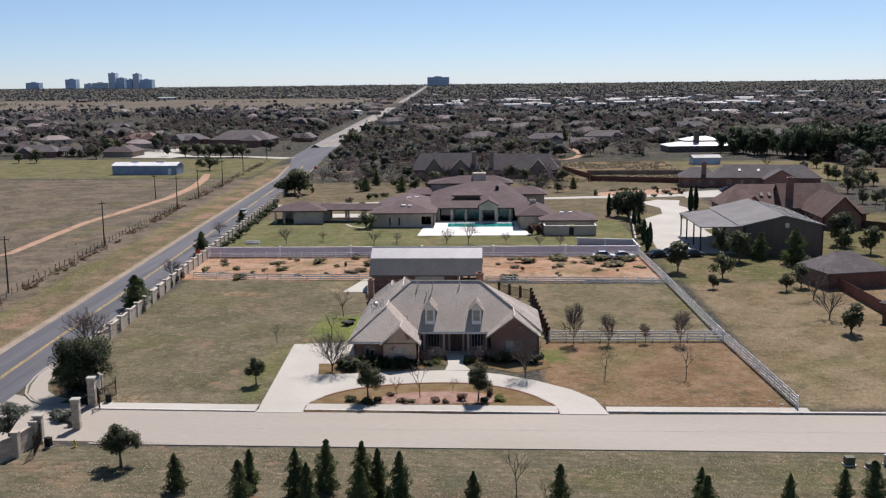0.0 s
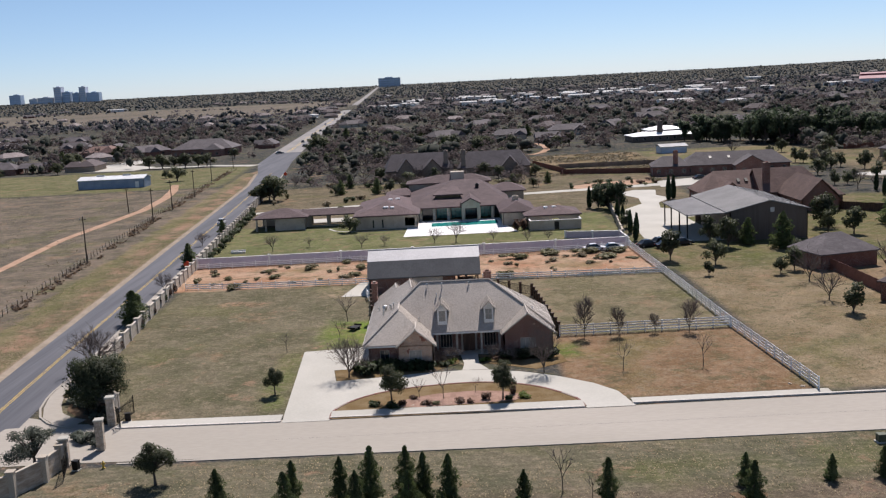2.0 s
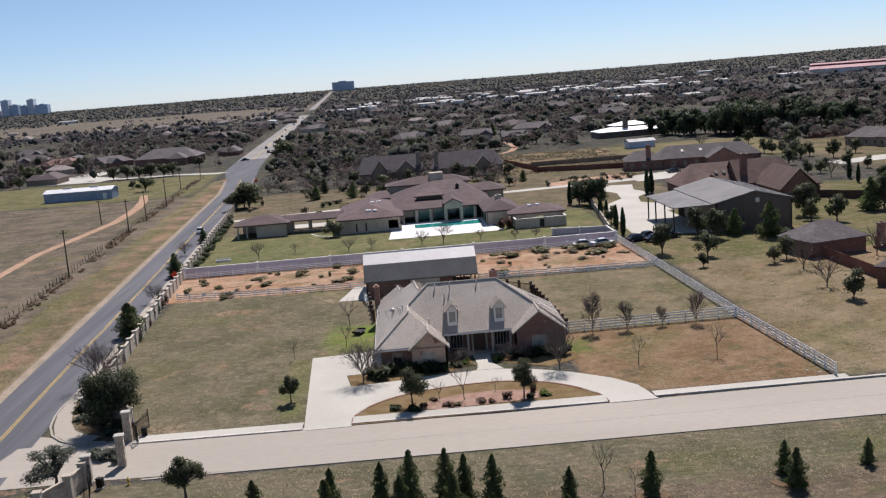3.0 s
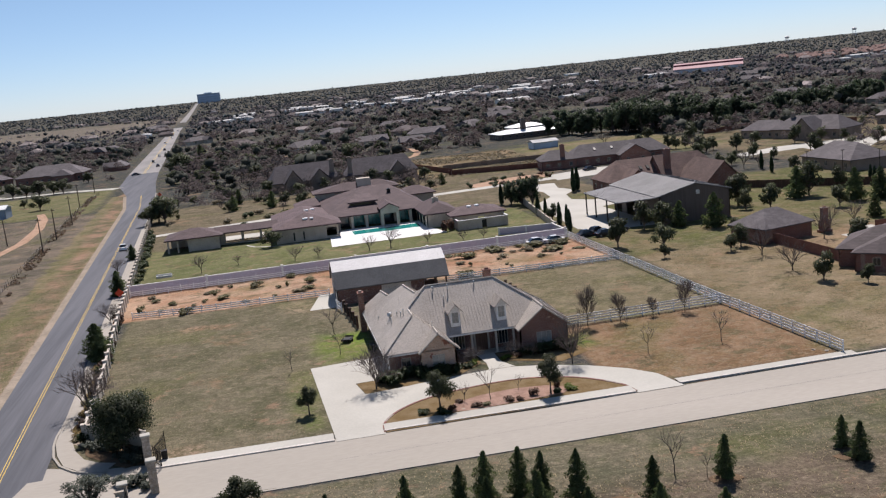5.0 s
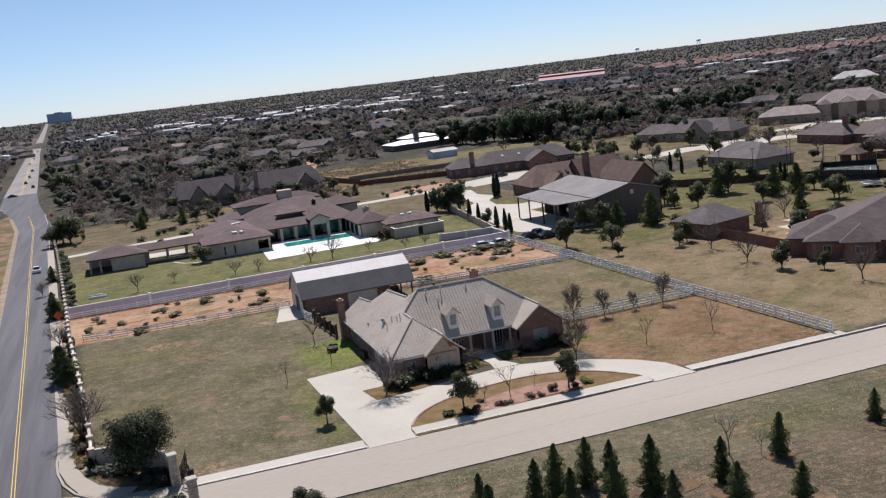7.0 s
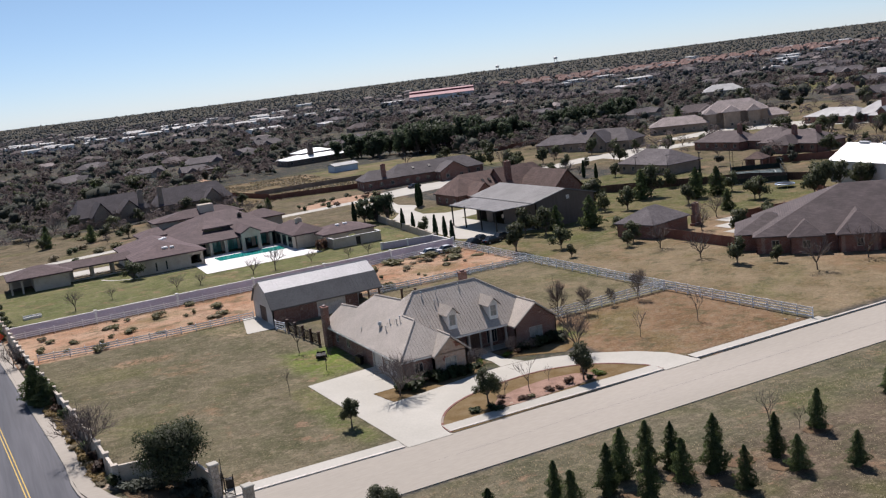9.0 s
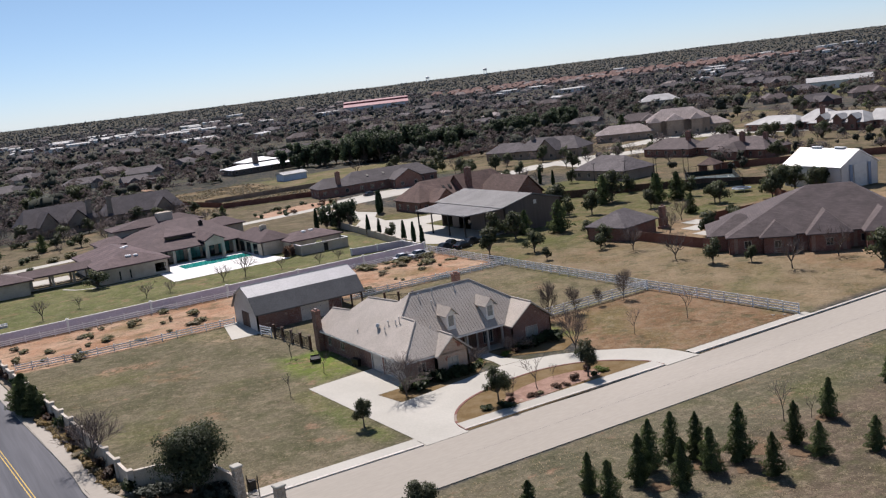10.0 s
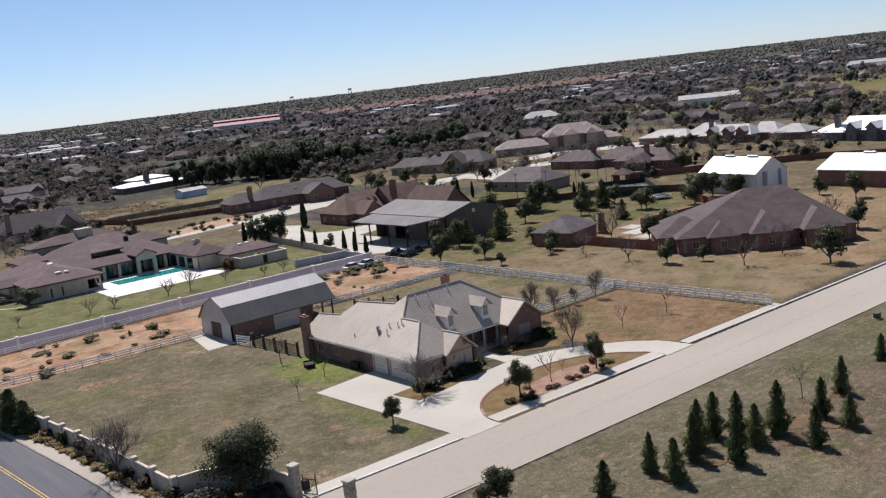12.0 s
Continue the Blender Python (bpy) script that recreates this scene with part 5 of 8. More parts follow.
        part("vent_pipe", bm, M_GALV, t, "galvanised roof vent")
    bm = bmesh.new()
    tube(bm, (-8.0, 2.6, 5.2), (-8.0, 2.6, 5.75), 0.18, 0.18, 8), tube(bm, (-8.0, 2.6, 5.7), (-8.25, 2.2, 5.78), 0.3, 0.24, 8)
    part("roof_fan", bm, M_GALV, t, "round galvanised roof fan")


build_main_house()


# ---- barn with a broken-pitch roof ----
def build_barn():
    g = 0.36
    t = thing("barn", pose(-3.4, 40.9, 0), "long metal-roofed barn of brick and tan siding, open-ended", "barn")
    x0, x1 = -9.4, 9.3
    sec = [(-5.7, 3.15), (-3.3, 5.65), (0, 7.05), (3.3, 5.65), (5.7, 3.15)]
    polys = [[(x0 - 0.3, a[0], a[1]), (x1 + 0.3, a[0], a[1]), (x1 + 0.3, b[0], b[1]), (x0 - 0.3, b[0], b[1])] for a, b in zip(sec, sec[1:])]
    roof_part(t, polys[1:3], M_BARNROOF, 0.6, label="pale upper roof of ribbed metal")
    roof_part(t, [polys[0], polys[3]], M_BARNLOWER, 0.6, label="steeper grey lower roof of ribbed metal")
    ridge_caps(t, [((x0 - 0.3, 0, 7.05), (x1 + 0.3, 0, 7.05))], M_BARNROOF)
    ob, m = wall(t, (x0, 5.2), (x0, -5.2), g, 3.1, M_BARNWALL, [(3.4, 7.0, 0, 2.6)])
    part("barn_door", bevelled(boxes((3.4, 5.15, 0.05, 0.12, 0.02, 2.58), (5.25, 7.0, 0.05, 0.12, 0.02, 2.58)), 0.02), M_DARKWOOD, t, "brown double barn door", m @ Matrix.Translation((0, 0, g)))
    bm = bmesh.new()
    for yy in (x0,):
        vs = [bm.verts.new((yy, a, b - 0.2)) for a, b in sec] + [bm.verts.new((yy, 5.2, 3.1)), bm.verts.new((yy, -5.2, 3.1))]
        bm.faces.new(vs)
        ext = bmesh.ops.extrude_face_region(bm, geom=bm.faces[:])
        bmesh.ops.translate(bm, vec=(0.2, 0, 0), verts=[v for v in ext["geom"] if isinstance(v, bmesh.types.BMVert)])
    part("gable_wall", bm, M_BARNWALL, t, "tan siding gable")
    bm = bmesh.new()
    vs = [bm.verts.new((x1 - 4.0, a, b - 0.2)) for a, b in sec] + [bm.verts.new((x1 - 4.0, 6.0, g)), bm.verts.new((x1 - 4.0, -5.2, g))]
    bm.faces.new(vs)
    part("inner_wall", bm, M_BARNWALL, t)
    ob, m = wall(t, (x0, -5.2), (x1 - 4.0, -5.2), g, 3.1, M_BRICK, [(7.5, 12.5, 0, 2.5)])
    part("overhead_door", bevelled(boxes(*[(7.5, 12.5, 0.05, 0.1, 0.62 * i + 0.01, 0.62 * i + 0.61) for i in range(4)]), 0.012), M_GARAGE, t, "pale overhead door", m @ Matrix.Translation((0, 0, g)))
    wall(t, (x1 - 4.0, 5.2), (x0, 5.2), g, 3.1, M_BARNWALL)
    for x in (x1 - 0.2, x1 - 2.1):
        for y in (-5.3, 5.3):
            part("post", bevelled(boxes((x - 0.12, x + 0.12, y - 0.12, y + 0.12, g - 0.1, 3.3)), 0.02), M_DARKWOOD, t, "dark timber post")
    part("beam", boxes((x1 - 4.0, x1, -5.4, -5.2, 3.0, 3.3), (x1 - 4.0, x1, 5.2, 5.4, 3.0, 3.3), (x1 - 0.3, x1 - 0.1, -5.3, 5.3, 3.0, 3.3)), M_DARKWOOD, t)
    part("work_bench", boxes((x1 - 3.4, x1 - 0.8, 1.0, 2.0, g, 1.2), (x1 - 3.6, x1 - 3.2, -3, 3, g, 1.9)), M_DARKWOOD, t)


build_barn()


# ---- general builder for hip and gable houses ----
def house(name, label, m, wings, wall_mat, roof_mat, chimneys=(), rib=0, group="", skylights=(), glass=None, step=3.6, doors=()):
    """wings: x0, x1, y0, y1, eave, ridge, axis, hip0, hip1. Windows stand in the walls that look west and south."""
    t = thing(name, m, label, "house", group)
    for x0, x1, y0, y1, ze, zr, axis, h0, h1 in wings:
        o = 0.5
        polys = hip_polys(x0 - o, x1 + o, y0 - o, y1 + o, ze, zr, axis, h0, h1)
        roof_part(t, polys, roof_mat, rib)
        for p0, p1 in (((x0, y0), (x1, y0)), ((x1, y0), (x1, y1)), ((x1, y1), (x0, y1)), ((x0, y1), (x0, y0))):
            L = math.hypot(p1[0] - p0[0], p1[1] - p0[1])
            front = p0 == (x0, y0) or p0 == (x0, y1)
            wins = []
            if front and L > 3 and step:
                k = max(1, int(L / step))
                wins = [(L * (i + 0.5) / k - 0.6, L * (i + 0.5) / k + 0.6, 0.9, 2.2) for i in range(k)]
            windowed_wall(t, p0, p1, 0, ze - 0.05, wall_mat, wins, 1, glass)
        yc, xc = (y0 + y1) / 2, (x0 + x1) / 2
        if axis == "x":
            if h0 == 0:
                gable_fill(t, (x0, y1, ze - 0.06), (x0, y0, ze - 0.06), (x0, yc, zr - 0.25), wall_mat)
            if h1 == 0:
                gable_fill(t, (x1, y0, ze - 0.06), (x1, y1, ze - 0.06), (x1, yc, zr - 0.25), wall_mat)
        else:
            if h0 == 0:
                gable_fill(t, (x0, y0, ze - 0.06), (x1, y0, ze - 0.06), (xc, y0, zr - 0.25), wall_mat)
            if h1 == 0:
                gable_fill(t, (x1, y1, ze - 0.06), (x0, y1, ze - 0.06), (xc, y1, zr - 0.25), wall_mat)
    for x, y, z1, w in chimneys:
        chimney(t, x, y, 1.0, z1, w, w * 0.8, wall_mat)
    for x, y, z, w, d, tilt in skylights:
        part("skylight", bevelled(boxes((-w / 2, w / 2, -d / 2, d / 2, 0, 0.15)), 0.02), M_IRON, t, "flat roof window", pose(x, y, z, tilt))
    return t


def at(x, y, rz=0):
    return pose(x, y, gz(y), 0, 0, rz)


# ---- the mansion with the pool ----
def build_mansion():
    t = thing("mansion", at(0, 0), "wide low cream stucco mansion with mauve-brown shingle roofs", "house")
    t.matrix_basis = pose(0, 0, 0.5)

    def roof(*polys, mat=M_SHINGLE_MAUVE, name="roof"):
        return roof_part(t, list(polys), mat, 0, name, 0.3)

    # main hall: a long low front slope, with a higher roof behind
    roof([(-9.5, 117.8, 3.5), (17.5, 117.8, 3.5), (10, 141, 8.0), (3.2, 141, 8.0)], [(-9.5, 117.8, 3.5), (3.2, 141, 8.0), (-9.5, 146, 4.6)], [(17.5, 117.8, 3.5), (17.5, 146, 3.8), (10, 141, 8.0)], [(3.2, 141, 8.0), (10, 141, 8.0), (17.5, 146, 3.8), (-9.5, 146, 4.6)])
    roof(*hip_polys(-10, 14, 145, 154, 6.9, 8.7, "x", 9, 5), name="upper_roof")
    roof(*hip_polys(12, 23, 138, 148.5, 4.6, 6.4, "x", 5, 4))
    roof(*hip_polys(-15.5, -8.6, 136, 146, 4.9, 6.4, "x", 4, 1))
    part("upper_wall", boxes((-9.2, 13.2, 145.8, 153.2, 3, 6.9)), M_STUCCO, t)
    part("side_wall", boxes((-14.8, -9.4, 136.7, 145.4, 0, 4.9)), M_STUCCO, t)
    part("side_wall", boxes((17.2, 22.3, 138.8, 147.8, 0, 4.6)), M_STUCCO, t)
    part("roof_plant", bevelled(boxes((2.6, 6.4, 146.5, 149.5, 6.8, 9.6)), 0.1), M_STUCCO, t, "pale boxed plant room on the roof")
    # raised clerestory
    part("clerestory", boxes((-1.8, 4.8, 125.4, 125.8, 4.7, 5.75)), M_GLASS, t, "dark clerestory strip")
    roof([(-2.4, 124.7, 5.9), (5.4, 124.7, 5.9), (4.0, 133, 7.0), (0.4, 133, 7.0)], name="clerestory_roof")
    # portico
    roof([(4.6, 115.6, 4.5), (7.1, 115.6, 5.8), (7.1, 128, 5.8), (4.6, 121, 4.5)][::-1], [(7.1, 115.6, 5.8), (9.6, 115.6, 4.5), (9.6, 121, 4.5), (7.1, 128, 5.8)][::-1], name="portico_roof")
    gable_fill(t, (4.7, 116, 4.3), (9.5, 116, 4.3), (7.1, 116, 5.55), M_STUCCO)
    part("portico_beam", boxes((4.8, 9.4, 116.0, 116.6, 3.2, 4.35)), M_STUCCO, t)
    for x in (5.15, 9.05):
        part("portico_column", bevelled(boxes((x - 0.4, x + 0.4, 116, 116.8, 0, 3.3), (x - 0.5, x + 0.5, 115.9, 116.9, 0, 0.3)), 0.04), M_STUCCO, t, "stout square stucco column")
    for x in (-5.6, -2.2, 1.4, 12.6, 15.6):
        part("column", bevelled(boxes((x - 0.35, x + 0.35, 118.3, 119.0, 0, 3.3)), 0.04), M_STUCCO, t, "square stucco column")
    ob, m = wall(t, (-9, 122.5), (17, 122.5), 0, 3.5, M_STUCCO, [(3.6, 6.4, 0, 2.7), (7.4, 10.2, 0, 2.7), (11.2, 14.2, 0, 2.7), (14.8, 17.8, 0, 2.7), (18.8, 21.6, 0, 2.7), (22.4, 25.2, 0, 2.7)])
    for u0, u1, gl in ((3.6, 6.4, M_GLASS), (7.4, 10.2, M_TEALGLASS), (11.2, 14.2, M_TEALGLASS), (14.8, 17.8, M_GLASS), (18.8, 21.6, M_TEALGLASS), (22.4, 25.2, M_GLASS)):
        window(t, m, u0, u1, 0.02, 2.7, 0, 2, gl, M_IRON, "patio_door")
    for b in ((-8.6, 16.6, 144.5, 145.2, 0, 3.7), (-9, -8.7, 118.5, 136, 0, 3.5), (16.7, 17, 118.5, 145, 0, 3.5)):
        part("rear_wall", boxes(b), M_STUCCO, t)
    # west wing by the pool
    roof(*hip_polys(-22.0, -5.6, 108.2, 137, 3.5, 6.0, "y", 8, 6))
    ob, m = wall(t, (-21.3, 108.9), (-6.2, 108.9), 0, 3.4, M_STUCCO, [(4.0, 4.5, 0.3, 2.4), (6.3, 6.8, 0.3, 2.4), (12.0, 14.4, 0.6, 2.6)])
    window(t, m, 4.0, 4.5, 0.3, 2.4, 0, 0), window(t, m, 6.3, 6.8, 0.3, 2.4, 0, 0)
    ob, m = wall(t, (-6.2, 108.9), (-6.2, 121), 0, 3.4, M_STUCCO, [(0.8, 3.6, 0.6, 2.6), (5, 6.5, 0.3, 2.4)])
    window(t, m, 5, 6.5, 0.3, 2.4, 0, 1)
    for b in ((-21.3, -21.05, 109.12, 136, 0, 3.4), (-10.5, -10.3, 109.12, 114, 0, 3.4)):
        part("wall", boxes(b), M_STUCCO, t)
    for x, y, z, w in ((-14, 112.4, 4.85, 1.3), (-12.4, 112.2, 4.8, 0.9), (-11.6, 125.0, 5.35, 1.2), (-13.2, 120.0, 5.85, 1.1)):
        part("skylight", bevelled(boxes((x - w / 2, x + w / 2, y - 0.5, y + 0.5, z - 0.2, z + 0.25)), 0.12), M_WHITEROOF, t, "white domed roof light")
    # long breezeway and the guest block at its end
    roof(*hip_polys(-36, -20.5, 117.5, 124.5, 3.2, 4.4, "x", 0.01, 0.01))
    for yy in (119.3, 123.5):
        wall(t, (-36, yy), (-21, yy), 0, 3.1, M_STUCCO, [(2.4, 6.4, 0.3, 2.75), (6.9, 10.9, 0.3, 2.75), (11.4, 14.4, 0.3, 2.75)], 0.3, "breezeway_wall")
    roof(*hip_polys(-47.6, -33.8, 114.6, 126, 3.3, 5.0, "x", 6, 6))
    for b in ((-42.2, -34.8, 115.3, 115.6, 0, 3.2), (-35.1, -34.8, 115.61, 124.5, 0, 3.2), (-42.2, -41.9, 115.61, 124.5, 0, 3.2), (-47, -34.8, 124.6, 125, 0, 3.2)):
        part("wall", boxes(b), M_STUCCO, t)
    for x in (-46.8, -44.6):
        part("column", boxes((x - 0.2, x + 0.2, 115.4, 115.8, 0, 3.2)), M_STUCCO, t)
    # east wing, stepping towards the guest block
    roof(*hip_polys(13.6, 22.5, 104, 122, 3.4, 5.4, "y", 4, 4))
    ob, m = wall(t, (14.4, 121), (14.4, 104.6), 0, 3.3, M_STUCCO, [(1.5, 4.5, 0, 2.6), (6, 9, 0, 2.6), (10.5, 13.5, 0, 2.6)])
    for u in (1.5, 6, 10.5):
        window(t, m, u, u + 3, 0.02, 2.6, 0, 2, None, M_IRON, "patio_door")
    wall(t, (14.4, 104.6), (22, 104.6), 0, 3.3, M_STUCCO)
    roof(*hip_polys(19.0, 32.5, 98.5, 110, 3.0, 4.4, "x", 5, 5))
    wall(t, (19.6, 99), (32, 99), 0, 2.9, M_STUCCO, [(6, 7.5, 0.8, 2.1)])
    wall(t, (19.6, 109), (19.6, 99), 0, 2.9, M_STUCCO)
    wall(t, (32, 99), (32, 109), 0, 2.9, M_STUCCO)
    ob, m = wall(t, (20.0, 94.9), (31.8, 94.9), 0, 2.2, M_STUCCO, [(5.6, 6.7, 0, 1.9)], 0.2, "yard_wall")
    part("yard_gate", boxes((5.6, 6.7, 0.08, 0.13, 0.05, 1.9)), M_IRON, t, "dark narrow gate", m)
    wall(t, (20.0, 99), (20.0, 95.1), 0, 2.2, M_STUCCO, (), 0.2, "yard_wall")
    wall(t, (31.8, 95.1), (31.8, 99), 0, 2.2, M_STUCCO, (), 0.2, "yard_wall")
    part("wall_coping", boxes((19.9, 31.9, 94.8, 95.15, 2.2, 2.3), (19.9, 20.25, 95.15, 99, 2.2, 2.3), (31.55, 31.9, 95.15, 99, 2.2, 2.3)), M_TRIM, t)
    for x, y in ((24.5, 103.2), (26.5, 103.5)):
        part("skylight", bevelled(boxes((x - 0.5, x + 0.5, y - 0.5, y + 0.5, 3.9, 4.4)), 0.12), M_WHITEROOF, t, "white domed roof light")
    chimney(t, 9.4, 133, 5, 7.2, 0.9, 0.9, M_IRON)
    chimney(t, 18.0, 112, 4, 6.0, 1.4, 1.0, M_STUCCO)


build_mansion()


# ---- brown metal workshop with an open bay ----
def build_workshop():
    t = thing("workshop", pose(0, 0, 0.45), "large brown metal workshop with a shallow metal roof and open bay", "workshop")
    y0, y1 = 69.0, 96.5
    # ridge runs north-south; the west side is open on posts
    roof_part(t, [[(57.6, y0 - 0.3, 6.0), (66.4, y0 - 0.3, 8.1), (66.4, y1 + 1, 8.1), (57.6, y1 + 1, 6.0)],
                  [(66.4, y0 - 0.3, 8.1), (74.6, y0 - 0.3, 6.1), (74.6, y1 + 1, 6.1), (66.4, y1 + 1, 8.1)]], M_SHEDROOF, 0.9, label="grey ribbed metal roof")
    roof_part(t, [[(50.6, y0 + 4.5, 5.1), (57.6, y0 + 0.2, 5.85), (57.6, y1 - 0.6, 5.85), (50.6, y1 - 1.0, 5.1)]], M_LEANTO, 0.9, "lean_to_roof", label="darker, flatter roof over the open bay")
    ob, m = wall(t, (58.4, y0), (74.2, y0), 0, 6.0, M_BROWNMETAL)
    gable_fill(t, (58.4, y0, 5.95), (74.2, y0, 5.95), (66.4, y0, 7.8), M_BROWNMETAL)
    part("vent", boxes((66.6, 67.4, y0 - 0.06, y0, 5.6, 6.5)), M_GALV, t, "pale square louvre")
    wall(t, (58.4, y1 - 5), (58.4, y0), 0, 6.0, M_BROWNMETAL, [(3, 8, 0, 3.8)])
    wall(t, (74.2, y0), (74.2, y1), 0, 6.0, M_BROWNMETAL)
    wall(t, (74.2, y1), (58.4, y1), 0, 6.0, M_BROWNMETAL)
    part("window", boxes((58.3, 58.36, 83, 84.2, 1.2, 2.4)), M_GLASS, t)
    for x, y in ((51.0, y1 - 1.6), (51.0, 88.5), (51.0, 81), (51.0, 74.2), (55.0, 71.6)):
        part("post", boxes((x - 0.13, x + 0.13, y - 0.13, y + 0.13, -0.2, 5.2)), M_IRON, t, "dark steel post")


build_workshop()

# ---- neighbours ----
house("house", "red-brick house with a steep red-brown shingle roof", at(0, 0, 0), [(67, 82.5, 122, 136, 3.2, 8.2, "x", 5, 0), (81, 98, 119, 131, 3.2, 8.8, "x", 0, 5), (85.5, 94.5, 103, 122, 3.0, 7.9, "y", 0, 3), (70, 76.5, 118, 126, 3.0, 6.4, "y", 0, 3), (89, 98, 110, 121, 3.0, 6.6, "x", 0, 4)], M_BRICKRED, M_SHINGLE_RED, [(83, 121.5, 10.4, 1.6)], skylights=[(77, 125.3, 5.9, 0.8, 1.4, 33), (79, 125.3, 5.9, 0.8, 1.4, 33)])
house("house", "long grey-roofed red-brick ranch house", at(70, 196, -8), [(0, 12, 0, 11, 3.2, 6.2, "x", 4, 4), (10, 44, 1, 13, 3.2, 7.0, "x", 5, 5), (26, 36, -5, 6, 3.2, 6.4, "y", 0, 5)], M_BRICKRED, M_SHINGLE_GREY, [(7.5, 1.5, 8.0, 1.5)], skylights=[(19, 4.2, 5.3, 0.9, 1.6, 25), (25, 4.2, 5.3, 0.9, 1.6, 25)])
house("house", "dark house under a blinding white metal roof", at(94, 352, 4), [(0, 34, 0, 16, 3.0, 4.6, "x", 7, 7), (10, 28, 8, 20, 5.2, 6.8, "x", 6, 6)], M_BROWNMETAL, M_WHITEROOF, [(15, 6, 9.5, 2.4)])
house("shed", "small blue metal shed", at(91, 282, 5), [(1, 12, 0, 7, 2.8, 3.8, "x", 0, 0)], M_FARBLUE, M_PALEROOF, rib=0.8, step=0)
house("garden_house", "small grey-roofed red-brick garden house", at(64.5, 36.5, 14), [(0, 11, 0, 9, 2.8, 5.6, "x", 4.5, 4.5)], M_BRICKRED, M_SHINGLE_GREY, step=0)
house("house", "sprawling red-brick house with a great brown shingle roof", at(65.3, 14.1, -44), [(-0.5, 9, -0.3, 11.5, 2.9, 5.6, "x", 5.5, 4), (2.5, 34, -3.6, 18.2, 3.0, 9.6, "x", 15, 10), (8, 13, -4.9, 6, 2.95, 5.2, "y", 3.2, 2), (15.5, 22, -5.6, 8, 3.05, 6.3, "y", 4.2, 2), (24.5, 31, -6.2, 8, 3.1, 6.2, "y", 4.2, 2)], M_BRICKRED, M_SHINGLE_BROWN, step=5.5)
house("house", "grey-roofed tan-brick house with a garage wing", at(158, 225, -64), [(0, 18, 0, 10, 3.0, 6.4, "x", 5, 5), (15, 42, -2, 12, 3.4, 7.8, "x", 5, 5), (27, 35, -7, 4, 3.4, 8.0, "y", 0, 4)], M_BRICKTAN, M_SHINGLE_GREY, [(20, 4, 8.6, 1.4)])
house("house", "tan-brick house with a grey hipped roof", at(126.5, 129, -86), [(0, 21, 0, 13, 3.0, 6.8, "x", 6, 6)], M_BRICKTAN, M_SHINGLE_GREY)
house("house", "low brown-roofed brick house with tall chimneys", at(173, 150, -86), [(0, 20, 2, 14, 2.8, 6.0, "x", 6, 6), (18, 34, 6, 19, 2.8, 6.4, "x", 5, 6), (30, 52, 0, 13, 2.8, 6.2, "x", 6, 6), (38, 45, -4, 4, 2.7, 5.4, "y", 3, 3)], M_BRICKRED, M_SHINGLE_BROWN, [(16, 7, 8.0, 1.4), (41.5, 3, 7.8, 1.4), (48, 6, 7.2, 1.3)])
house("mansion", "two-storey tan villa with a hipped tile roof", at(214, 222, -42), [(0, 24, -4, 10, 3.4, 6.6, "x", 6, 6), (22, 48, 0, 15, 6.6, 11.2, "x", 7, 7), (30, 37, -4, 4, 6.8, 9.4, "y", 3, 3), (23, 27.5, -2.5, 5, 6.4, 8.6, "y", 2.2, 2), (40, 45, -3, 5, 6.5, 8.9, "y", 2.4, 2), (46, 56, 2, 13, 3.4, 6.2, "x", 2, 5)], M_BRICKTAN, M_SHINGLE_TAN, [(44, 8, 11.5, 1.5)])
house("house", "tan house with a pale hipped roof", at(392, 388, -40), [(0, 26, 0, 15, 4.0, 8.0, "x", 7, 7)], M_STUCCO, M_PALEROOF)
house("mansion", "long villa with gleaming metal roofs and dormers", at(248, 169, -88), [(0, 24, 0, 12, 2.8, 5.6, "x", 7, 5), (20, 36, 4, 17, 3.0, 7.2, "x", 6, 6), (31, 54, -2, 11, 3.0, 6.6, "x", 5, 5), (35, 38.6, -2.6, 4, 4.3, 6.2, "y", 0, 3), (42, 45.6, -2.6, 4, 4.3, 6.2, "y", 0, 3), (48, 51.6, -2.6, 4, 4.3, 6.2, "y", 0, 3), (52, 62, 4, 15, 3.0, 6.6, "x", 0, 5), (60, 74, 2, 14, 2.8, 5.6, "x", 6, 6)], M_BRICKRED, M_PALEROOF, [(33, 4, 8.4, 1.5)])
house("mansion", "stone villa with a bright white metal roof", at(246, 88, -98), [(0, 12, 0, 12, 3.0, 6.0, "x", 6, 6), (10, 46, 1, 14, 3.6, 7.8, "x", 0, 7), (14, 18, -1, 5, 4.4, 6.6, "y", 0, 0), (22, 26, -1, 5, 4.4, 6.6, "y", 0, 0)], M_SLATEWALL, M_WHITEROOF, [(8, 3, 8.6, 1.8)])

# ---- outdoor fireplace behind the garden house ----
def outdoor_fireplace(x, y):
    t = thing("fireplace", at(x, y, 10), "tall brick outdoor fireplace on a patio", "fireplace")
    part("hearth", bevelled(boxes((-1.3, 1.3, -0.6, 0.6, 0, 0.5)), 0.03), M_BRICKRED, t)
    part("breast", boxes((-1.0, -0.5, -0.45, 0.5, 0.5, 1.6), (0.5, 1.0, -0.45, 0.5, 0.5, 1.6), (-1.0, 1.0, -0.45, 0.5, 1.6, 2.2)), M_BRICKRED, t)
    chimney(t, 0, 0.05, 2.2, 4.4, 1.2, 0.85, M_BRICKRED)


outdoor_fireplace(78.6, 40.5)


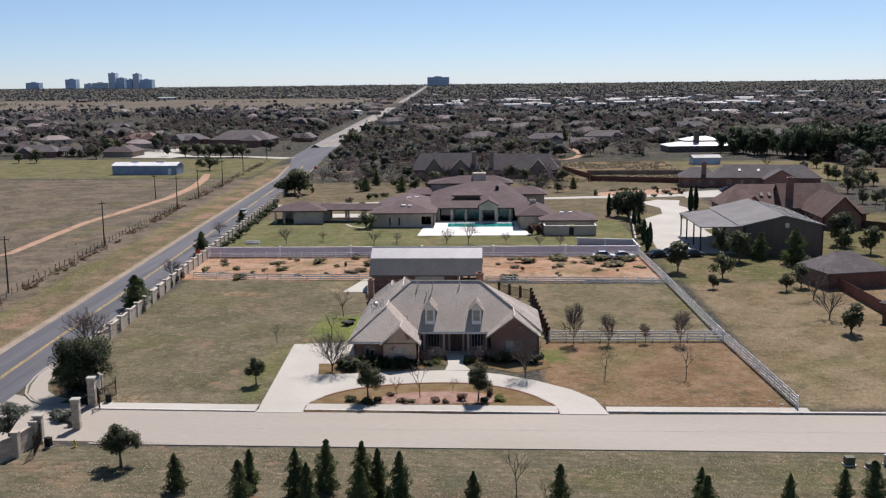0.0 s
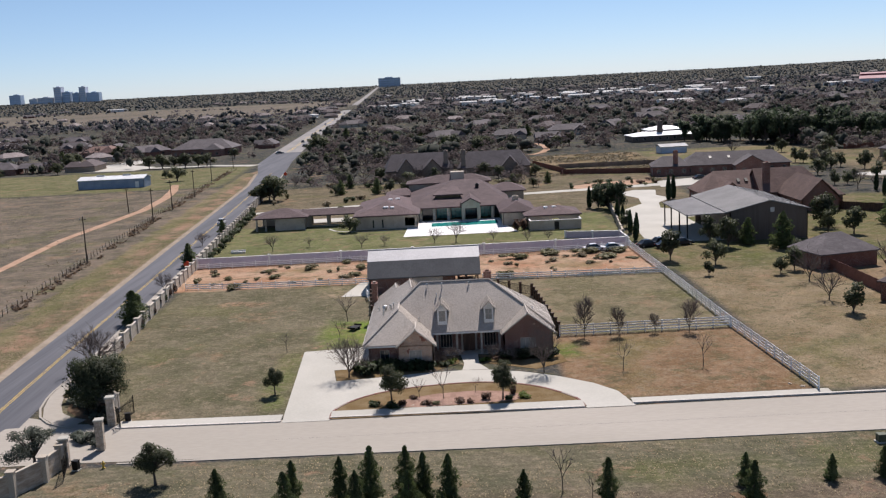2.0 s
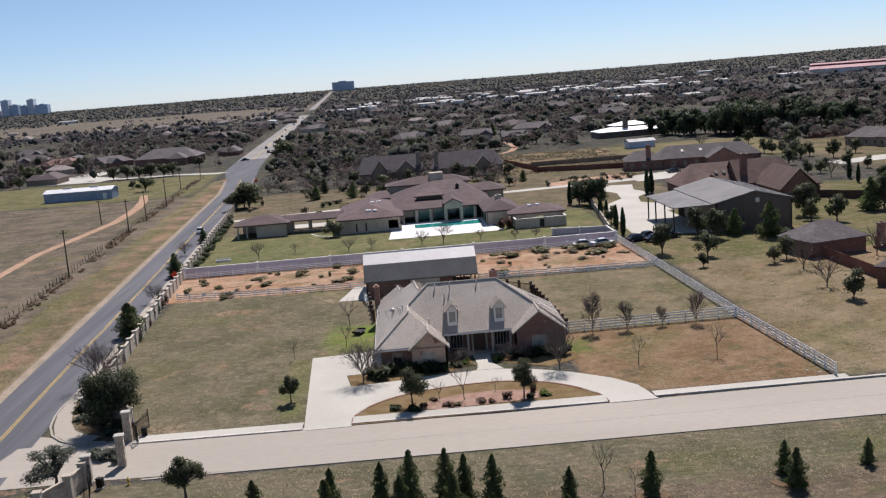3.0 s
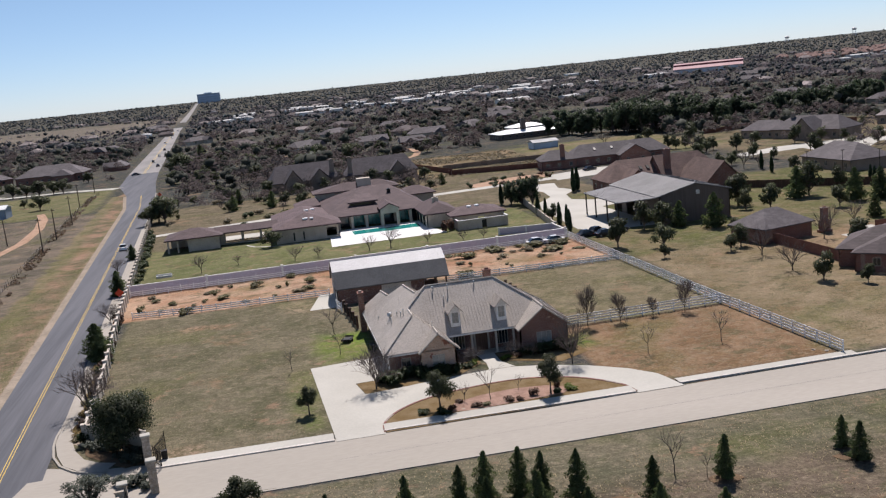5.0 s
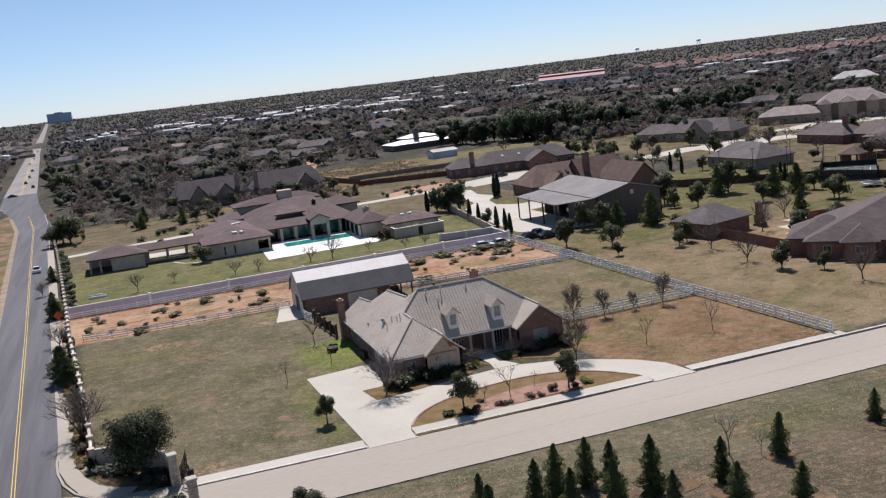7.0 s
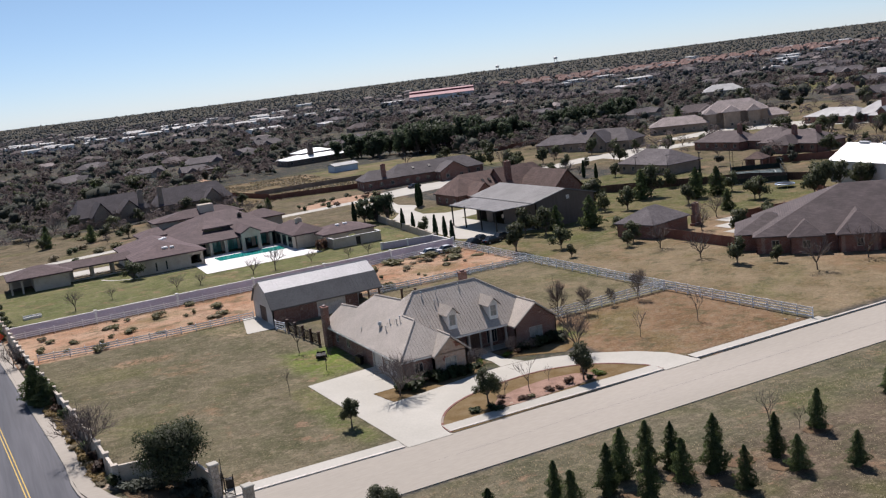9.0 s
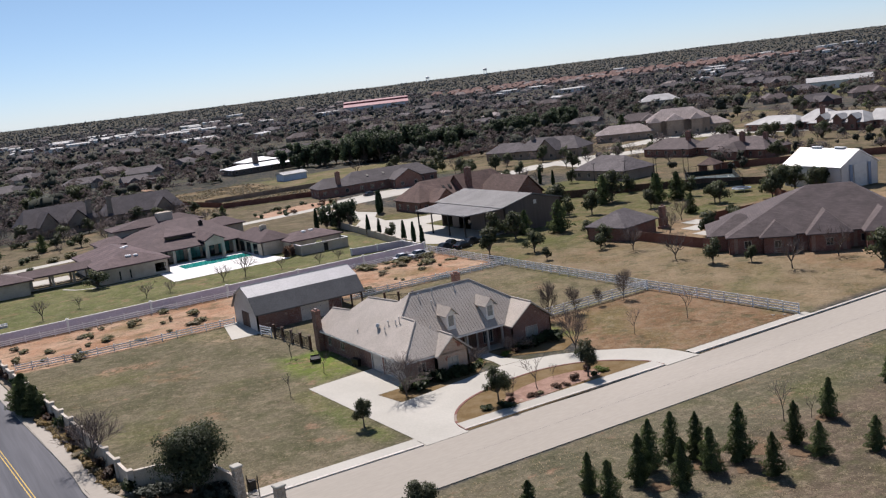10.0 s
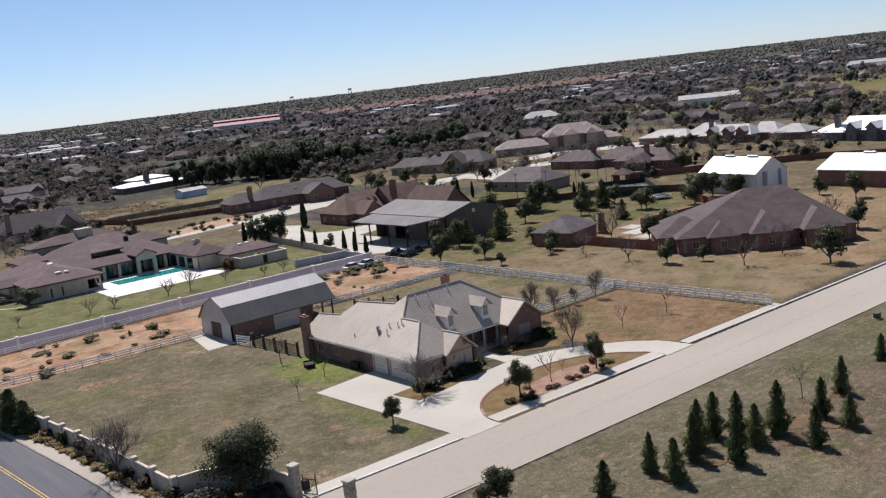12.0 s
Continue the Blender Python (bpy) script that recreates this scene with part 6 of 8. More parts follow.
# ---- white barn-like buildings ----
def metal_barn(name, label, m, w, d, ze, zr, walls_mat, roof_mat, doors=()):
    t = thing(name, m, label, "barn")
    roof_part(t, hip_polys(-0.3, w + 0.3, -0.4, d + 0.4, ze, zr, "x", 0, 0), roof_mat, 0.9)
    for p0, p1 in (((0, 0), (w, 0)), ((w, 0), (w, d)), ((w, d), (0, d)), ((0, d), (0, 0))):
        wall(t, p0, p1, 0, ze, walls_mat)
    gable_fill(t, (0, d, ze - 0.05), (0, 0, ze - 0.05), (0, d / 2, zr - 0.2), walls_mat)
    gable_fill(t, (w, 0, ze - 0.05), (w, d, ze - 0.05), (w, d / 2, zr - 0.2), walls_mat)
    for x0, x1, y, h, mat in doors:
        part("door", boxes((x0, x1, y - 0.08, y, 0, h)), mat, t, "tall sliding door")
    for x in (w * 0.3, w * 0.7):
        part("ridge_vent", bevelled(boxes((x - 1.6, x + 1.6, d / 2 - 0.4, d / 2 + 0.4, zr - 0.1, zr + 0.4)), 0.1), M_GALV, t)
    return t


def build_white_barn():
    # the long side looks west; the gable end looks south
    t = metal_barn("barn", "tall white metal barn with a bright roof", at(132.3, 54.0, -97), 18, 11.5, 5.2, 8.7, M_WHITEWALL, M_WHITEROOF)
    for y0, y1, mat in ((2.4, 3.3, M_BLUEMETAL), (8.2, 9.1, M_BLUEMETAL), (3.8, 7.7, M_TRIM)):
        part("door", boxes((18.22, 18.3, y0, y1, 0.1, 5.4)), mat, t, "tall door in the gable")
    metal_barn("barn", "red-brick barn with a bright white metal roof", at(147, 29.5, -96), 32, 15, 4.0, 7.2, M_BRICKRED, M_WHITEROOF)


build_white_barn()
metal_barn("long_shed", "long low blue metal shed with a white roof", pose(-141.6, 251.5, 0.5, 0, 0, -2.5), 26, 8, 3.6, 4.7, M_BLUEMETAL, M_WHITEROOF, [(22.6, 24.0, 0, 2.4, M_TRIM)])


def picnic_shelter():
    t = thing("picnic_shelter", at(-206, 348, -4), "open-sided shelter with a grey pitched roof", "shelter")
    roof_part(t, hip_polys(-0.5, 13.5, -0.5, 9, 3.0, 5.2, "x", 0, 0), M_SHINGLE_GREY)
    for x in (0.2, 3.4, 6.6, 9.8, 12.8):
        for y in (0.2, 8.2):
            part("post", boxes((x - 0.2, x + 0.2, y - 0.2, y + 0.2, 0, 3.0)), M_BRICKRED, t)
    wall(t, (6.6, 8.0), (13, 8.0), 0, 3.0, M_BRICKRED)
    gable_fill(t, (13, 0, 2.95), (13, 8.5, 2.95), (13, 4.25, 5.0), M_WHITEWALL)


picnic_shelter()
house("hall", "long dark-roofed brick hall behind evergreens", at(-150, 418, -4), [(0, 34, 0, 20, 4.0, 9.0, "x", 9, 9), (20, 30, -7, 4, 3.8, 6.8, "y", 4, 4)], M_BRICKRED, M_SHINGLE_GREY)
house("house", "low house with a terracotta roof", at(-214, 452, -6), [(0, 24, 0, 13, 3.0, 6.2, "x", 6, 6), (14, 24, -5, 6, 3.0, 6.8, "y", 4, 4)], M_BRICKRED, M_SHINGLE_TERRA)
house("house", "steep-gabled brick house with a slate-grey roof", at(-20, 226, 6), [(0, 24, 0, 13, 3.4, 9.0, "x", 3, 3), (4, 10, -5, 5, 3.4, 8.0, "y", 0, 4), (13, 20, -4, 5, 3.4, 7.4, "y", 0, 4)], M_BRICKTAN, M_SHINGLE_GRAZED, [(22, 2, 9.5, 1.5)])
house("house", "steep-gabled brick house with a dark roof", at(6, 228, -4), [(0, 26, 0, 13, 3.2, 8.6, "x", 4, 4), (16, 22, -4, 5, 3.2, 7.2, "y", 0, 4)], M_BRICKTAN, M_SHINGLE_GRAZED, [(2, 1, 9.6, 1.6)])


# ---- fences and walls ----
def rail_fence(line, label, rails=(0.32, 0.7, 1.08, 1.42), top=1.5, step=2.4, sag=0.0):
    t = thing("fence", Matrix(), label, "fence")
    pts = []
    for (ax, ay), (bx, by) in zip(line, line[1:]):
        k = max(1, round(math.hypot(bx - ax, by - ay) / step))
        pts += [(ax + (bx - ax) * i / k, ay + (by - ay) * i / k) for i in range(k)]
    pts.append(line[-1])
    post = mesh_of(bevelled(boxes((-0.065, 0.065, -0.065, 0.065, -0.2, top), (-0.08, 0.08, -0.08, 0.08, top, top + 0.05)), 0.012), "post")
    post.materials.append(M_FENCE)
    rail = mesh_of(bevelled(boxes((0, 1, -0.025, 0.025, -0.085, 0.085)), 0.01), "rail")
    rail.materials.append(M_FENCE)
    for i, (x, y) in enumerate(pts):
        part("post", post, None, t, "", pose(x, y, gz(y), RAND.uniform(-1, 1), RAND.uniform(-1, 1), 0))
        if i + 1 < len(pts):
            dx, dy = pts[i + 1][0] - x, pts[i + 1][1] - y
            L = math.hypot(dx, dy)
            for z in rails:
                part("rail", rail, None, t, "", pose(x, y, gz(y) + z + RAND.uniform(-0.015, 0.015) - sag * RAND.random(), 0, -math.degrees(math.atan2(gz(pts[i + 1][1]) - gz(y), L)), math.degrees(math.atan2(dy, dx))) @ Matrix.Diagonal((L, 1, 1, 1)))
    return t


rail_fence([(41.0, -23.9), (39.3, 3.3), (38.4, 41.5), (37.5, 69.2)], "long white vinyl rail fence along the east boundary")
rail_fence([(15.6, 3.0), (39.2, 3.4)], "white vinyl rail fence between two lots")
rail_fence([(-47.2, 46.9), (-38, 45.6), (-28, 44.9), (-13.6, 44.6)], "white vinyl rail fence sagging along red soil", (0.3, 0.65, 1.0), 1.2, sag=0.05)
rail_fence([(6.8, 42.6), (38.3, 41.3)], "white vinyl rail fence along red soil", (0.3, 0.65, 1.0), 1.2)
rail_fence([(-50.0, 66.8), (-12, 67.0), (36.8, 67.2)], "white vinyl rail fence in front of a stucco wall", (0.3, 0.65, 1.0), 1.25)
rail_fence([(-13.2, 33.5), (-12.6, 30.5)], "short white vinyl fence beside the barn")


def masonry_wall(line, label, high, panel, material, cap, pier_w=0.5, pier_h=0.35, pier_every=None):
    """A garden wall of panels between piers."""
    t = thing("garden_wall", Matrix(), label, "wall")
    pts = []
    for (ax, ay), (bx, by) in zip(line, line[1:]):
        k = max(1, round(math.hypot(bx - ax, by - ay) / panel))
        pts += [(ax + (bx - ax) * i / k, ay + (by - ay) * i / k) for i in range(k)]
    pts.append(line[-1])
    pier = mesh_of(bevelled(boxes((-pier_w / 2, pier_w / 2, -pier_w / 2, pier_w / 2, -0.2, high + pier_h - 0.12), (-pier_w / 2 - 0.07, pier_w / 2 + 0.07, -pier_w / 2 - 0.07, pier_w / 2 + 0.07, high + pier_h - 0.12, high + pier_h)), 0.02), "pier")
    pier.materials.append(cap)
    pan = mesh_of(boxes((0, 1, -0.11, 0.11, -0.2, high - 0.1)), "panel")
    pan.materials.append(material)
    cop = mesh_of(boxes((0, 1, -0.16, 0.16, high - 0.1, high)), "coping")
    cop.materials.append(cap)
    for i, (x, y) in enumerate(pts):
        if pier_every is None or i % pier_every == 0:
            part("pier", pier, None, t, "", pose(x, y, gz(y), 0, 0, 3))
        if i + 1 < len(pts):
            dx, dy = pts[i + 1][0] - x, pts[i + 1][1] - y
            L = math.hypot(dx, dy)
            m = pose(x, y, gz(y), 0, -math.degrees(math.atan2(gz(pts[i + 1][1]) - gz(y), L)), math.degrees(math.atan2(dy, dx))) @ Matrix.Diagonal((L, 1, 1, 1))
            part("panel", pan, None, t, "", m)
            part("coping", cop, None, t, "", m)
    return t


masonry_wall([(-44.9, -14.6), (-45.3, -6), (-46.2, 8), (-49.2, 47), (-50.2, 66)], "cream stucco boundary wall with piers along the road", 2.0, 4.2, M_STUCCO, M_COPING, 0.55)
masonry_wall([(-50.5, 70), (-51.8, 92), (-55.5, 150), (-56.2, 160)], "cream stucco boundary wall with piers beside the mansion", 2.0, 4.2, M_STUCCO, M_STUCCO, 0.55)
masonry_wall([(-44.9, -14.6), (-42.3, -15.0), (-39.8, -16.8), (-38.0, -19.6), (-37.3, -23.6)], "low curved stucco wing wall at the gate", 2.2, 1.6, M_STUCCO, M_COPING, 0.45, 0.0, 3)
masonry_wall([(-50.2, 68.3), (37.4, 69.3)], "long pale stucco wall between two properties", 2.0, 4.8, M_WALLSTUCCO, M_TRIM, 0.4, 0.2, 3)
masonry_wall([(38.0, 70.5), (38.0, 80.2), (26.5, 82.5)], "pale stucco retaining wall with a return", 1.5, 5.0, M_WALLSTUCCO, M_TRIM, 0.35, 0.1)
masonry_wall([(38.6, 80), (42.0, 110), (44.5, 134)], "low cream garden wall beside a drive", 1.6, 6.0, M_STUCCO, M_STUCCO, 0.45, 0.2)
masonry_wall([(-56.2, 160), (-59, 200), (-62, 236)], "cream stucco boundary wall with piers beyond the mansion", 2.0, 4.2, M_STUCCO, M_STUCCO, 0.55)


def board_fence(line, label, high, material, step=2.4):
    t = thing("fence", Matrix(), label, "fence")
    bm = bmesh.new()
    edge = [(0, 0.02), (1, 0.02)] + [(u, -0.02 if j in (1, 2) else 0.0) for i in range(11, -1, -1) for j, u in enumerate(((i + 1) / 12, (i + 0.93) / 12, (i + 0.07) / 12, i / 12))]
    rows = [[bm.verts.new((u, v, z)) for u, v in edge] for z in (0.02, high)]
    for i in range(len(edge)):
        j = (i + 1) % len(edge)
        bm.faces.new((rows[0][i], rows[0][j], rows[1][j], rows[1][i]))
    bm.faces.new(rows[1])
    bmesh.ops.recalc_face_normals(bm, faces=bm.faces[:])
    pan = mesh_of(bm, "panel")
    pan.materials.append(material)
    post = mesh_of(boxes((-0.06, 0.06, -0.02, 0.1, -0.2, high + 0.05)), "post")
    post.materials.append(material)
    for (ax, ay), (bx, by) in zip(line, line[1:]):
        L = math.hypot(bx - ax, by - ay)
        k = max(1, round(L / step))
        a = math.degrees(math.atan2(by - ay, bx - ax))
        for i in range(k):
            x, y = ax + (bx - ax) * i / k, ay + (by - ay) * i / k
            part("panel", pan, None, t, "", pose(x, y, gz(y), 0, 0, a) @ Matrix.Diagonal((L / k, 1, 1, 1)))
            part("post", post, None, t, "", pose(x, y, gz(y), 0, 0, a))
    return t


board_fence([(64.8, 48), (66.4, 35.5), (66.8, 18), (66.0, 14.5)], "red-stained board fence along a yard", 1.9, M_REDWOODFENCE)
board_fence([(42, 218), (74, 208), (78, 216)], "brown board fence round a paddock", 1.8, M_REDWOODFENCE)
board_fence([(36, 260), (44, 222), (42, 214)], "brown board fence beside a lawn", 1.8, M_REDWOODFENCE)
board_fence([(44, 240), (88, 238)], "grey weathered board fence across a pasture", 1.7, M_GREYFENCE)
board_fence([(160, 262), (196, 268), (214, 236)], "dark board fence under pines", 2.0, M_REDWOODFENCE)
board_fence([(78, 116), (98, 102), (104, 92)], "dark board fence behind a brick house", 1.9, M_DARKWOOD)
board_fence([(100, 100), (128, 76), (134, 60)], "dark board fence between gardens", 1.9, M_DARKWOOD)
board_fence([(86, 36), (112, 34), (122, 50)], "red-stained board fence behind a garden", 1.9, M_REDWOODFENCE)
board_fence([(152, 96), (196, 60), (206, 34)], "brown board fence along a pale lane", 2.0, M_REDWOODFENCE)


def yard_rail():
    """The dark timber and iron yard fence beside the house."""
    t = thing("fence", Matrix(), "dark timber post fence stepping back beside the house", "fence")
    post = mesh_of(bevelled(boxes((-0.16, 0.16, -0.16, 0.16, -0.2, 1.9), (-0.22, 0.22, -0.22, 0.22, 1.9, 2.02)), 0.02), "post")
    post.materials.append(M_DARKWOOD)
    bars = mesh_of(lattice([v for i in range(17) for v in (i / 16 * 0.986, i / 16 * 0.986 + 0.012)], [0.12, 0.2, 1.52, 1.6], -0.02, 0.02), "panel")
    bars.materials.append(M_IRON)
    for line in ([(15.6, 3.2), (14.2, 28.6), (9, 33.8)], [(-12.2, 30.2), (-11.3, 18.6)]):
        for (ax, ay), (bx, by) in zip(line, line[1:]):
            L = math.hypot(bx - ax, by - ay)
            k = max(1, round(L / 2.6))
            a = math.degrees(math.atan2(by - ay, bx - ax))
            for i in range(k + 1):
                x, y = ax + (bx - ax) * i / k, ay + (by - ay) * i / k
                part("post", post, None, t, "", pose(x, y, gz(y), 0, 0, a))
                if i < k:
                    part("panel", bars, None, t, "", pose(x, y, gz(y), 0, 0, a) @ Matrix.Diagonal((L / k, 1, 1, 1)))


yard_rail()


# ---- gateway ----
def gate_pillar(x, y, h, w, label):
    t = thing("gate_pillar", pose(x, y, 0.05, 0, 0, 8), label, "gate pillar", "stone pillars at the street gate")
    rng = random.Random(int(x * 10))
    part("core", boxes((-w / 2 + 0.06, w / 2 - 0.06, -w / 2 + 0.06, w / 2 - 0.06, -0.1, h)), M_STONE, t)
    k = int(h / 0.3)
    for i in range(k):
        z0, z1 = h * i / k, h * (i + 1) / k - 0.02
        s = w / 2 + rng.uniform(-0.015, 0.015)
        c = rng.uniform(-0.25, 0.25) * w
        for x0, x1 in ((-s, c - 0.01), (c + 0.01, s)):
            part("stone", bevelled(boxes((x0, x1, -s, s, z0, z1)), 0.025), M_STONE, t)
    part("cap", bevelled(boxes((-w / 2 - 0.1, w / 2 + 0.1, -w / 2 - 0.1, w / 2 + 0.1, h, h + 0.22)), 0.06), M_CONCRETE, t, "pale cast-stone cap")


gate_pillar(-37.2, -24.1, 3.15, 0.8, "tall limestone gate pillar with a cast cap")
gate_pillar(-35.9, -31.4, 3.1, 0.8, "tall limestone gate pillar on the traffic island")
gate_pillar(-38.1, -35.3, 2.7, 0.8, "limestone gate pillar beside the south wall")


def gate_leaf(x, y, L, rz, label):
    t = thing("gate", pose(x, y, 0.15, 0, 0, rz), label, "gate")
    part("gate_frame", boxes((0, L, -0.03, 0.03, 0.1, 0.18), (0, L, -0.03, 0.03, 1.55, 1.62), (0, 0.08, -0.03, 0.03, 0.1, 2.0), (L - 0.08, L, -0.03, 0.03, 0.1, 2.2)), M_IRON, t)
    bar = mesh_of(boxes((-0.012, 0.012, -0.012, 0.012, 0.1, 1.0)), "bar")
    bar.materials.append(M_IRON)
    k = int(L / 0.14)
    for i in range(1, k):
        part("bar", bar, None, t, "", pose(L * i / k, 0, 0) @ Matrix.Diagonal((1, 1, 1.7 + 0.35 * (i / k) ** 2, 1)))
    return t


gate_leaf(-36.65, -24.0, 3.5, 76, "open black iron gate leaf")
gate_leaf(-36.45, -24.15, 1.5, -64, "narrow black iron gate leaf beside the street")
gate_leaf(-37.8, -35.7, 4.0, -74, "open black iron gate leaf")
masonry_wall([(-38.3, -36.0), (-38.7, -39.0), (-40.3, -42.4), (-43.6, -46.0), (-50.5, -50)], "stone and stucco wall south of the gate", 2.2, 4.0, M_STONE, M_STUCCO, 0.7)


# ---- trees that stand singly ----
for i, (x, y, h) in enumerate([(-13.8, -46.4, 4.1), (-20.4, -46.9, 3.8), (-14.0, -49.4, 4.3), (-9.4, -47.9, 4.9), (-3.8, -46.2, 4.9), (-7.8, -51.5, 5.0), (-6.9, -46.6, 5.2), (-3.4, -50.5, 4.4), (0.0, -50.6, 5.8), (-0.5, -54.8, 4.2), (6.2, -51.6, 4.4), (13.4, -49.7, 4.3), (5.4, -54.9, 3.5), (25.6, -47.7, 3.3), (25.4, -50.7, 3.8), (33.1, -47.4, 2.6), (37.8, -47.2, 3.0), (40.4, -47.0, 3.7), (-2.2, -47.6, 4.8), (9.6, -57.5, 3.4)]):
    plant("pine_tree", PINES[i % 5], x, y, 0.94 * h / 5.0, "young dark-green pine in a rough field", group="pines in the field", wide=0.98 if h > 3.9 else 1.15)
for x, y, h in [(9.8, -47.3, 4.2), (12.2, -48.6, 2.4)]:
    plant("sapling", SAPLINGS[0], x, y, h / 4, "bare sapling among young pines")
for i, (x, y, h) in enumerate([(-20.4, -16.5, 3.8), (-6.3, -21.9, 5.0), (6.2, -22.2, 4.6), (-27.5, -41.2, 4.6)]):
    plant("live_oak", OAKS[i % 3], x, y, h / 5.0, ("small live oak on a mown lawn", "young live oak in the driveway island", "young live oak in the driveway island", "spreading live oak in the rough field")[i], wide=(0.8, 0.8, 0.8, 1.0)[i])
plant("live_oak", BIGOAK, -40.1, -19.5, 0.86, "large dense live oak behind the gate wall")
plant("live_oak", GREYOAK, -40.9, -36.0, 0.9, "grey-green live oak beside the south gate wall", wide=1.4)
for x, y, h in [(-49.2, 22.8, 5.4), (-48.3, 20.4, 4.2), (-49.3, 25.2, 4.4), (-52.4, 70.4, 5.0), (-52.1, 69.0, 3.8), (-55.0, 113.5, 3.8)]:
    plant("pine_tree", PINES[int(h * 10) % 5], x, y, h / 5, "bushy dark pine between road and wall", wide=1.6)
for x, y, h, k, wide in [(-46.4, -3.5, 6.8, 0, 1), (-50.8, 46.5, 4.0, 1, 1), (-56.2, 97.0, 3.8, 2, 1), (-12.1, -11.1, 5.8, 0, 1), (11.8, -13.0, 6.6, 1, 0.62)]:
    plant("bare_tree", BARES[k], x, y, h / 6, "leafless multi-stemmed tree" + (" beside the driveway" if -15 < x else " by the boundary wall"), wide=wide)
for x, y, h, k in [(0.9, -6.6, 2.4, 2), (-0.9, -7.4, 2.0, 0), (6.0, -6.4, 2.4, 1), (8.4, -7.4, 2.0, 2)]:
    plant("bare_bush", BARES[k], x, y, h / 6, "leafless purplish bush before the porch", category="bush", group="bare bushes at the porch", wide=1.25)
for x, y, h in [(-0.4, -21.1, 4.1), (-3.2, -20.3, 2.5), (3.2, -19.4, 2.0), (-14.9, 17.2, 4.6), (-15.0, 6.0, 3.5), (-21.7, 1.2, 3.0), (21.3, -13.6, 3.8), (31.0, -13.5, 4.2), (23.0, -2.0, 1.8)]:
    plant("sapling", SAPLINGS[int(h * 10) % 3], x, y, h / 4, "thin leafless sapling on dormant grass")
for x, y, h in [(18.9, 1.9, 6.3), (23.6, 1.7, 4.4), (28.6, 2.3, 3.0), (33.2, 2.0, 5.0)]:
    plant("pear_tree", PEARS[int(h * 10) % 2], x, y, h / 5, "upright leafless ornamental pear by the rail fence", group="pears along the fence", wide=0.8)
for x, y, h in [(-37.5, 83.5, 3.5), (-18.0, 83.7, 3.0), (2.7, 84.3, 4.4), (-2.0, 84.4, 3.4), (-13.1, 84.5, 2.5), (18.1, 81.0, 2.4), (22.6, 80.9, 2.4), (11.0, 85, 2.4), (-30, 88, 2.0)]:
    plant("bare_tree", MIDBARES[int(h * 10) % 3], x, y, h / 5.4, "small leafless tree along the lawn's edge", group="bare trees on the pool lawn")
for x, y, h in [(61.4, 136.2, 6.5), (63.2, 138.3, 6.4), (41.1, 84.8, 5.0), (41.9, 81.7, 4.8), (40.3, 75.0, 4.7), (42.0, 98.6, 4.4), (41.6, 103.7, 5.0), (116.6, 133.6, 5.2), (114.8, 124.7, 4.8), (119.0, 86.3, 4.4), (118.2, 83.6, 4.4), (38.6, 128, 5.6)]:
    plant("cypress", CYPRESSES[int(x) % 2], x, y, h / 6, "slim dark cypress beside a drive", group="cypresses along the drives")
for i, (x, y, h) in enumerate([(43.0, 123.4, 6.9), (45.1, 120.6, 7.3), (40.8, 126.5, 6.2), (41.5, 91.7, 4.2), (42.2, 51.6, 6.2), (49.0, 45.8, 5.0), (56.0, 62.0, 6.4), (53.6, 66.4, 6.2), (60.7, 64.9, 5.4), (65.6, 59.0, 7.2), (81.9, 80.6, 7.6), (80.4, 74.1, 4.8), (84.2, 70.3, 6.0), (96.0, 79.8, 7.4), (99.6, 80.8, 8.4), (111.9, 88.0, 5.2), (95.8, 62.6, 5.0), (102.6, 67.6, 7.3), (107.6, 66.0, 7.0), (112.8, 66.5, 5.2), (94.1, 48.0, 4.7), (106.9, 51.5, 5.8), (64.8, 48.2, 3.7), (81.8, 23.6, 5.0), (75.4, 25.2, 5.4), (124.6, 50.6, 6.8), (127.2, 46.8, 6.4), (129.8, 41.0, 5.6), (143.0, 43.4, 4.4)]):
    kind = CEDARS[i % 3] if i < 3 else MIDPINES[i % 3] if i in (8, 9, 13, 17, 18, 20) else MIDOAKS[i % 4]
    plant("evergreen_tree", kind, x, y, h / (8 if kind in MIDPINES else 11 if i < 3 else 6), "rounded dark evergreen on a neighbour's lawn", wide=1.25 if kind in MIDPINES else 0.88)
for i, (x, y, h) in enumerate([(45.4, 37.0, 2.7), (57.2, 35.4, 3.4), (60.4, 37.9, 4.4), (57.8, 7.2, 4.7), (62.1, 2.7, 3.0), (71.8, 7.5, 3.2), (68.5, -17.6, 6.6), (96.4, -7.5, 6.0), (121.0, 45.9, 7.4), (130.2, 42.5, 5.7), (142.5, 59.7, 4.8), (132.9, 21.2, 4.7), (130.2, 10.8, 6.4), (107.1, 53.2, 5.6), (126, 40, 6.2), (116, 44, 6.6), (91.2, 33.3, 3.7), (137.8, 121.9, 6.4), (120.8, 123.4, 4.4), (131.2, 153.1, 4.0), (158.7, 188.0, 6.8), (166.7, 185.0, 5.4), (120.0, 156.5, 3.9), (112, 150, 4.6)]):
    plant("evergreen_tree", MIDOAKS[i % 4], x, y, h / 6, "dark evergreen garden tree", wide=0.85)
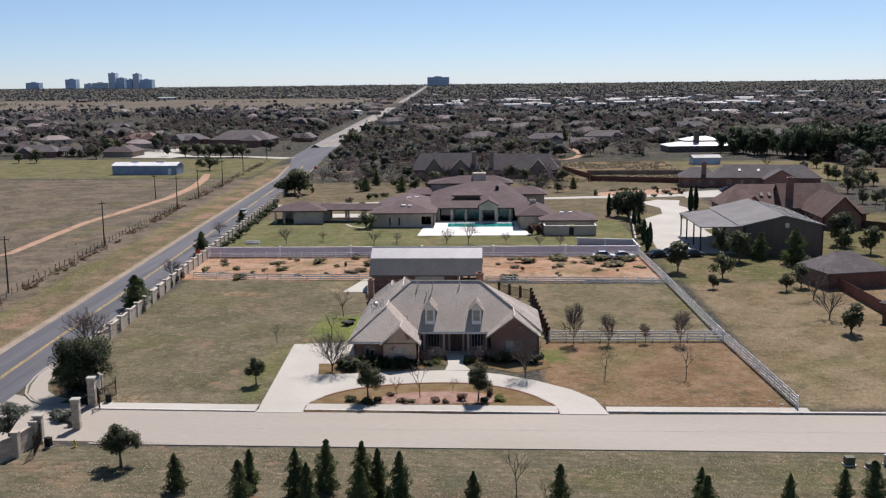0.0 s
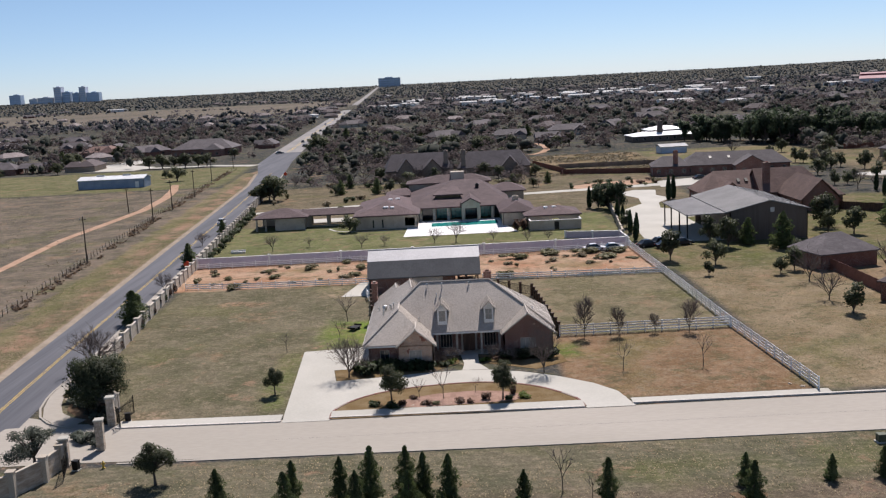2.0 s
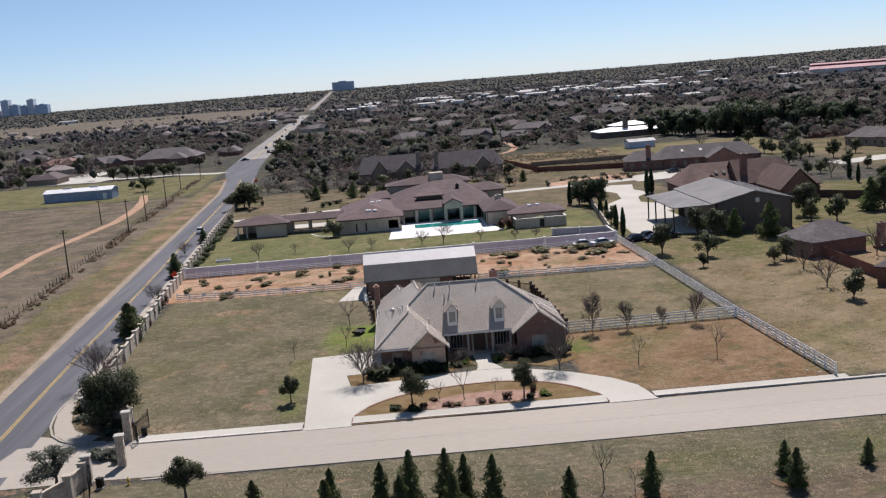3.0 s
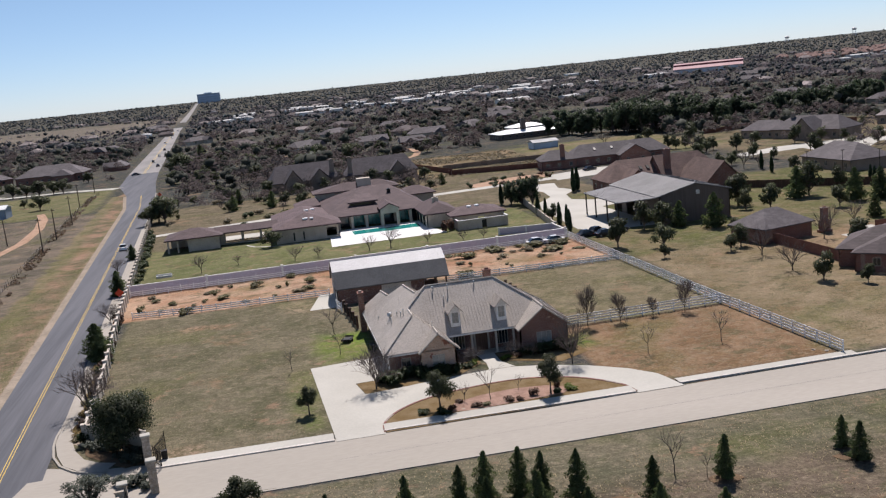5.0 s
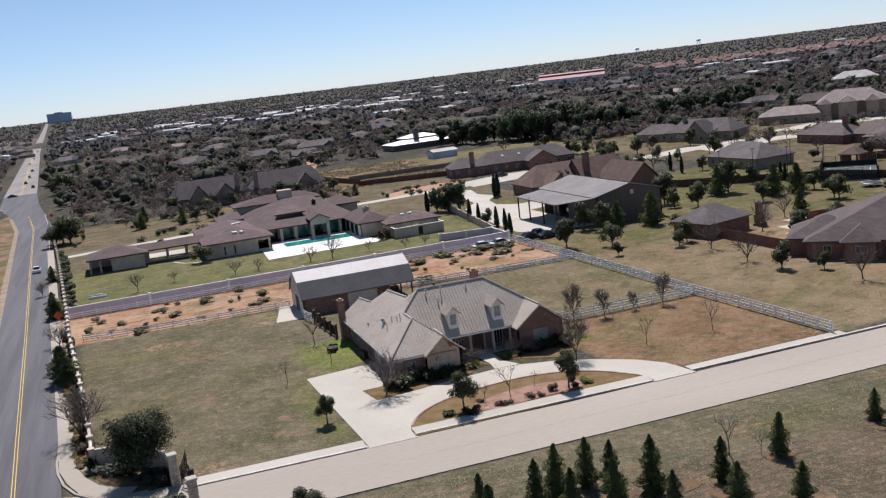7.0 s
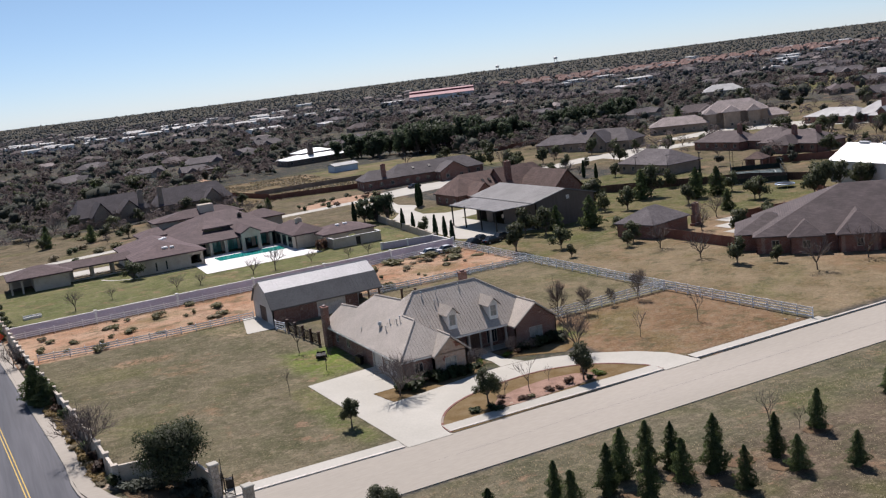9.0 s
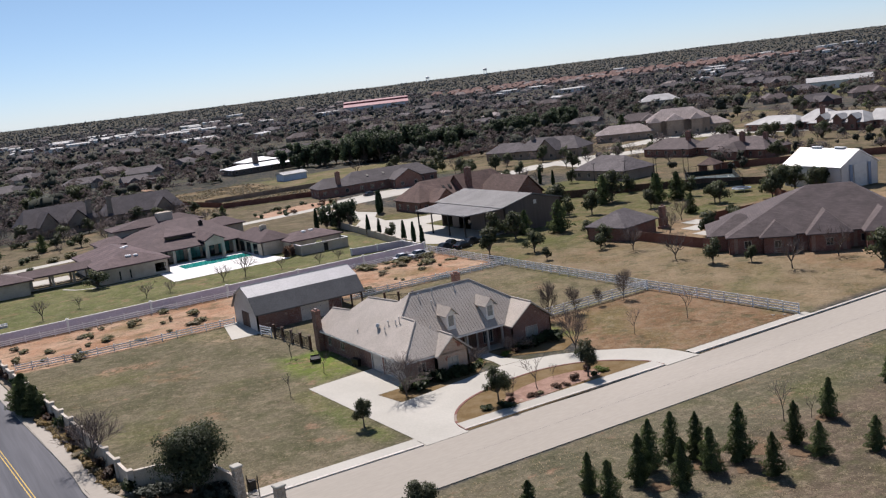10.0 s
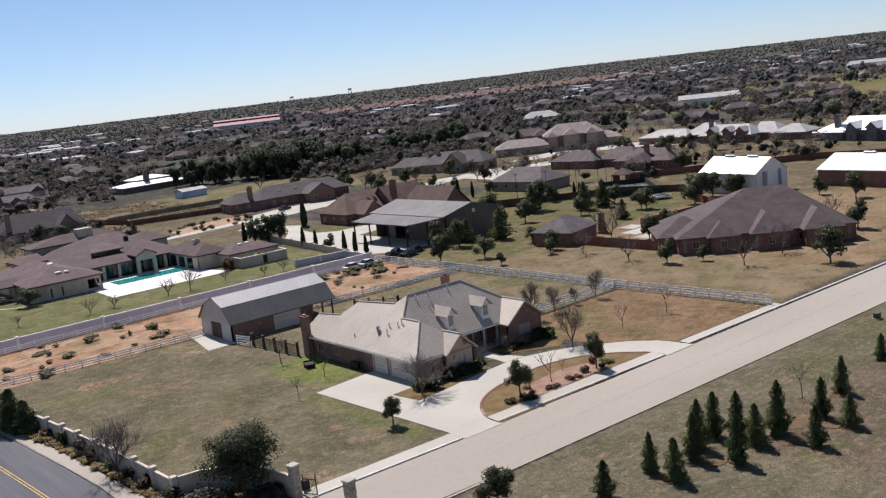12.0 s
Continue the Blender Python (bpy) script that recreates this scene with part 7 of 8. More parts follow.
for i, (x, y, h) in enumerate([(59.6, 28.9, 5.7), (57.8, 16.0, 5.8), (61.6, -6.0, 5.8), (72.4, -6.4, 5.8), (84.1, 47.2, 4.6), (86.8, 43.6, 5.1), (75.0, 34.9, 5.6), (93.4, 28.9, 4.3), (100, 12, 5.0), (104, 2, 5.6), (98, 20, 4.5)]):
    plant("bare_tree", MIDBARES[i % 3], x, y, h / 6.5, "leafless tree on a tan lawn", wide=0.9)
for i, (x, y, h) in enumerate([(-33.1, 189.0, 5.0), (-31.6, 207.4, 5.0), (-21.0, 186.4, 5.2), (34.7, 193.0, 3.9), (-57.2, 178.0, 6.4), (-53.3, 179.7, 8.6), (-55.5, 184, 8.0), (-22.6, 106.4, 4.4), (-200.5, 311.5, 6.5), (-209.0, 312.2, 4.9), (-181.3, 333.3, 6.2), (-190.7, 374.9, 7.7), (-117.1, 285.7, 3.7), (-107.5, 268.5, 6.6), (-140.9, 343.2, 6.5), (-134, 341, 7.2), (-128, 340, 6.4), (-121.7, 336.5, 7.5), (-116, 338, 6.6), (-112.4, 340.8, 7.1), (-108.8, 386.8, 5.7), (-63.0, 372.2, 11.0), (-66, 380, 9.0), (-59, 376, 9.5)]):
    plant("evergreen_tree", (MIDPINES if i in (0, 1, 2, 3) else MIDOAKS)[i % 3], x, y, h / (8 if i < 4 else 6), "dark evergreen standing in open grass", wide=1.3 if i < 4 else 1.15)

# waste ground behind the mansion
for i in range(46):
    x, y = RAND.uniform(-56, 34), RAND.uniform(176, 236)
    if -24 < x < 34 and y > 217 or x < -40 and y < 182:
        continue
    if i % 3:
        plant("bare_tree", MIDBARES[i % 3], x, y, RAND.uniform(0.4, 0.85), "leafless scrub tree on waste ground", group="scrub trees behind the mansion", wide=1.05)
    else:
        plant("evergreen_tree", MIDOAKS[i % 4], x, y, RAND.uniform(0.45, 0.95), "dark evergreen on waste ground", group="scrub trees behind the mansion")

# trees before the steep-gabled houses
for i, (x, y, z) in enumerate([(-22, 219, 1.0), (-15, 214, 0.8), (-9, 220, 1.05), (-2, 216, 0.85), (3, 221, 1.1), (9, 218, 0.8), (15, 222, 0.95), (21, 217, 0.75), (27, 221, 1.0), (33, 218, 0.8), (-28, 222, 1.1), (-34, 216, 0.9)]):
    kind = (MIDOAKS[i % 4], MIDBARES[i % 3], MIDBARES[(i + 1) % 3])[i % 3]
    plant("evergreen_tree" if i % 3 == 0 else "bare_tree", kind, x, y, z, "dark evergreen before a gabled house" if i % 3 == 0 else "leafless tree before a gabled house", group="trees before the gabled houses")

# trees in the gardens of the larger houses
GARDENS = random.Random(19)
for i in range(165):
    x = GARDENS.uniform(112, 330)
    y = GARDENS.uniform(60, 265)
    if x < 150 and y < 95 or y > 262 - 0.1 * (x - 150) or any(a < x < b and c < y < d for a, b, c, d in ((166, 198, 92, 156), (114, 152, 62, 98), (150, 192, 178, 230), (204, 262, 176, 232), (238, 272, 96, 176), (224, 264, 36, 96), (112, 146, 100, 136), (128, 152, 34, 60))):
        continue
    if i % 5 < 2:
        plant("bare_tree", MIDBARES[i % 3], x, y, GARDENS.uniform(0.6, 1.1), "leafless garden tree near large houses", group="garden trees", wide=0.95)
    else:
        plant("evergreen_tree", MIDOAKS[i % 4], x, y, GARDENS.uniform(0.55, 1.15), "dark evergreen garden tree near large houses", group="garden trees", wide=0.9)

# tall pines in a belt behind the pasture
for i in range(56):
    u = i / 55 * 3
    k = min(int(u), 2)
    ax, ay, bx, by = ((119, 328, 147, 306), (147, 306, 156, 296), (156, 296, 186, 300))[k]
    x, y = ax + (bx - ax) * (u - k) + RAND.uniform(-5, 5), ay + (by - ay) * (u - k) + RAND.uniform(0, 26)
    plant("cedar_tree", CEDARS[i % 3], x, y, RAND.uniform(0.6, 1.4), "tall dark rounded cedar in a windbreak", group="cedars in the windbreak", wide=0.85)
for i in range(44):
    u = i / 43
    plant("cedar_tree", CEDARS[i % 3], 186 + 105 * u + RAND.uniform(-4, 4), 300 + 26 * u + RAND.uniform(0, 16), RAND.uniform(0.6, 1.05), "dark cedar behind large houses", group="cedars in the windbreak", wide=0.9)

# ---- shrubs ----
for i in range(64):
    x, y = RAND.uniform(-46, 36), RAND.uniform(47.5, 66.5)
    if -14.5 < x < 7.5:
        continue
    shrub(x, y, RAND.uniform(0.3, 0.9), RAND.uniform(0.7, 2.4), RAND.choice([M_SAGE, M_DRY, M_SAGE]), "low dry scrub bush on red soil", group="scrub on the red soil")
for x, y, w in [(-46.2, 52, 1.6), (-26, 60.5, 2.4), (-16.5, 58.5, 2.2), (14.5, 62, 3.6), (21.5, 64.8, 4.2), (28, 64.6, 5.0), (34, 64, 4), (31, 58, 3.4), (-38, 45.2, 2.4), (11, 45.6, 3)]:
    shrub(x, y, 1.1, w, M_SAGE, "wide olive scrub bush on red soil", group="scrub on the red soil")
for x, y, h, w, mt in [(-8.9, -8.9, 1.6, 2.2, M_SHRUB), (-7.2, -9.0, 1.5, 2.0, M_SHRUB), (-4.9, -9.7, 1.1, 1.8, M_SHRUB), (-3.2, -9.7, 1.0, 1.6, M_SHRUB), (-1.0, -6.4, 1.4, 1.7, M_RUST), (-0.3, -8.3, 0.8, 1.2, M_SHRUB), (0.9, -7.3, 0.6, 1.3, M_LIME), (4.9, -7.4, 0.6, 1.4, M_LIME), (6.4, -7.2, 0.7, 1.1, M_RUST), (7.8, -6.9, 1.2, 1.8, M_SHRUB), (9.5, -6.8, 1.2, 1.8, M_SHRUB), (11.2, -6.9, 1.3, 1.9, M_SHRUB), (13.0, -7.0, 1.5, 2.2, M_SHRUB), (-9.9, -10.0, 2.0, 2.6, M_SHRUB), (-10.9, -9.4, 1.5, 1.8, M_SHRUB), (-6.0, -9.6, 1.4, 2.0, M_SHRUB), (-4.0, -9.6, 1.4, 2.0, M_SHRUB), (-2.3, -9.4, 1.4, 1.9, M_SHRUB), (8.6, -6.6, 1.5, 2.0, M_SHRUB), (10.4, -6.6, 1.5, 2.0, M_SHRUB), (12.2, -6.7, 1.6, 2.1, M_SHRUB)]:
    shrub(x, y, h, w, mt, "clipped garden shrub in front of the brick house", group="foundation shrubs")
for x, y, h, w, mt in [(-8.2, -22.2, 0.8, 1.2, M_SHRUB), (-6.0, -23.0, 0.7, 1.8, M_SHRUB), (-5.1, -22.6, 0.8, 0.9, M_RUST), (-2.4, -22.9, 0.6, 1.2, M_RUST), (-1.3, -22.6, 0.5, 0.9, M_SAGE), (1.2, -22.4, 0.6, 1.2, M_RUST), (2.6, -22.6, 0.5, 0.9, M_RUST), (4.4, -21.8, 1.0, 1.1, M_RUST), (7.6, -20.4, 1.1, 0.9, M_RUST), (7.0, -22.6, 0.7, 1.0, M_SHRUB), (8.8, -21.6, 0.6, 1.6, M_LIME), (-4.0, -20.6, 0.5, 0.9, M_RUST)]:
    shrub(x, y, h, w, mt, "small shrub in a mulched island bed", group="island bed shrubs")
for i in range(40):
    y = -13 + i * 1.1
    shrub(-46.2 - 0.066 * (y + 12) + RAND.uniform(-0.25, 0.25), y, RAND.uniform(0.4, 0.8), RAND.uniform(0.8, 1.5), M_GOLD if y < 24 and i % 6 else M_DRY, "golden dry grass at the foot of the boundary wall", name="grass_clump", group="grasses along the wall", category="grass")
for i in range(16):
    y = -14 + i * 4.3 + RAND.uniform(-0.8, 0.8)
    shrub(-45.5 - 0.066 * (y + 12), y, RAND.uniform(1.3, 2.1), RAND.uniform(1.1, 1.9), M_VINE if i % 3 else M_SHRUB, "brown leafless climber on the stucco boundary wall", name="climber", group="climbers on the wall", category="climber")
for i in range(14):
    y = 74 + i * 6.0
    shrub(-49.4 - 0.062 * (y - 70), y, RAND.uniform(1.2, 1.9), RAND.uniform(1.8, 2.6), M_SHRUB, "clipped hedge bush inside the wall", group="hedge inside the wall")
for x, y, h, w in [(-44.1, -16.4, 0.9, 1.9), (-43.1, -16.9, 1.0, 2.0), (-42.2, -17.5, 0.9, 1.9), (-40.2, -21.6, 1.2, 1.5), (-39.4, -22.3, 1.3, 1.6), (-38.7, -23.0, 1.2, 1.5), (-38.0, -22.4, 1.4, 1.6), (-41.6, -19.0, 1.2, 1.8), (-39.0, -21.0, 1.3, 1.7)]:
    shrub(x, y, h, w, M_GREYBUSH, "grey-green clipped bush by the gate wall", group="bushes by the gate")
patch("planting_bed", [(-45.0, -15.4), (-42.2, -15.4), (-40.0, -17.2), (-38.3, -19.8), (-37.7, -23.4), (-39.6, -24.0), (-41.8, -21.6), (-44.4, -18.4)], M_BARESOIL, 0.06, "dark bare soil under the live oak by the gate", "flower bed")
for i in range(40):
    x, y = RAND.uniform(-52, 36), RAND.uniform(150, 226)
    shrub(x, y, RAND.uniform(0.8, 2.0), RAND.uniform(1.5, 4), RAND.choice([M_SAGE, M_DRY, M_SHRUB]), "dry scrub on waste ground", group="scrub behind the mansion")
for x, y in [(17.2, 96.4), (18.4, 97.4), (19.0, 100)]:
    shrub(x, y, 2.6, 1.8, M_RUST, "tall russet ornamental grass by the terrace")


# ---- poles, signs, vehicles and small things ----
def utility_pole(x, y, h):
    t = thing("utility_pole", pose(x, y, gz(y), RAND.uniform(-1, 1), RAND.uniform(-1, 1), 5), "dark wooden utility pole beside a field fence", "utility pole", "poles along the field")
    bm = bmesh.new()
    tube(bm, (0, 0, -0.3), (0, 0, h), 0.17, 0.11, 8)
    part("pole", bm, M_POLE, t)
    part("cross_arm", boxes((-0.75, 0.75, -0.05, 0.05, h - 0.7, h - 0.55)), M_POLE, t)
    for u in (-0.65, 0.65, 0.0):
        bm = bmesh.new()
        tube(bm, (u, 0, h - 0.55 if u else h), (u, 0, h - 0.3 if u else h + 0.25), 0.05, 0.04, 6)
        part("insulator", bm, M_GALV, t)


for x, y, h in [(-75.4, 33.3, 10.0), (-77.4, 81, 10.2), (-81.7, 145.4, 9.4), (-83.0, 170.5, 9.2), (-84.6, 204.3, 9.4), (-96.5, 170.4, 7.6), (-92.0, 262, 9), (-95.5, 320, 9)]:
    utility_pole(x, y, h)


def field_fence():
    t = thing("fence", Matrix(), "old wire fence with dark weathered posts along the field", "fence")
    post = bmesh.new()
    tube(post, (0, 0, -0.2), (0, 0, 1.35), 0.07, 0.06, 6)
    post = mesh_of(post, "post")
    post.materials.append(M_POLE)
    line = [(-68.0, -60), (-72.5, 10), (-75.0, 40), (-84.6, 165), (-91.5, 270), (-92, 312)]
    pts = []
    for (ax, ay), (bx, by) in zip(line, line[1:]):
        k = round(math.hypot(bx - ax, by - ay) / 2.6)
        pts += [(ax + (bx - ax) * i / k, ay + (by - ay) * i / k) for i in range(k)]
    for x, y in pts:
        part("post", post, None, t, "", pose(x + RAND.uniform(-0.1, 0.1), y, gz(y), RAND.uniform(-4, 4), RAND.uniform(-4, 4), 0) @ Matrix.Diagonal((1, 1, RAND.uniform(0.85, 1.1), 1)))
    bm = bmesh.new()
    for z in (0.45, 0.85, 1.2):
        for (ax, ay), (bx, by) in zip(pts[::4], pts[4::4]):
            tube(bm, (ax, ay, gz(ay) + z), (bx, by, gz(by) + z), 0.012, 0.012, 3)
    part("wire", bm, M_GALV, t)


field_fence()


def warning_sign(x, y):
    t = thing("road_sign", at(x, y, -3), "orange-red diamond road works sign on a stand", "road sign", "road works signs")
    part("panel", bevelled(boxes((-0.6, 0.6, -0.02, 0.02, -0.6, 0.6)), 0.01), M_RED, t, "", pose(0, 0, 1.35, 0, 45, 0))
    bm = bmesh.new()
    for u in (-0.5, 0.5):
        tube(bm, (u, -0.4, 0), (0, 0.05, 1.0), 0.025, 0.025, 6), tube(bm, (u, 0.5, 0), (0, 0.05, 1.0), 0.025, 0.025, 6)
    part("stand", bm, M_GALV, t)


for x, y in ((-51.7, 66), (-59.6, 205), (-62.5, 262)):
    warning_sign(x, y)


def car(x, y, rz, paint, label, long=4.6, high=1.5, truck=False):
    """A saloon or pickup: shaped body, glasshouse, wheels with rims, lamps."""
    t = thing("car", at(x, y, rz), label, "car")
    half = long / 2
    if truck:
        body = [(-half, 0.5), (-half, 0.95), (-0.2, 1.0), (half - 1.5, 1.05), (half - 0.1, 0.98), (half, 0.6), (half, 0.4)]
        roof = [(-0.3, 1.0), (-0.1, high + 0.2), (0.9, high + 0.2), (half - 1.3, 1.05)]
    else:
        body = [(-half, 0.45), (-half + 0.1, 0.85), (-1.3, 0.95), (0.8, 0.95), (half - 0.2, 0.78), (half, 0.5), (half, 0.3)]
        roof = [(-1.7, 0.9), (-1.1, high - 0.08), (-0.2, high), (0.4, high - 0.05), (1.2, 0.92)]

    def loft(name, prof, w0, w1, mat, low):
        bm = bmesh.new()
        rows = []
        top = max(p[1] for p in prof)
        for side in (-1, 1):
            rows.append([bm.verts.new((px, side * (w0 + (w1 - w0) * max(0, (pz - low) / (top - low))), pz)) for px, pz in prof] + [bm.verts.new((prof[-1][0], side * w0, low)), bm.verts.new((prof[0][0], side * w0, low))])
        bm.faces.new(rows[0]), bm.faces.new(rows[1][::-1])
        k = len(rows[0])
        for i in range(k):
            bm.faces.new((rows[0][i], rows[1][i], rows[1][(i + 1) % k], rows[0][(i + 1) % k]))
        bmesh.ops.recalc_face_normals(bm, faces=bm.faces[:])
        return part(name, bevelled(bm, 0.05), mat, t)

    loft("body", body, 0.9, 0.86, paint, 0.28)
    loft("cabin", roof, 0.82, 0.66, M_GLASS, 0.85)
    r = roof[1:-1]
    part("roof", bevelled(boxes((r[0][0] + 0.1, r[-1][0] - 0.05, -0.62, 0.62, max(p[1] for p in r) - 0.06, max(p[1] for p in r) + 0.02)), 0.03), paint, t)
    for wx in (-half + 0.85, half - 0.9):
        for s in (-1, 1):
            bm = bmesh.new()
            tube(bm, (wx, s * 0.72, 0.33), (wx, s * 0.92, 0.33), 0.33, 0.33, 14)
            w = part("wheel", bm, M_RUBBER, t)
            bm = bmesh.new()
            tube(bm, (wx, s * 0.9, 0.33), (wx, s * 0.93, 0.33), 0.2, 0.18, 10)
            part("rim", bm, M_GALV, w)
    for s in (-0.6, 0.6):
        part("tail_lamp", boxes((-half - 0.01, -half + 0.05, s - 0.17, s + 0.17, 0.7, 0.84)), M_REDCAR, t)
        part("headlamp", boxes((half - 0.06, half + 0.01, s - 0.17, s + 0.17, 0.6, 0.72)), M_TRIM, t)


car(-59.6, 133, 93, M_WHITECAR, "white car driving on the two-lane road")
car(-87.5, 402, 20, M_DARKCAR, "dark car turning off the avenue")
for x, y, p in [(-90.5, 560, M_WHITECAR), (-94, 640, M_DARKCAR), (-104, 760, M_WHITECAR), (-108.5, 880, M_WHITECAR), (-118, 980, M_DARKCAR), (-117.5, 1080, M_WHITECAR)]:
    car(x, y, 93, p, "car on the busy pale avenue")
car(-81.5, 455, 93, M_DARKCAR, "dark car on the pale avenue")
car(-88.5, 500, -87, M_DARKCAR, "dark car on the pale avenue")
for x, y, rz, p, lab in [(41.2, 67.2, 20, M_DARKCAR, "black car parked beside a concrete yard"), (44.2, 69.4, 30, M_DARKCAR, "black car parked beside a concrete yard"), (44.6, 65.2, 10, M_DARKCAR, "black car parked beside a concrete yard"), (48.2, 67.4, 15, M_DARKCAR, "black car parked beside a concrete yard"), (30.2, 65.6, 0, M_WHITECAR, "silver-white car parked among scrub by the wall"), (34.0, 65.4, 5, M_WHITECAR, "silver-white car parked among scrub by the wall"), (82, 182, 15, M_DARKCAR, "dark pickup on a pale court")]:
    car(x, y, rz, p, lab)
for x, y, rz in [(176, 176, 40), (252, 166, 80), (258, 150, 10), (250, 140, 60)]:
    car(x, y, rz, M_WHITECAR if x > 251 else M_DARKCAR, "car parked before large houses")


def wheelie_bin(x, y):
    t = thing("wheelie_bin", at(x, y, 10), "black plastic wheeled bin by the garage wall", "bin")
    bm = bmesh.new()
    vs = box(bm, -0.3, 0.3, -0.35, 0.35, 0.08, 1.0)
    for v in vs[:4]:
        v.co.x *= 0.8
        v.co.y *= 0.75
    part("body", bevelled(bm, 0.03), M_IRON, t)
    part("lid", bevelled(boxes((-0.33, 0.33, -0.4, 0.36, 1.0, 1.08)), 0.03), M_IRON, t)
    for s in (-0.25, 0.25):
        bm = bmesh.new()
        tube(bm, (s - 0.04, 0.3, 0.12), (s + 0.04, 0.3, 0.12), 0.12, 0.12, 10)
        part("wheel", bm, M_RUBBER, t)


wheelie_bin(-10.6, 4.6)
wheelie_bin(-10.6, 5.5)


def flat_trailer(x, y, rz):
    t = thing("trailer", at(x, y, rz) @ Matrix.Diagonal((0.72, 0.72, 0.72, 1)), "small black flat trailer on green grass", "trailer")
    part("bed", bevelled(boxes((-1.6, 1.6, -0.85, 0.85, 0.5, 0.58), (-1.6, 1.6, -0.88, -0.82, 0.78, 0.84), (-1.6, 1.6, 0.82, 0.88, 0.78, 0.84), (-1.66, -1.6, -0.88, 0.88, 0.58, 0.84), (1.56, 1.6, -0.88, 0.88, 0.58, 0.84)), 0.01), M_IRON, t)
    part("drawbar", boxes((1.6, 2.8, -0.05, 0.05, 0.42, 0.5)), M_IRON, t)
    for s in (-0.95, 0.95):
        bm = bmesh.new()
        tube(bm, (0, s - 0.1, 0.32), (0, s + 0.1, 0.32), 0.32, 0.32, 12)
        part("wheel", bm, M_RUBBER, t)
    part("prop_stand", boxes((2.6, 2.7, -0.04, 0.04, 0, 0.45)), M_IRON, t)


flat_trailer(-13.4, 12.2, 70)


def utility_box(x, y, w, h, mat, label):
    t = thing("utility_box", at(x, y, 4), label, "utility box")
    part("pad", boxes((-w / 2 - 0.15, w / 2 + 0.15, -w / 2, w / 2, -0.05, 0.08)), M_CONCRETE, t)
    part("cabinet", bevelled(boxes((-w / 2, w / 2, -w * 0.4, w * 0.4, 0.08, h), (-w / 2 - 0.03, w / 2 + 0.03, -w * 0.4 - 0.03, w * 0.4 + 0.03, h, h + 0.06)), 0.03), mat, t)
    part("door", boxes((-w / 2 + 0.08, w / 2 - 0.08, -w * 0.4 - 0.02, -w * 0.4, 0.15, h - 0.08)), mat, t)


utility_box(41.0, -39.4, 0.85, 0.75, M_GREENBOX, "green metal transformer box by the street")
utility_box(42.6, -40.2, 0.65, 0.45, M_GREENBOX, "low green cable box in the grass")
utility_box(44.4, -39.2, 0.3, 0.9, M_GALV, "narrow grey cable post by the street")


def hydrant(x, y):
    t = thing("hydrant", at(x, y), "small yellow fire hydrant beside the street", "hydrant")
    bm = bmesh.new()
    tube(bm, (0, 0, 0), (0, 0, 0.55), 0.11, 0.1, 10), tube(bm, (0, 0, 0.55), (0, 0, 0.75), 0.14, 0.03, 10), tube(bm, (-0.22, 0, 0.45), (0.22, 0, 0.45), 0.06, 0.06, 8)
    part("body", bm, M_YELLOW, t)
    bm = bmesh.new()
    tube(bm, (0, 0, -0.02), (0, 0, 0.06), 0.17, 0.17, 10)
    part("flange", bm, M_YELLOW, t)


hydrant(-34.0, -36.4)


def gate_motor(x, y, rz):
    t = thing("gate_motor", pose(x, y, gz(y), 0, 0, rz), "black gate motor box beside an iron gate", "gate motor")
    part("plinth", boxes((-0.36, 0.36, -0.3, 0.3, -0.05, 0.1)), M_CONCRETE, t, "concrete plinth")
    part("housing", boxes((-0.3, 0.3, -0.24, 0.24, 0.1, 0.95)), M_IRON, t)
    part("lid", boxes((-0.33, 0.33, -0.27, 0.27, 0.95, 1.02)), M_IRON, t)


gate_motor(-35.7, -23.2, 10)
gate_motor(-36.6, -36.6, -12)
for x, y, h, w in [(-39.6, -28.6, 1.1, 1.7), (-38.6, -28.9, 1.2, 1.7), (-37.5, -29.2, 1.2, 1.6), (-37.0, -30.3, 1.0, 1.3)]:
    shrub(x, y, h, w, M_GREYBUSH, "grey clipped bush on the gate island", group="bushes by the gate")


def rock(x, y, s, mat, label):
    bm = bmesh.new()
    bmesh.ops.create_icosphere(bm, subdivisions=2, radius=1)
    for v in bm.verts:
        v.co *= 0.75 + 0.5 * noise.noise(v.co * 1.3 + Vector((x, y, 0)))
    solo("rock", bm, mat, at(x, y, x * 40) @ Matrix.Diagonal((s, s * 0.8, s * 0.55, 1)), label, "rock", "rocks in the bed")


for i in range(16):
    rock(-5.8 + 0.85 * i + RAND.uniform(-0.2, 0.2), -22.7 + RAND.uniform(-0.3, 0.5), RAND.uniform(0.2, 0.42), M_STONE, "grey-tan stone edging a mulch bed")
for x, y in ((39.7, -22.6), (40.3, -24.0), (38.6, -21.6)):
    rock(x, y, 0.35, M_STONE, "loose stone by the fence end")


def mansion_bench(x, y):
    t = thing("terrace_seat", at(x, y) @ Matrix.Diagonal((0.75, 0.75, 0.75, 1)), "white L-shaped garden seat on the lawn", "garden seat")
    part("seat", bevelled(boxes((-2.2, 2.2, -0.3, 0.3, 0.3, 0.6), (-2.2, -1.6, 0.3, 2.0, 0.3, 0.6)), 0.04), M_TRIM, t)
    part("base", boxes((-2.1, 2.1, -0.2, 0.2, 0, 0.3), (-2.1, -1.7, 0.2, 1.9, 0, 0.3)), M_TRIM, t)
    part("backrest", bevelled(boxes((-2.2, 2.2, 0.3, 0.45, 0.6, 1.0)), 0.03), M_TRIM, t)


mansion_bench(-45.2, 84.0)


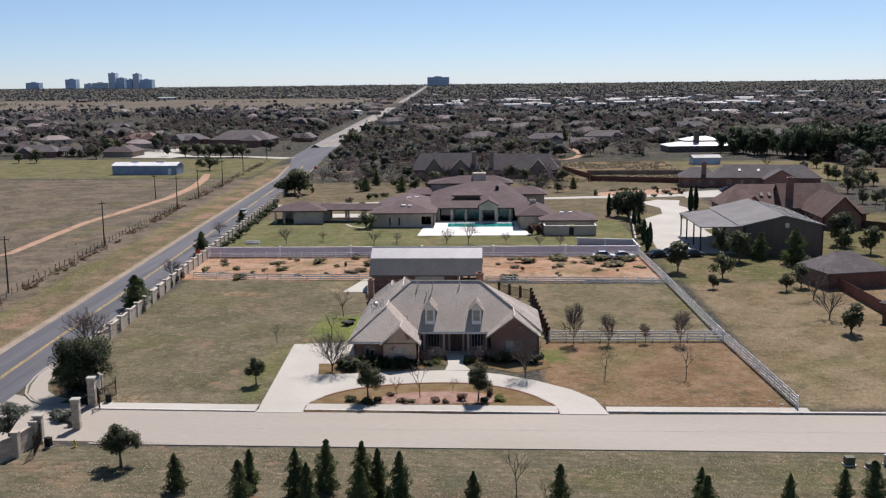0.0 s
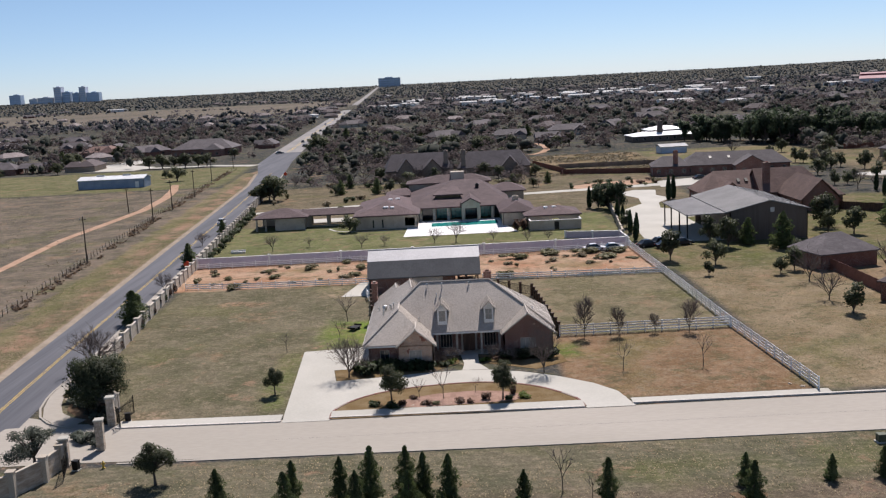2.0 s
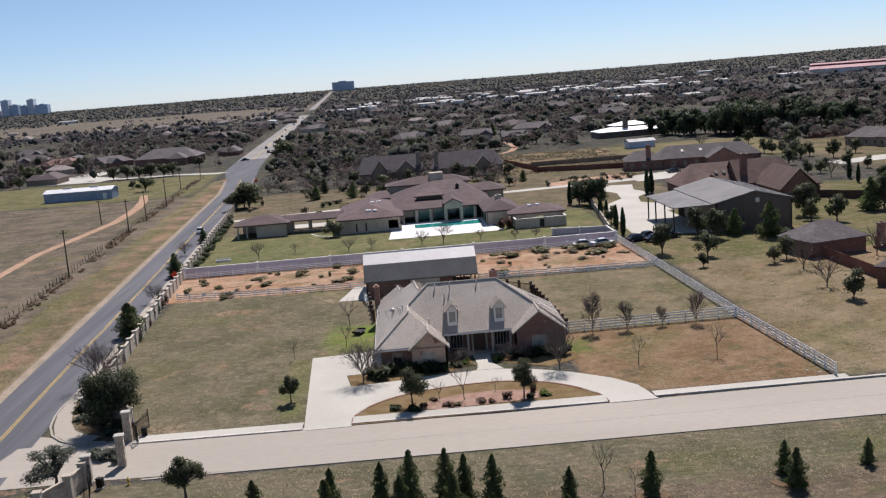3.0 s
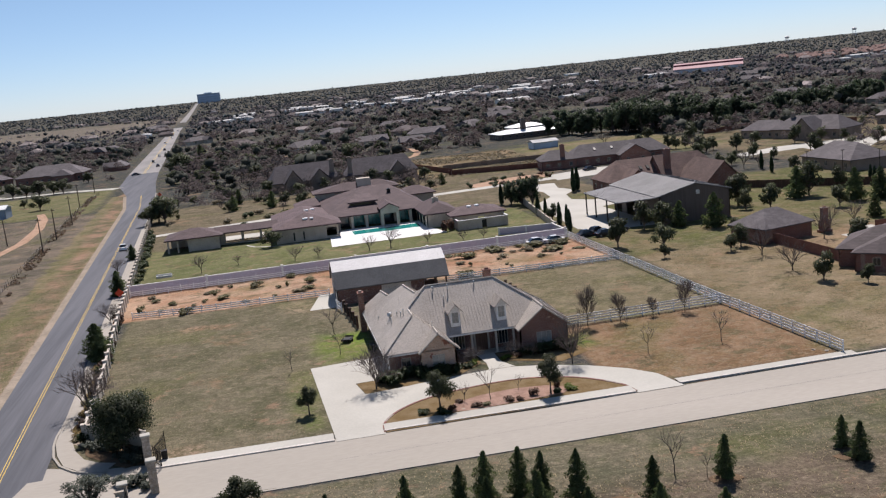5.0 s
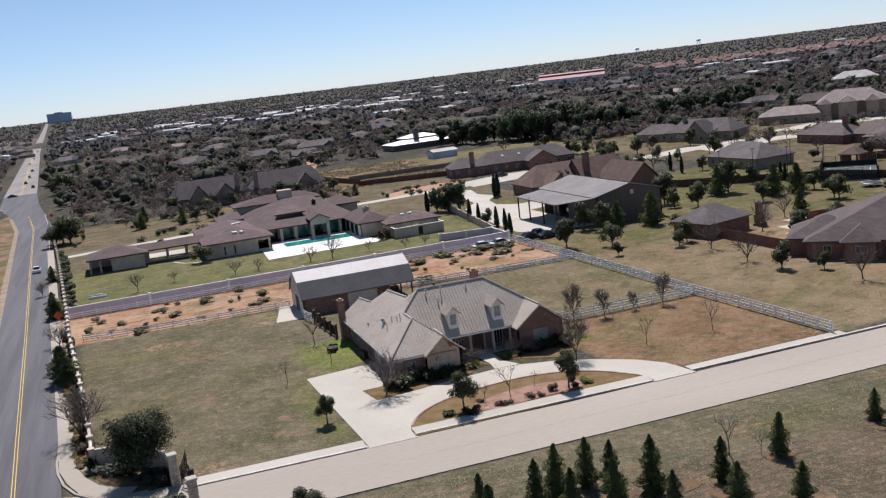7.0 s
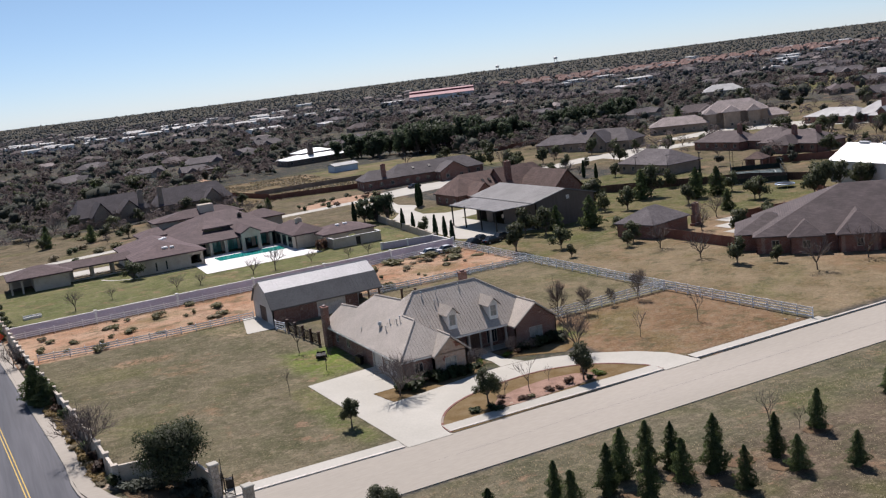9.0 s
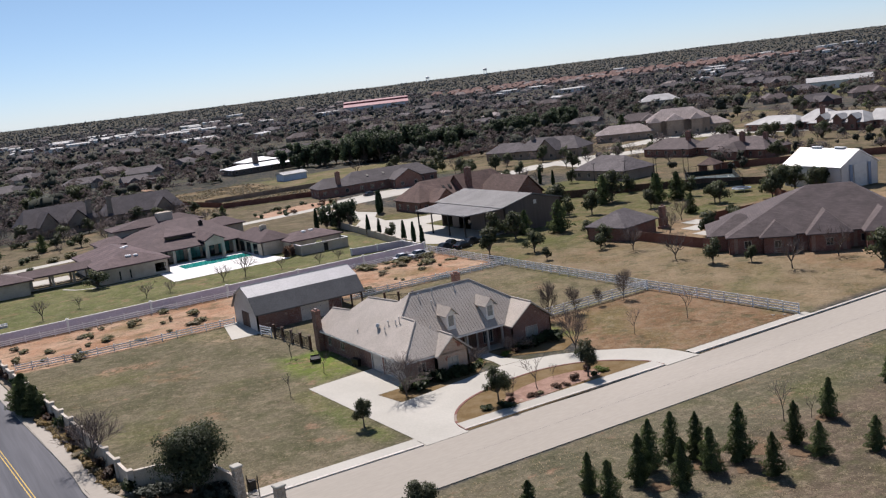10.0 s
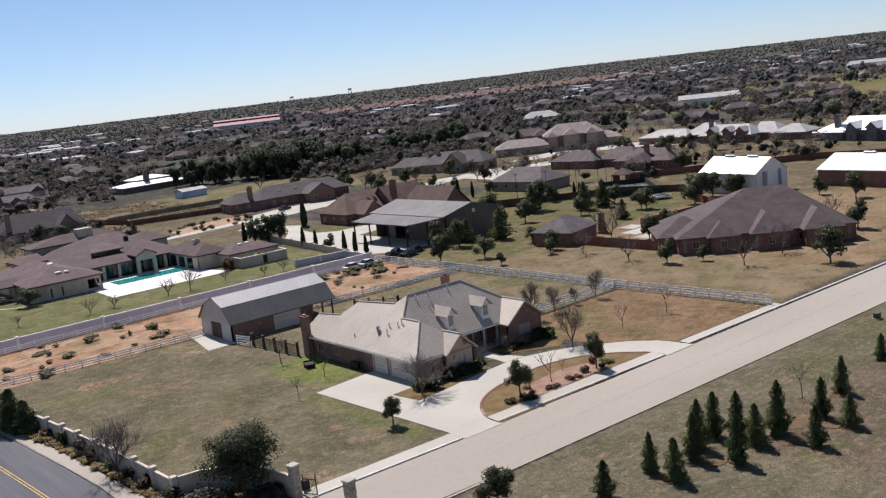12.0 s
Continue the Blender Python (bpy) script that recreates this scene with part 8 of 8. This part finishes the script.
# bare reddish soil under some of the pines
for i, (x, y) in enumerate([(-8.6, -49.6), (-2.6, -49.2), (-0.6, -52.4), (5.2, -53.2), (13.4, -49.6), (-13.8, -48.4), (3.2, -50.4), (25.4, -49.6)]):
    ring = [(x + (1.5 + 0.7 * noise.noise(Vector((a * 1.7, i, 0)))) * math.cos(a * 0.5236), y + (1.0 + 0.6 * noise.noise(Vector((a * 1.3, i, 4)))) * math.sin(a * 0.5236)) for a in range(12)]
    patch("bare_soil", ring, M_BARESOIL, 0.004, "bare reddish soil under a pine", "bare soil")


def lamp_post(x, y, h):
    t = thing("lamp_post", at(x, y), "thin dark lamp post by a tennis court", "lamp post", "court lamp posts")
    bm = bmesh.new()
    tube(bm, (0, 0, 0), (0, 0, h), 0.09, 0.06, 6)
    part("pole", bm, M_IRON, t)
    part("lamp_head", boxes((-0.5, 0.5, -0.15, 0.15, h - 0.05, h + 0.12)), M_IRON, t)


for x, y in [(118, 96), (124, 90), (130, 84), (136, 104), (142, 98), (112, 102)]:
    lamp_post(x, y, 7.5)


def tennis_court(x, y, rz):
    t = thing("tennis_court", at(x, y, rz), "blue-green tennis court inside a tall dark mesh fence", "tennis court")
    part("court_surface", boxes((-13, 13, -6.5, 6.5, 0.0, 0.05)), M_COURT, t, "blue-green hard court")
    part("court_line", boxes((-11, 11, -5.05, -4.95, 0.05, 0.056), (-11, 11, 4.95, 5.05, 0.05, 0.056), (-11, -10.9, -4.9, 4.9, 0.05, 0.056), (10.9, 11, -4.9, 4.9, 0.05, 0.056)), M_TRIM, t)
    corners = [(-13, -6.5), (13, -6.5), (13, 6.5), (-13, 6.5), (-13, -6.5)]
    post = bmesh.new()
    tube(post, (0, 0, 0), (0, 0, 3.0), 0.06, 0.06, 6)
    post = mesh_of(post, "post")
    post.materials.append(M_IRON)
    for (ax, ay), (bx, by) in zip(corners, corners[1:]):
        k = round(math.hypot(bx - ax, by - ay) / 3.25)
        for i in range(k):
            part("post", post, None, t, "", pose(ax + (bx - ax) * i / k, ay + (by - ay) * i / k, 0))
        bm = bmesh.new()
        for z in (0.1, 1.5, 3.0):
            tube(bm, (ax, ay, z), (bx, by, z), 0.035, 0.035, 4)
        part("rail", bm, M_IRON, t)
        part("windscreen", boxes((min(ax, bx) + 0.02, max(ax, bx) + 0.04, min(ay, by) + 0.02, max(ay, by) + 0.04, 0.15, 1.5)), M_SCREEN, t, "dark green woven windscreen")


def trampoline(x, y):
    t = thing("trampoline", at(x, y), "round trampoline on a garden lawn", "trampoline")
    bm = bmesh.new()
    bmesh.ops.create_cone(bm, cap_ends=True, segments=20, radius1=2.1, radius2=2.1, depth=0.06)
    part("mat", bm, M_IRON, t, "black jumping mat", pose(0, 0, 0.85))
    bm = bmesh.new()
    for i in range(20):
        a0, a1 = 2 * math.pi * i / 20, 2 * math.pi * (i + 1) / 20
        tube(bm, (2.2 * math.cos(a0), 2.2 * math.sin(a0), 0.88), (2.2 * math.cos(a1), 2.2 * math.sin(a1), 0.88), 0.14, 0.14, 5)
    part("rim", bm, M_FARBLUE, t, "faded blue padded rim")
    for i in range(6):
        bm = bmesh.new()
        tube(bm, (2.1 * math.cos(i * 1.047), 2.1 * math.sin(i * 1.047), -0.1), (2.1 * math.cos(i * 1.047), 2.1 * math.sin(i * 1.047), 0.8), 0.04, 0.04, 5)
        part("leg", bm, M_GALV, t)


def gazebo(x, y):
    t = thing("gazebo", at(x, y, 20), "small brown-roofed brick garden pavilion", "gazebo")
    roof_part(t, hip_polys(-2.8, 2.8, -2.8, 2.8, 2.7, 4.6, "x", 2.7, 2.7), M_SHINGLE_RED)
    for u in (-2.2, 2.2):
        for v in (-2.2, 2.2):
            part("post", boxes((u - 0.25, u + 0.25, v - 0.25, v + 0.25, 0, 2.6)), M_BRICKRED, t)
    part("rear_wall", boxes((-1.9, 1.9, 2.1, 2.3, 0, 2.5)), M_BRICKRED, t)


tennis_court(133.5, 79.0, 48)
trampoline(122, 58.5)
gazebo(147, 92.5)
ribbon("garden_path", [(30.7, 332, 3), (34.5, 318, 3), (41, 312, 3.2), (46.5, 322, 3.4), (50.5, 340, 3.4), (51.5, 360, 3.2), (49, 384, 3)], 3, M_DIRT, 0.05, "pale earth track curving through a pasture", "dirt track")
for i in range(26):
    shrub(RAND.uniform(40, 70), RAND.uniform(168, 190), RAND.uniform(0.5, 1.6), RAND.uniform(0.8, 2.2), RAND.choice([M_RUST, M_SAGE, M_SHRUB]), "garden shrub in a reddish gravel yard", group="shrubs in the gravel yard")


# ---- houses farther off ----
def far_templates():
    made = []
    specs = [
        ("brown-roofed brick house among trees", M_BRICKTAN, M_SHINGLE_BROWN, [(0, 18, 0, 11, 2.9, 6.0, "x", 5, 5), (10, 17, -5, 4, 2.9, 5.4, "y", 3, 3)]),
        ("grey-roofed brick house among trees", M_BRICKRED, M_SHINGLE_GREY, [(0, 20, 0, 12, 3.0, 6.4, "x", 0, 5), (2, 9, -5, 5, 3.0, 5.6, "y", 0, 3)]),
        ("pale-roofed house among trees", M_STUCCO, M_SHINGLE_TAN, [(0, 17, 0, 11, 3.0, 5.8, "x", 4, 4)]),
        ("red-roofed brick house among trees", M_BRICKRED, M_SHINGLE_TERRA, [(0, 18, 0, 11, 3.0, 6.2, "x", 5, 5), (8, 15, -4, 4, 3.0, 5.6, "y", 0, 3)]),
        ("long white-roofed building among trees", M_WHITEWALL, M_PALEROOF, [(0, 34, 0, 15, 4.0, 5.2, "x", 0, 0)]),
        ("grey-roofed stucco house among trees", M_STUCCO, M_SHINGLE_GREY, [(0, 22, 0, 11, 3.0, 6.2, "x", 5, 0), (14, 21, -5, 4, 3.0, 5.6, "y", 0, 3)]),
    ]
    for i, (label, wm, rm, wings) in enumerate(specs):
        t = thing("house", pose(-260 - 46 * i, 540 + 14 * i, 0.5, 0, 0, -8), label, "house", "houses among trees")
        polys = [q for x0, x1, y0, y1, ze, zr, axis, h0, h1 in wings for q in hip_polys(x0 - 0.5, x1 + 0.5, y0 - 0.5, y1 + 0.5, ze, zr, axis, h0 or 0.4, h1 or 0.4)]
        roof_part(t, polys, rm)
        part("wall", boxes(*[(w[0] + 0.01 * k, w[1] - 0.01 * k, w[2], w[3], -0.5, w[4] - 0.05 - 0.01 * k) for k, w in enumerate(wings)]), wm, t)
        for u in (0.25, 0.7):
            x = wings[0][1] * u
            part("window", boxes((x - 0.9, x + 0.9, wings[0][2] - 0.05, wings[0][2] + 0.02, 0.9, 2.2)), M_GLASS, t)
        made.append(t)
    return made


FAR_HOUSES = far_templates()


def rise(x, y):
    """Ground height with the far lift that fits the horizon to the view."""
    return gz(y) + far_lift(x, y)


def road_x(y):
    return np.interp(y, [0, 130, 240, 340, 410, 1080, 4300], [-53.5, -61, -67.5, -80, -84.5, -121, -271])


def kept_clear(x, y):
    """True where no woods grow."""
    if abs(x - road_x(y)) < 13:
        return True
    if x < 150 and y < 236 or x < -66 and y < 335 or -150 < x < -95 and y < 440:
        return True
    if 28 < x < 150 and 200 < y < 318 or 80 < x < 150 and 318 < y < 392 or 150 <= x < 330 and y < 250 - (x - 150) * 0.2:
        return True
    if 330 <= x < 640 and y < 60 + (x - 330) * 0.9 and y > 0.25 * x - 10:
        return noise.noise(Vector((x * 0.012, y * 0.012, 2))) < 0.34
    if x < road_x(y) - 60 and 1150 < y < 1900:
        return noise.noise(Vector((x * 0.004, y * 0.01, 5))) < 0.36
    return noise.noise(Vector((x * 0.0075, y * 0.0075, 0))) < -0.34


def scatter(seed, count, r0, r1, power, a0=-31, a1=66):
    rng = np.random.default_rng(seed)
    out = []
    while len(out) < count:
        a = radians(rng.uniform(a0, a1))
        r = r0 + (r1 - r0) * rng.random() ** power
        x, y = -20 + r * math.sin(a), -105 + r * math.cos(a)
        if not kept_clear(x, y):
            out.append((x, y))
    return out


TAKEN = []
rng_far = random.Random(11)


def distant_houses(template, places, label):
    """Houses too far off to pick apart, in one mesh."""
    verts, faces, slots, mats = [], [], [], []
    for ob in template.children:
        if ob.name.startswith("window"):
            continue
        mats.append(ob.data.materials[0])
        co = [v.co.copy() for v in ob.data.vertices]
        poly = [tuple(p.vertices) for p in ob.data.polygons]
        for m in places:
            base = len(verts)
            verts += [tuple(m @ c) for c in co]
            faces += [tuple(i + base for i in p) for p in poly]
            slots += [len(mats) - 1] * len(poly)
    me = bpy.data.meshes.new("distant_houses")
    me.from_pydata(verts, [], faces)
    for mt in mats:
        me.materials.append(mt)
    me.polygons.foreach_set("material_index", slots)
    solo("distant_houses", me, None, Matrix(), label, "houses", kind="stuff")


FAR_PLACES = collections.defaultdict(list)
for x, y in scatter(5, 430, 470, 2300, 1.0):
    if any(abs(x - u) < 24 and abs(y - v) < 22 for u, v in TAKEN):
        continue
    TAKEN.append((x, y))
    k = rng_far.choice([0, 0, 1, 1, 2, 2, 4, 5, 5]) if y > 600 else rng_far.choice([0, 1, 1, 5, 0, 2])
    z = rng_far.uniform(0.8, 1.1)
    m = pose(x, y, rise(x, y), 0, 0, rng_far.choice([-40, 0, 5, -90, 50, -8])) @ Matrix.Diagonal((z, z, z, 1))
    if math.hypot(x, y + 100) < 950:
        copy_thing(FAR_HOUSES[k], m)
    else:
        FAR_PLACES[k].append(m)
# rows of red-roofed houses on the eastern skyline
for i in range(130):
    u, v = (i % 26) / 25, i // 26
    x = 800 + 620 * u + v * 26 + rng_far.uniform(-9, 9)
    y = 1275 - 205 * u + v * 62 + rng_far.uniform(-16, 16)
    TAKEN.append((x, y))
    FAR_PLACES[3 if i % 7 else 2].append(pose(x, y, rise(x, y), 0, 0, rng_far.uniform(-60, 0)) @ Matrix.Diagonal((1.05, 1.05, 1.25, 1)))
# low pale shops on both sides of the avenue, and along a road far to the east
for i in range(70):
    if i < 44:
        x, y = rng_far.uniform(-60, 440), rng_far.uniform(1120, 1600)
    else:
        x, y = rng_far.uniform(1350, 2300), rng_far.uniform(900, 1350)
    z = rng_far.uniform(0.35, 0.8)
    TAKEN.append((x + 4, y))
    FAR_PLACES[4].append(pose(x, y, rise(x, y), 0, 0, rng_far.choice([0, -6, 4, 90])) @ Matrix.Diagonal((z * 1.2, z, 1.1, 1)))
for k, lab in enumerate(("brown-roofed brick houses", "grey-roofed brick houses", "tan-roofed houses", "rows of red-roofed houses", "low pale-roofed shops", "grey-roofed stucco houses")):
    distant_houses(FAR_HOUSES[k], FAR_PLACES[k], lab + " among distant trees")


def free_of_houses(x, y):
    return all(abs(x - u - 8) > 17 or not -24 < y - v < 15 for u, v in TAKEN)


# trees in the middle distance, each its own
for i, (x, y) in enumerate(scatter(6, 300, 345, 600, 0.85)):
    if not free_of_houses(x, y):
        continue
    roll = rng_far.random()
    if roll < 0.48:
        plant("evergreen_tree", MIDOAKS[i % 4], x, y, rng_far.uniform(0.8, 1.35), "dark evergreen among suburban houses", group="trees among the houses")
    elif roll < 0.56:
        plant("pine_tree", MIDPINES[i % 3], x, y, rng_far.uniform(0.7, 1.2), "dark pine among suburban houses", group="trees among the houses", wide=1.3)
    else:
        plant("bare_tree", MIDBARES[i % 3], x, y, rng_far.uniform(0.75, 1.25), "leafless tree among suburban houses", group="trees among the houses")

def lifted(spots):
    return [(x, y, rise(x, y)) for x, y in spots if free_of_houses(x, y)]


leafy_woods("evergreen_woods", 1, lifted(scatter(8, 2100, 360, 900, 0.9)), M_WOOD_GREEN, "dark evergreen trees filling the suburbs", 3.6, 8.5, 5, 40)
twiggy_woods("bare_woods", 2, lifted(scatter(9, 3600, 340, 900, 0.9)), M_WOOD_BARE, "grey-brown leafless trees filling the suburbs", 4.0, 8.0, 46, 0.28)
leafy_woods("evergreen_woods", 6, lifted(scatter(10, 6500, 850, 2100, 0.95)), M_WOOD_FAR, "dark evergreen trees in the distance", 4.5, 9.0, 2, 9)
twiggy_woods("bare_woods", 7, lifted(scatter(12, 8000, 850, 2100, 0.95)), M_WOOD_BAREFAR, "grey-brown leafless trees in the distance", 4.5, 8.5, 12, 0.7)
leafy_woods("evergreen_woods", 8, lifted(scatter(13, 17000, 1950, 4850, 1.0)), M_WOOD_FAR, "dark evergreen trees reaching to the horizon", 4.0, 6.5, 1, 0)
twiggy_woods("bare_thicket", 3, lifted([(rng_far.uniform(-52, 30), rng_far.uniform(205, 226)) for _ in range(60)] + [(rng_far.uniform(-30, 34), rng_far.uniform(244, 300)) for _ in range(200)]), M_WOOD_BARE, "grey leafless thicket between gardens", 2.5, 5.0, 70, 0.16)
leafy_woods("evergreen_thicket", 4, lifted([(rng_far.uniform(-54, 34), rng_far.uniform(240, 300)) for _ in range(80)] + [(rng_far.uniform(86, 140), rng_far.uniform(394, 430)) for _ in range(40)]), M_WOOD_GREEN, "dark evergreen thicket between gardens", 2.5, 5.0, 7, 130, body=0.72)
leafy_woods("hedge_trees", 5, lifted([(rng_far.uniform(180, 330), rng_far.uniform(60, 250)) for _ in range(70)] + [(rng_far.uniform(140, 210), rng_far.uniform(60, 120)) for _ in range(20)]), M_WOOD_GREEN, "garden trees among large houses", 2.5, 5.5, 7, 150, body=0.72)
twiggy_woods("bare_thicket", 14, lifted([(rng_far.uniform(150, 330), rng_far.uniform(60, 250)) for _ in range(110)]), M_WOOD_BARE, "leafless garden trees among large houses", 3.5, 6.5, 70, 0.13)


# ---- weeds and tufts ----
def tufts(name, seed, count, x0, x1, y0, y1, material, label, size=0.22, clear=None):
    rng = np.random.default_rng(seed)
    x, y = rng.uniform(x0, x1, count), rng.uniform(y0, y1, count)
    keep = np.array([noise.noise(Vector((a * 0.08, b * 0.08, seed))) > -0.15 and (clear is None or clear(a, b)) for a, b in zip(x, y)])
    x, y = x[keep], y[keep]
    k = 3
    n = len(x) * k
    s = np.repeat(size * rng.uniform(0.5, 1.5, len(x)), k)
    base = np.stack([np.repeat(x, k), np.repeat(y, k), np.repeat([gz(b) for b in y], k)], 1)
    p = base + np.stack([rng.normal(size=n) * s * 0.5, rng.normal(size=n) * s * 0.5, s * 0.45], 1)
    me = quads_mesh(name, p, unit(rng.normal(size=(n, 3)) * 0.35 + np.array((0, 0, 1))), s, 0.8, rng)
    me.materials.append(material)
    solo(name, me, None, Matrix(), label, "weeds", kind="stuff")


tufts("field_weeds", 22, 5000, -210, -72, 10, 250, M_DRY, "dry weeds across the western field", 0.12, lambda a, b: a < -72 - 0.06 * b)
tufts("fence_weeds", 26, 9000, -95, -68, -20, 300, M_VERGE, "brown weeds grown up along the wire fence", 0.34, lambda a, b: abs(a + 72.2 + 0.072 * (b - 10)) < 1.3)
tufts("field_weeds", 24, 5000, 30, 82, 212, 300, M_DRY, "dry pasture weeds", 0.3)


def grass(name, seed, count, x0, x1, y0, y1, material, label, clear=None):
    """Short upright blades in loose tussocks."""
    rng = np.random.default_rng(seed)
    x, y = rng.uniform(x0, x1, count), rng.uniform(y0, y1, count)
    keep = np.array([noise.noise(Vector((a * 0.12, b * 0.12, seed))) > -0.12 and (clear is None or clear(a, b)) for a, b in zip(x, y)])
    x, y = x[keep], y[keep]
    n = len(x)
    s = rng.uniform(0.04, 0.11, n)
    p = np.stack([x, y, np.array([gz(b) for b in y]) + s * 0.3], 1)
    a = rng.uniform(0, math.pi, n)
    nrm = np.stack([np.sin(a) * 0.5, -np.abs(np.cos(a)) * 0.8 - 0.2, 0.5 + 0 * a], 1)
    me = quads_mesh(name, p, unit(nrm), s, 0.7, rng, unit(rng.normal(size=(n, 3)) * 0.15 + np.array((0, 0, 1))))
    me.materials.append(material)
    solo(name, me, None, Matrix(), label, "grass", kind="stuff")


def on_house_lot(a, b):
    return not (-20 < a < 21.5 and b < 20) and not (-18 < a < 8 and 33 < b)


for i, (mat, lab) in enumerate(((M_STRAW, "pale dormant blades"), (M_GRASS, "short olive blades"))):
    if i == 0:
        grass("yard_grass", 31, 14000, -44.5, 38, -22.8, 41, mat, lab + " in the mown yards", on_house_lot)
        grass("field_grass", 33, 14000, -38, 60, -66, -36.8, mat, lab + " in the front field")
    grass("lot_grass", 35 + i, 6000, 41.5, 64, -23, 44, mat, lab + " on the eastern lot")
    grass("verge_grass", 37 + i, 9000, -72, -58.6, 0, 110, mat, lab + " on the road verge", lambda a, b: -71 - 0.056 * b < a < -59.5 - 0.056 * b)


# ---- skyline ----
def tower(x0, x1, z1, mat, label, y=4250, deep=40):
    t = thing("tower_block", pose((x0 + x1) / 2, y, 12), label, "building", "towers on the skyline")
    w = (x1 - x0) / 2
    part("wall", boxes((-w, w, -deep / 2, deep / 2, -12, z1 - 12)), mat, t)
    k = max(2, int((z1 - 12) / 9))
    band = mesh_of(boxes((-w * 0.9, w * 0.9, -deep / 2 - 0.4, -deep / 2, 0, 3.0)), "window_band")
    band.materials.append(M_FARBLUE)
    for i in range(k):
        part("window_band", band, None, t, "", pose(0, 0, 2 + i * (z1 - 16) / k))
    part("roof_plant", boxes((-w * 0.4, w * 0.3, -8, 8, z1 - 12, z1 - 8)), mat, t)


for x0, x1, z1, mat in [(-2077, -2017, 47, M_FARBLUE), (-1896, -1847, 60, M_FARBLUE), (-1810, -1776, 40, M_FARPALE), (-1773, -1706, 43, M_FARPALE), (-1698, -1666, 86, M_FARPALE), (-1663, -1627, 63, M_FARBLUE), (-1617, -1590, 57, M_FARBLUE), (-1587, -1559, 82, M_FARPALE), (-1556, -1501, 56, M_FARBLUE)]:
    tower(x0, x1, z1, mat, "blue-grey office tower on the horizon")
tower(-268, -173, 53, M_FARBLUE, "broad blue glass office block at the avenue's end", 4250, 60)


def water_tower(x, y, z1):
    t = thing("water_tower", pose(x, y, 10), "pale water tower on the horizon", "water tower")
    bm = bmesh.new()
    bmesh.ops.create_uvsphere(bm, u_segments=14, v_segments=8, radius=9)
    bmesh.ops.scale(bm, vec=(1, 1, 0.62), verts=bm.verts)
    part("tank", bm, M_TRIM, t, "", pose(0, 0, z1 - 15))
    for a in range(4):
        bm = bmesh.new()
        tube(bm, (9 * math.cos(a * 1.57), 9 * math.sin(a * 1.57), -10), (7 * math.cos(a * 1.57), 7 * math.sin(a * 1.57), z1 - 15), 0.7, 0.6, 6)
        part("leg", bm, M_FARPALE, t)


water_tower(2329, 3462, 53)
water_tower(2117, 3597, 46)


def red_hall():
    t = thing("hall", pose(577, 1235, 0.5, 0, 0, -27.6), "long hall with a faded red metal roof in two tiers", "hall")
    for y0, z0, y1, z1, mat in ((-1, 7.0, 13, 11.0, M_REDROOF), (13.5, 13.2, 20, 15.0, M_REDROOF)):
        roof_part(t, [[(0, y0, z0), (98, y0, z0), (98, y1, z1), (0, y1, z1)], [(98, 40 - y0, z0), (0, 40 - y0, z0), (0, 40 - y1, z1), (98, 40 - y1, z1)]], mat, 0, "roof", 0.4, "faded pink-red ribbed metal slope")
    for y in (14.2, 25.8):
        part("clerestory_wall", boxes((0.6, 97.4, y - 0.2, y + 0.2, 10.8, 13.2)), M_REDDARK, t, "dark red clerestory band between the tiers")
    for p0, p1 in (((1, 1), (97, 1)), ((97, 1), (97, 39)), ((97, 39), (1, 39)), ((1, 39), (1, 1))):
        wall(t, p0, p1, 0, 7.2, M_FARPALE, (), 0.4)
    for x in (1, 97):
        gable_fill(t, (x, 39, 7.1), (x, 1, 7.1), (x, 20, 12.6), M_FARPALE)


red_hall()
metal_barn("hall", "broad pale-roofed hall beside a green field", at(470, 316, -50), 40, 24, 5, 7.5, M_WHITEWALL, M_PALEROOF)
metal_barn("hall", "broad pale-roofed hall far beyond the fields", at(880, 412, -50), 60, 30, 6, 9, M_WHITEWALL, M_PALEROOF)
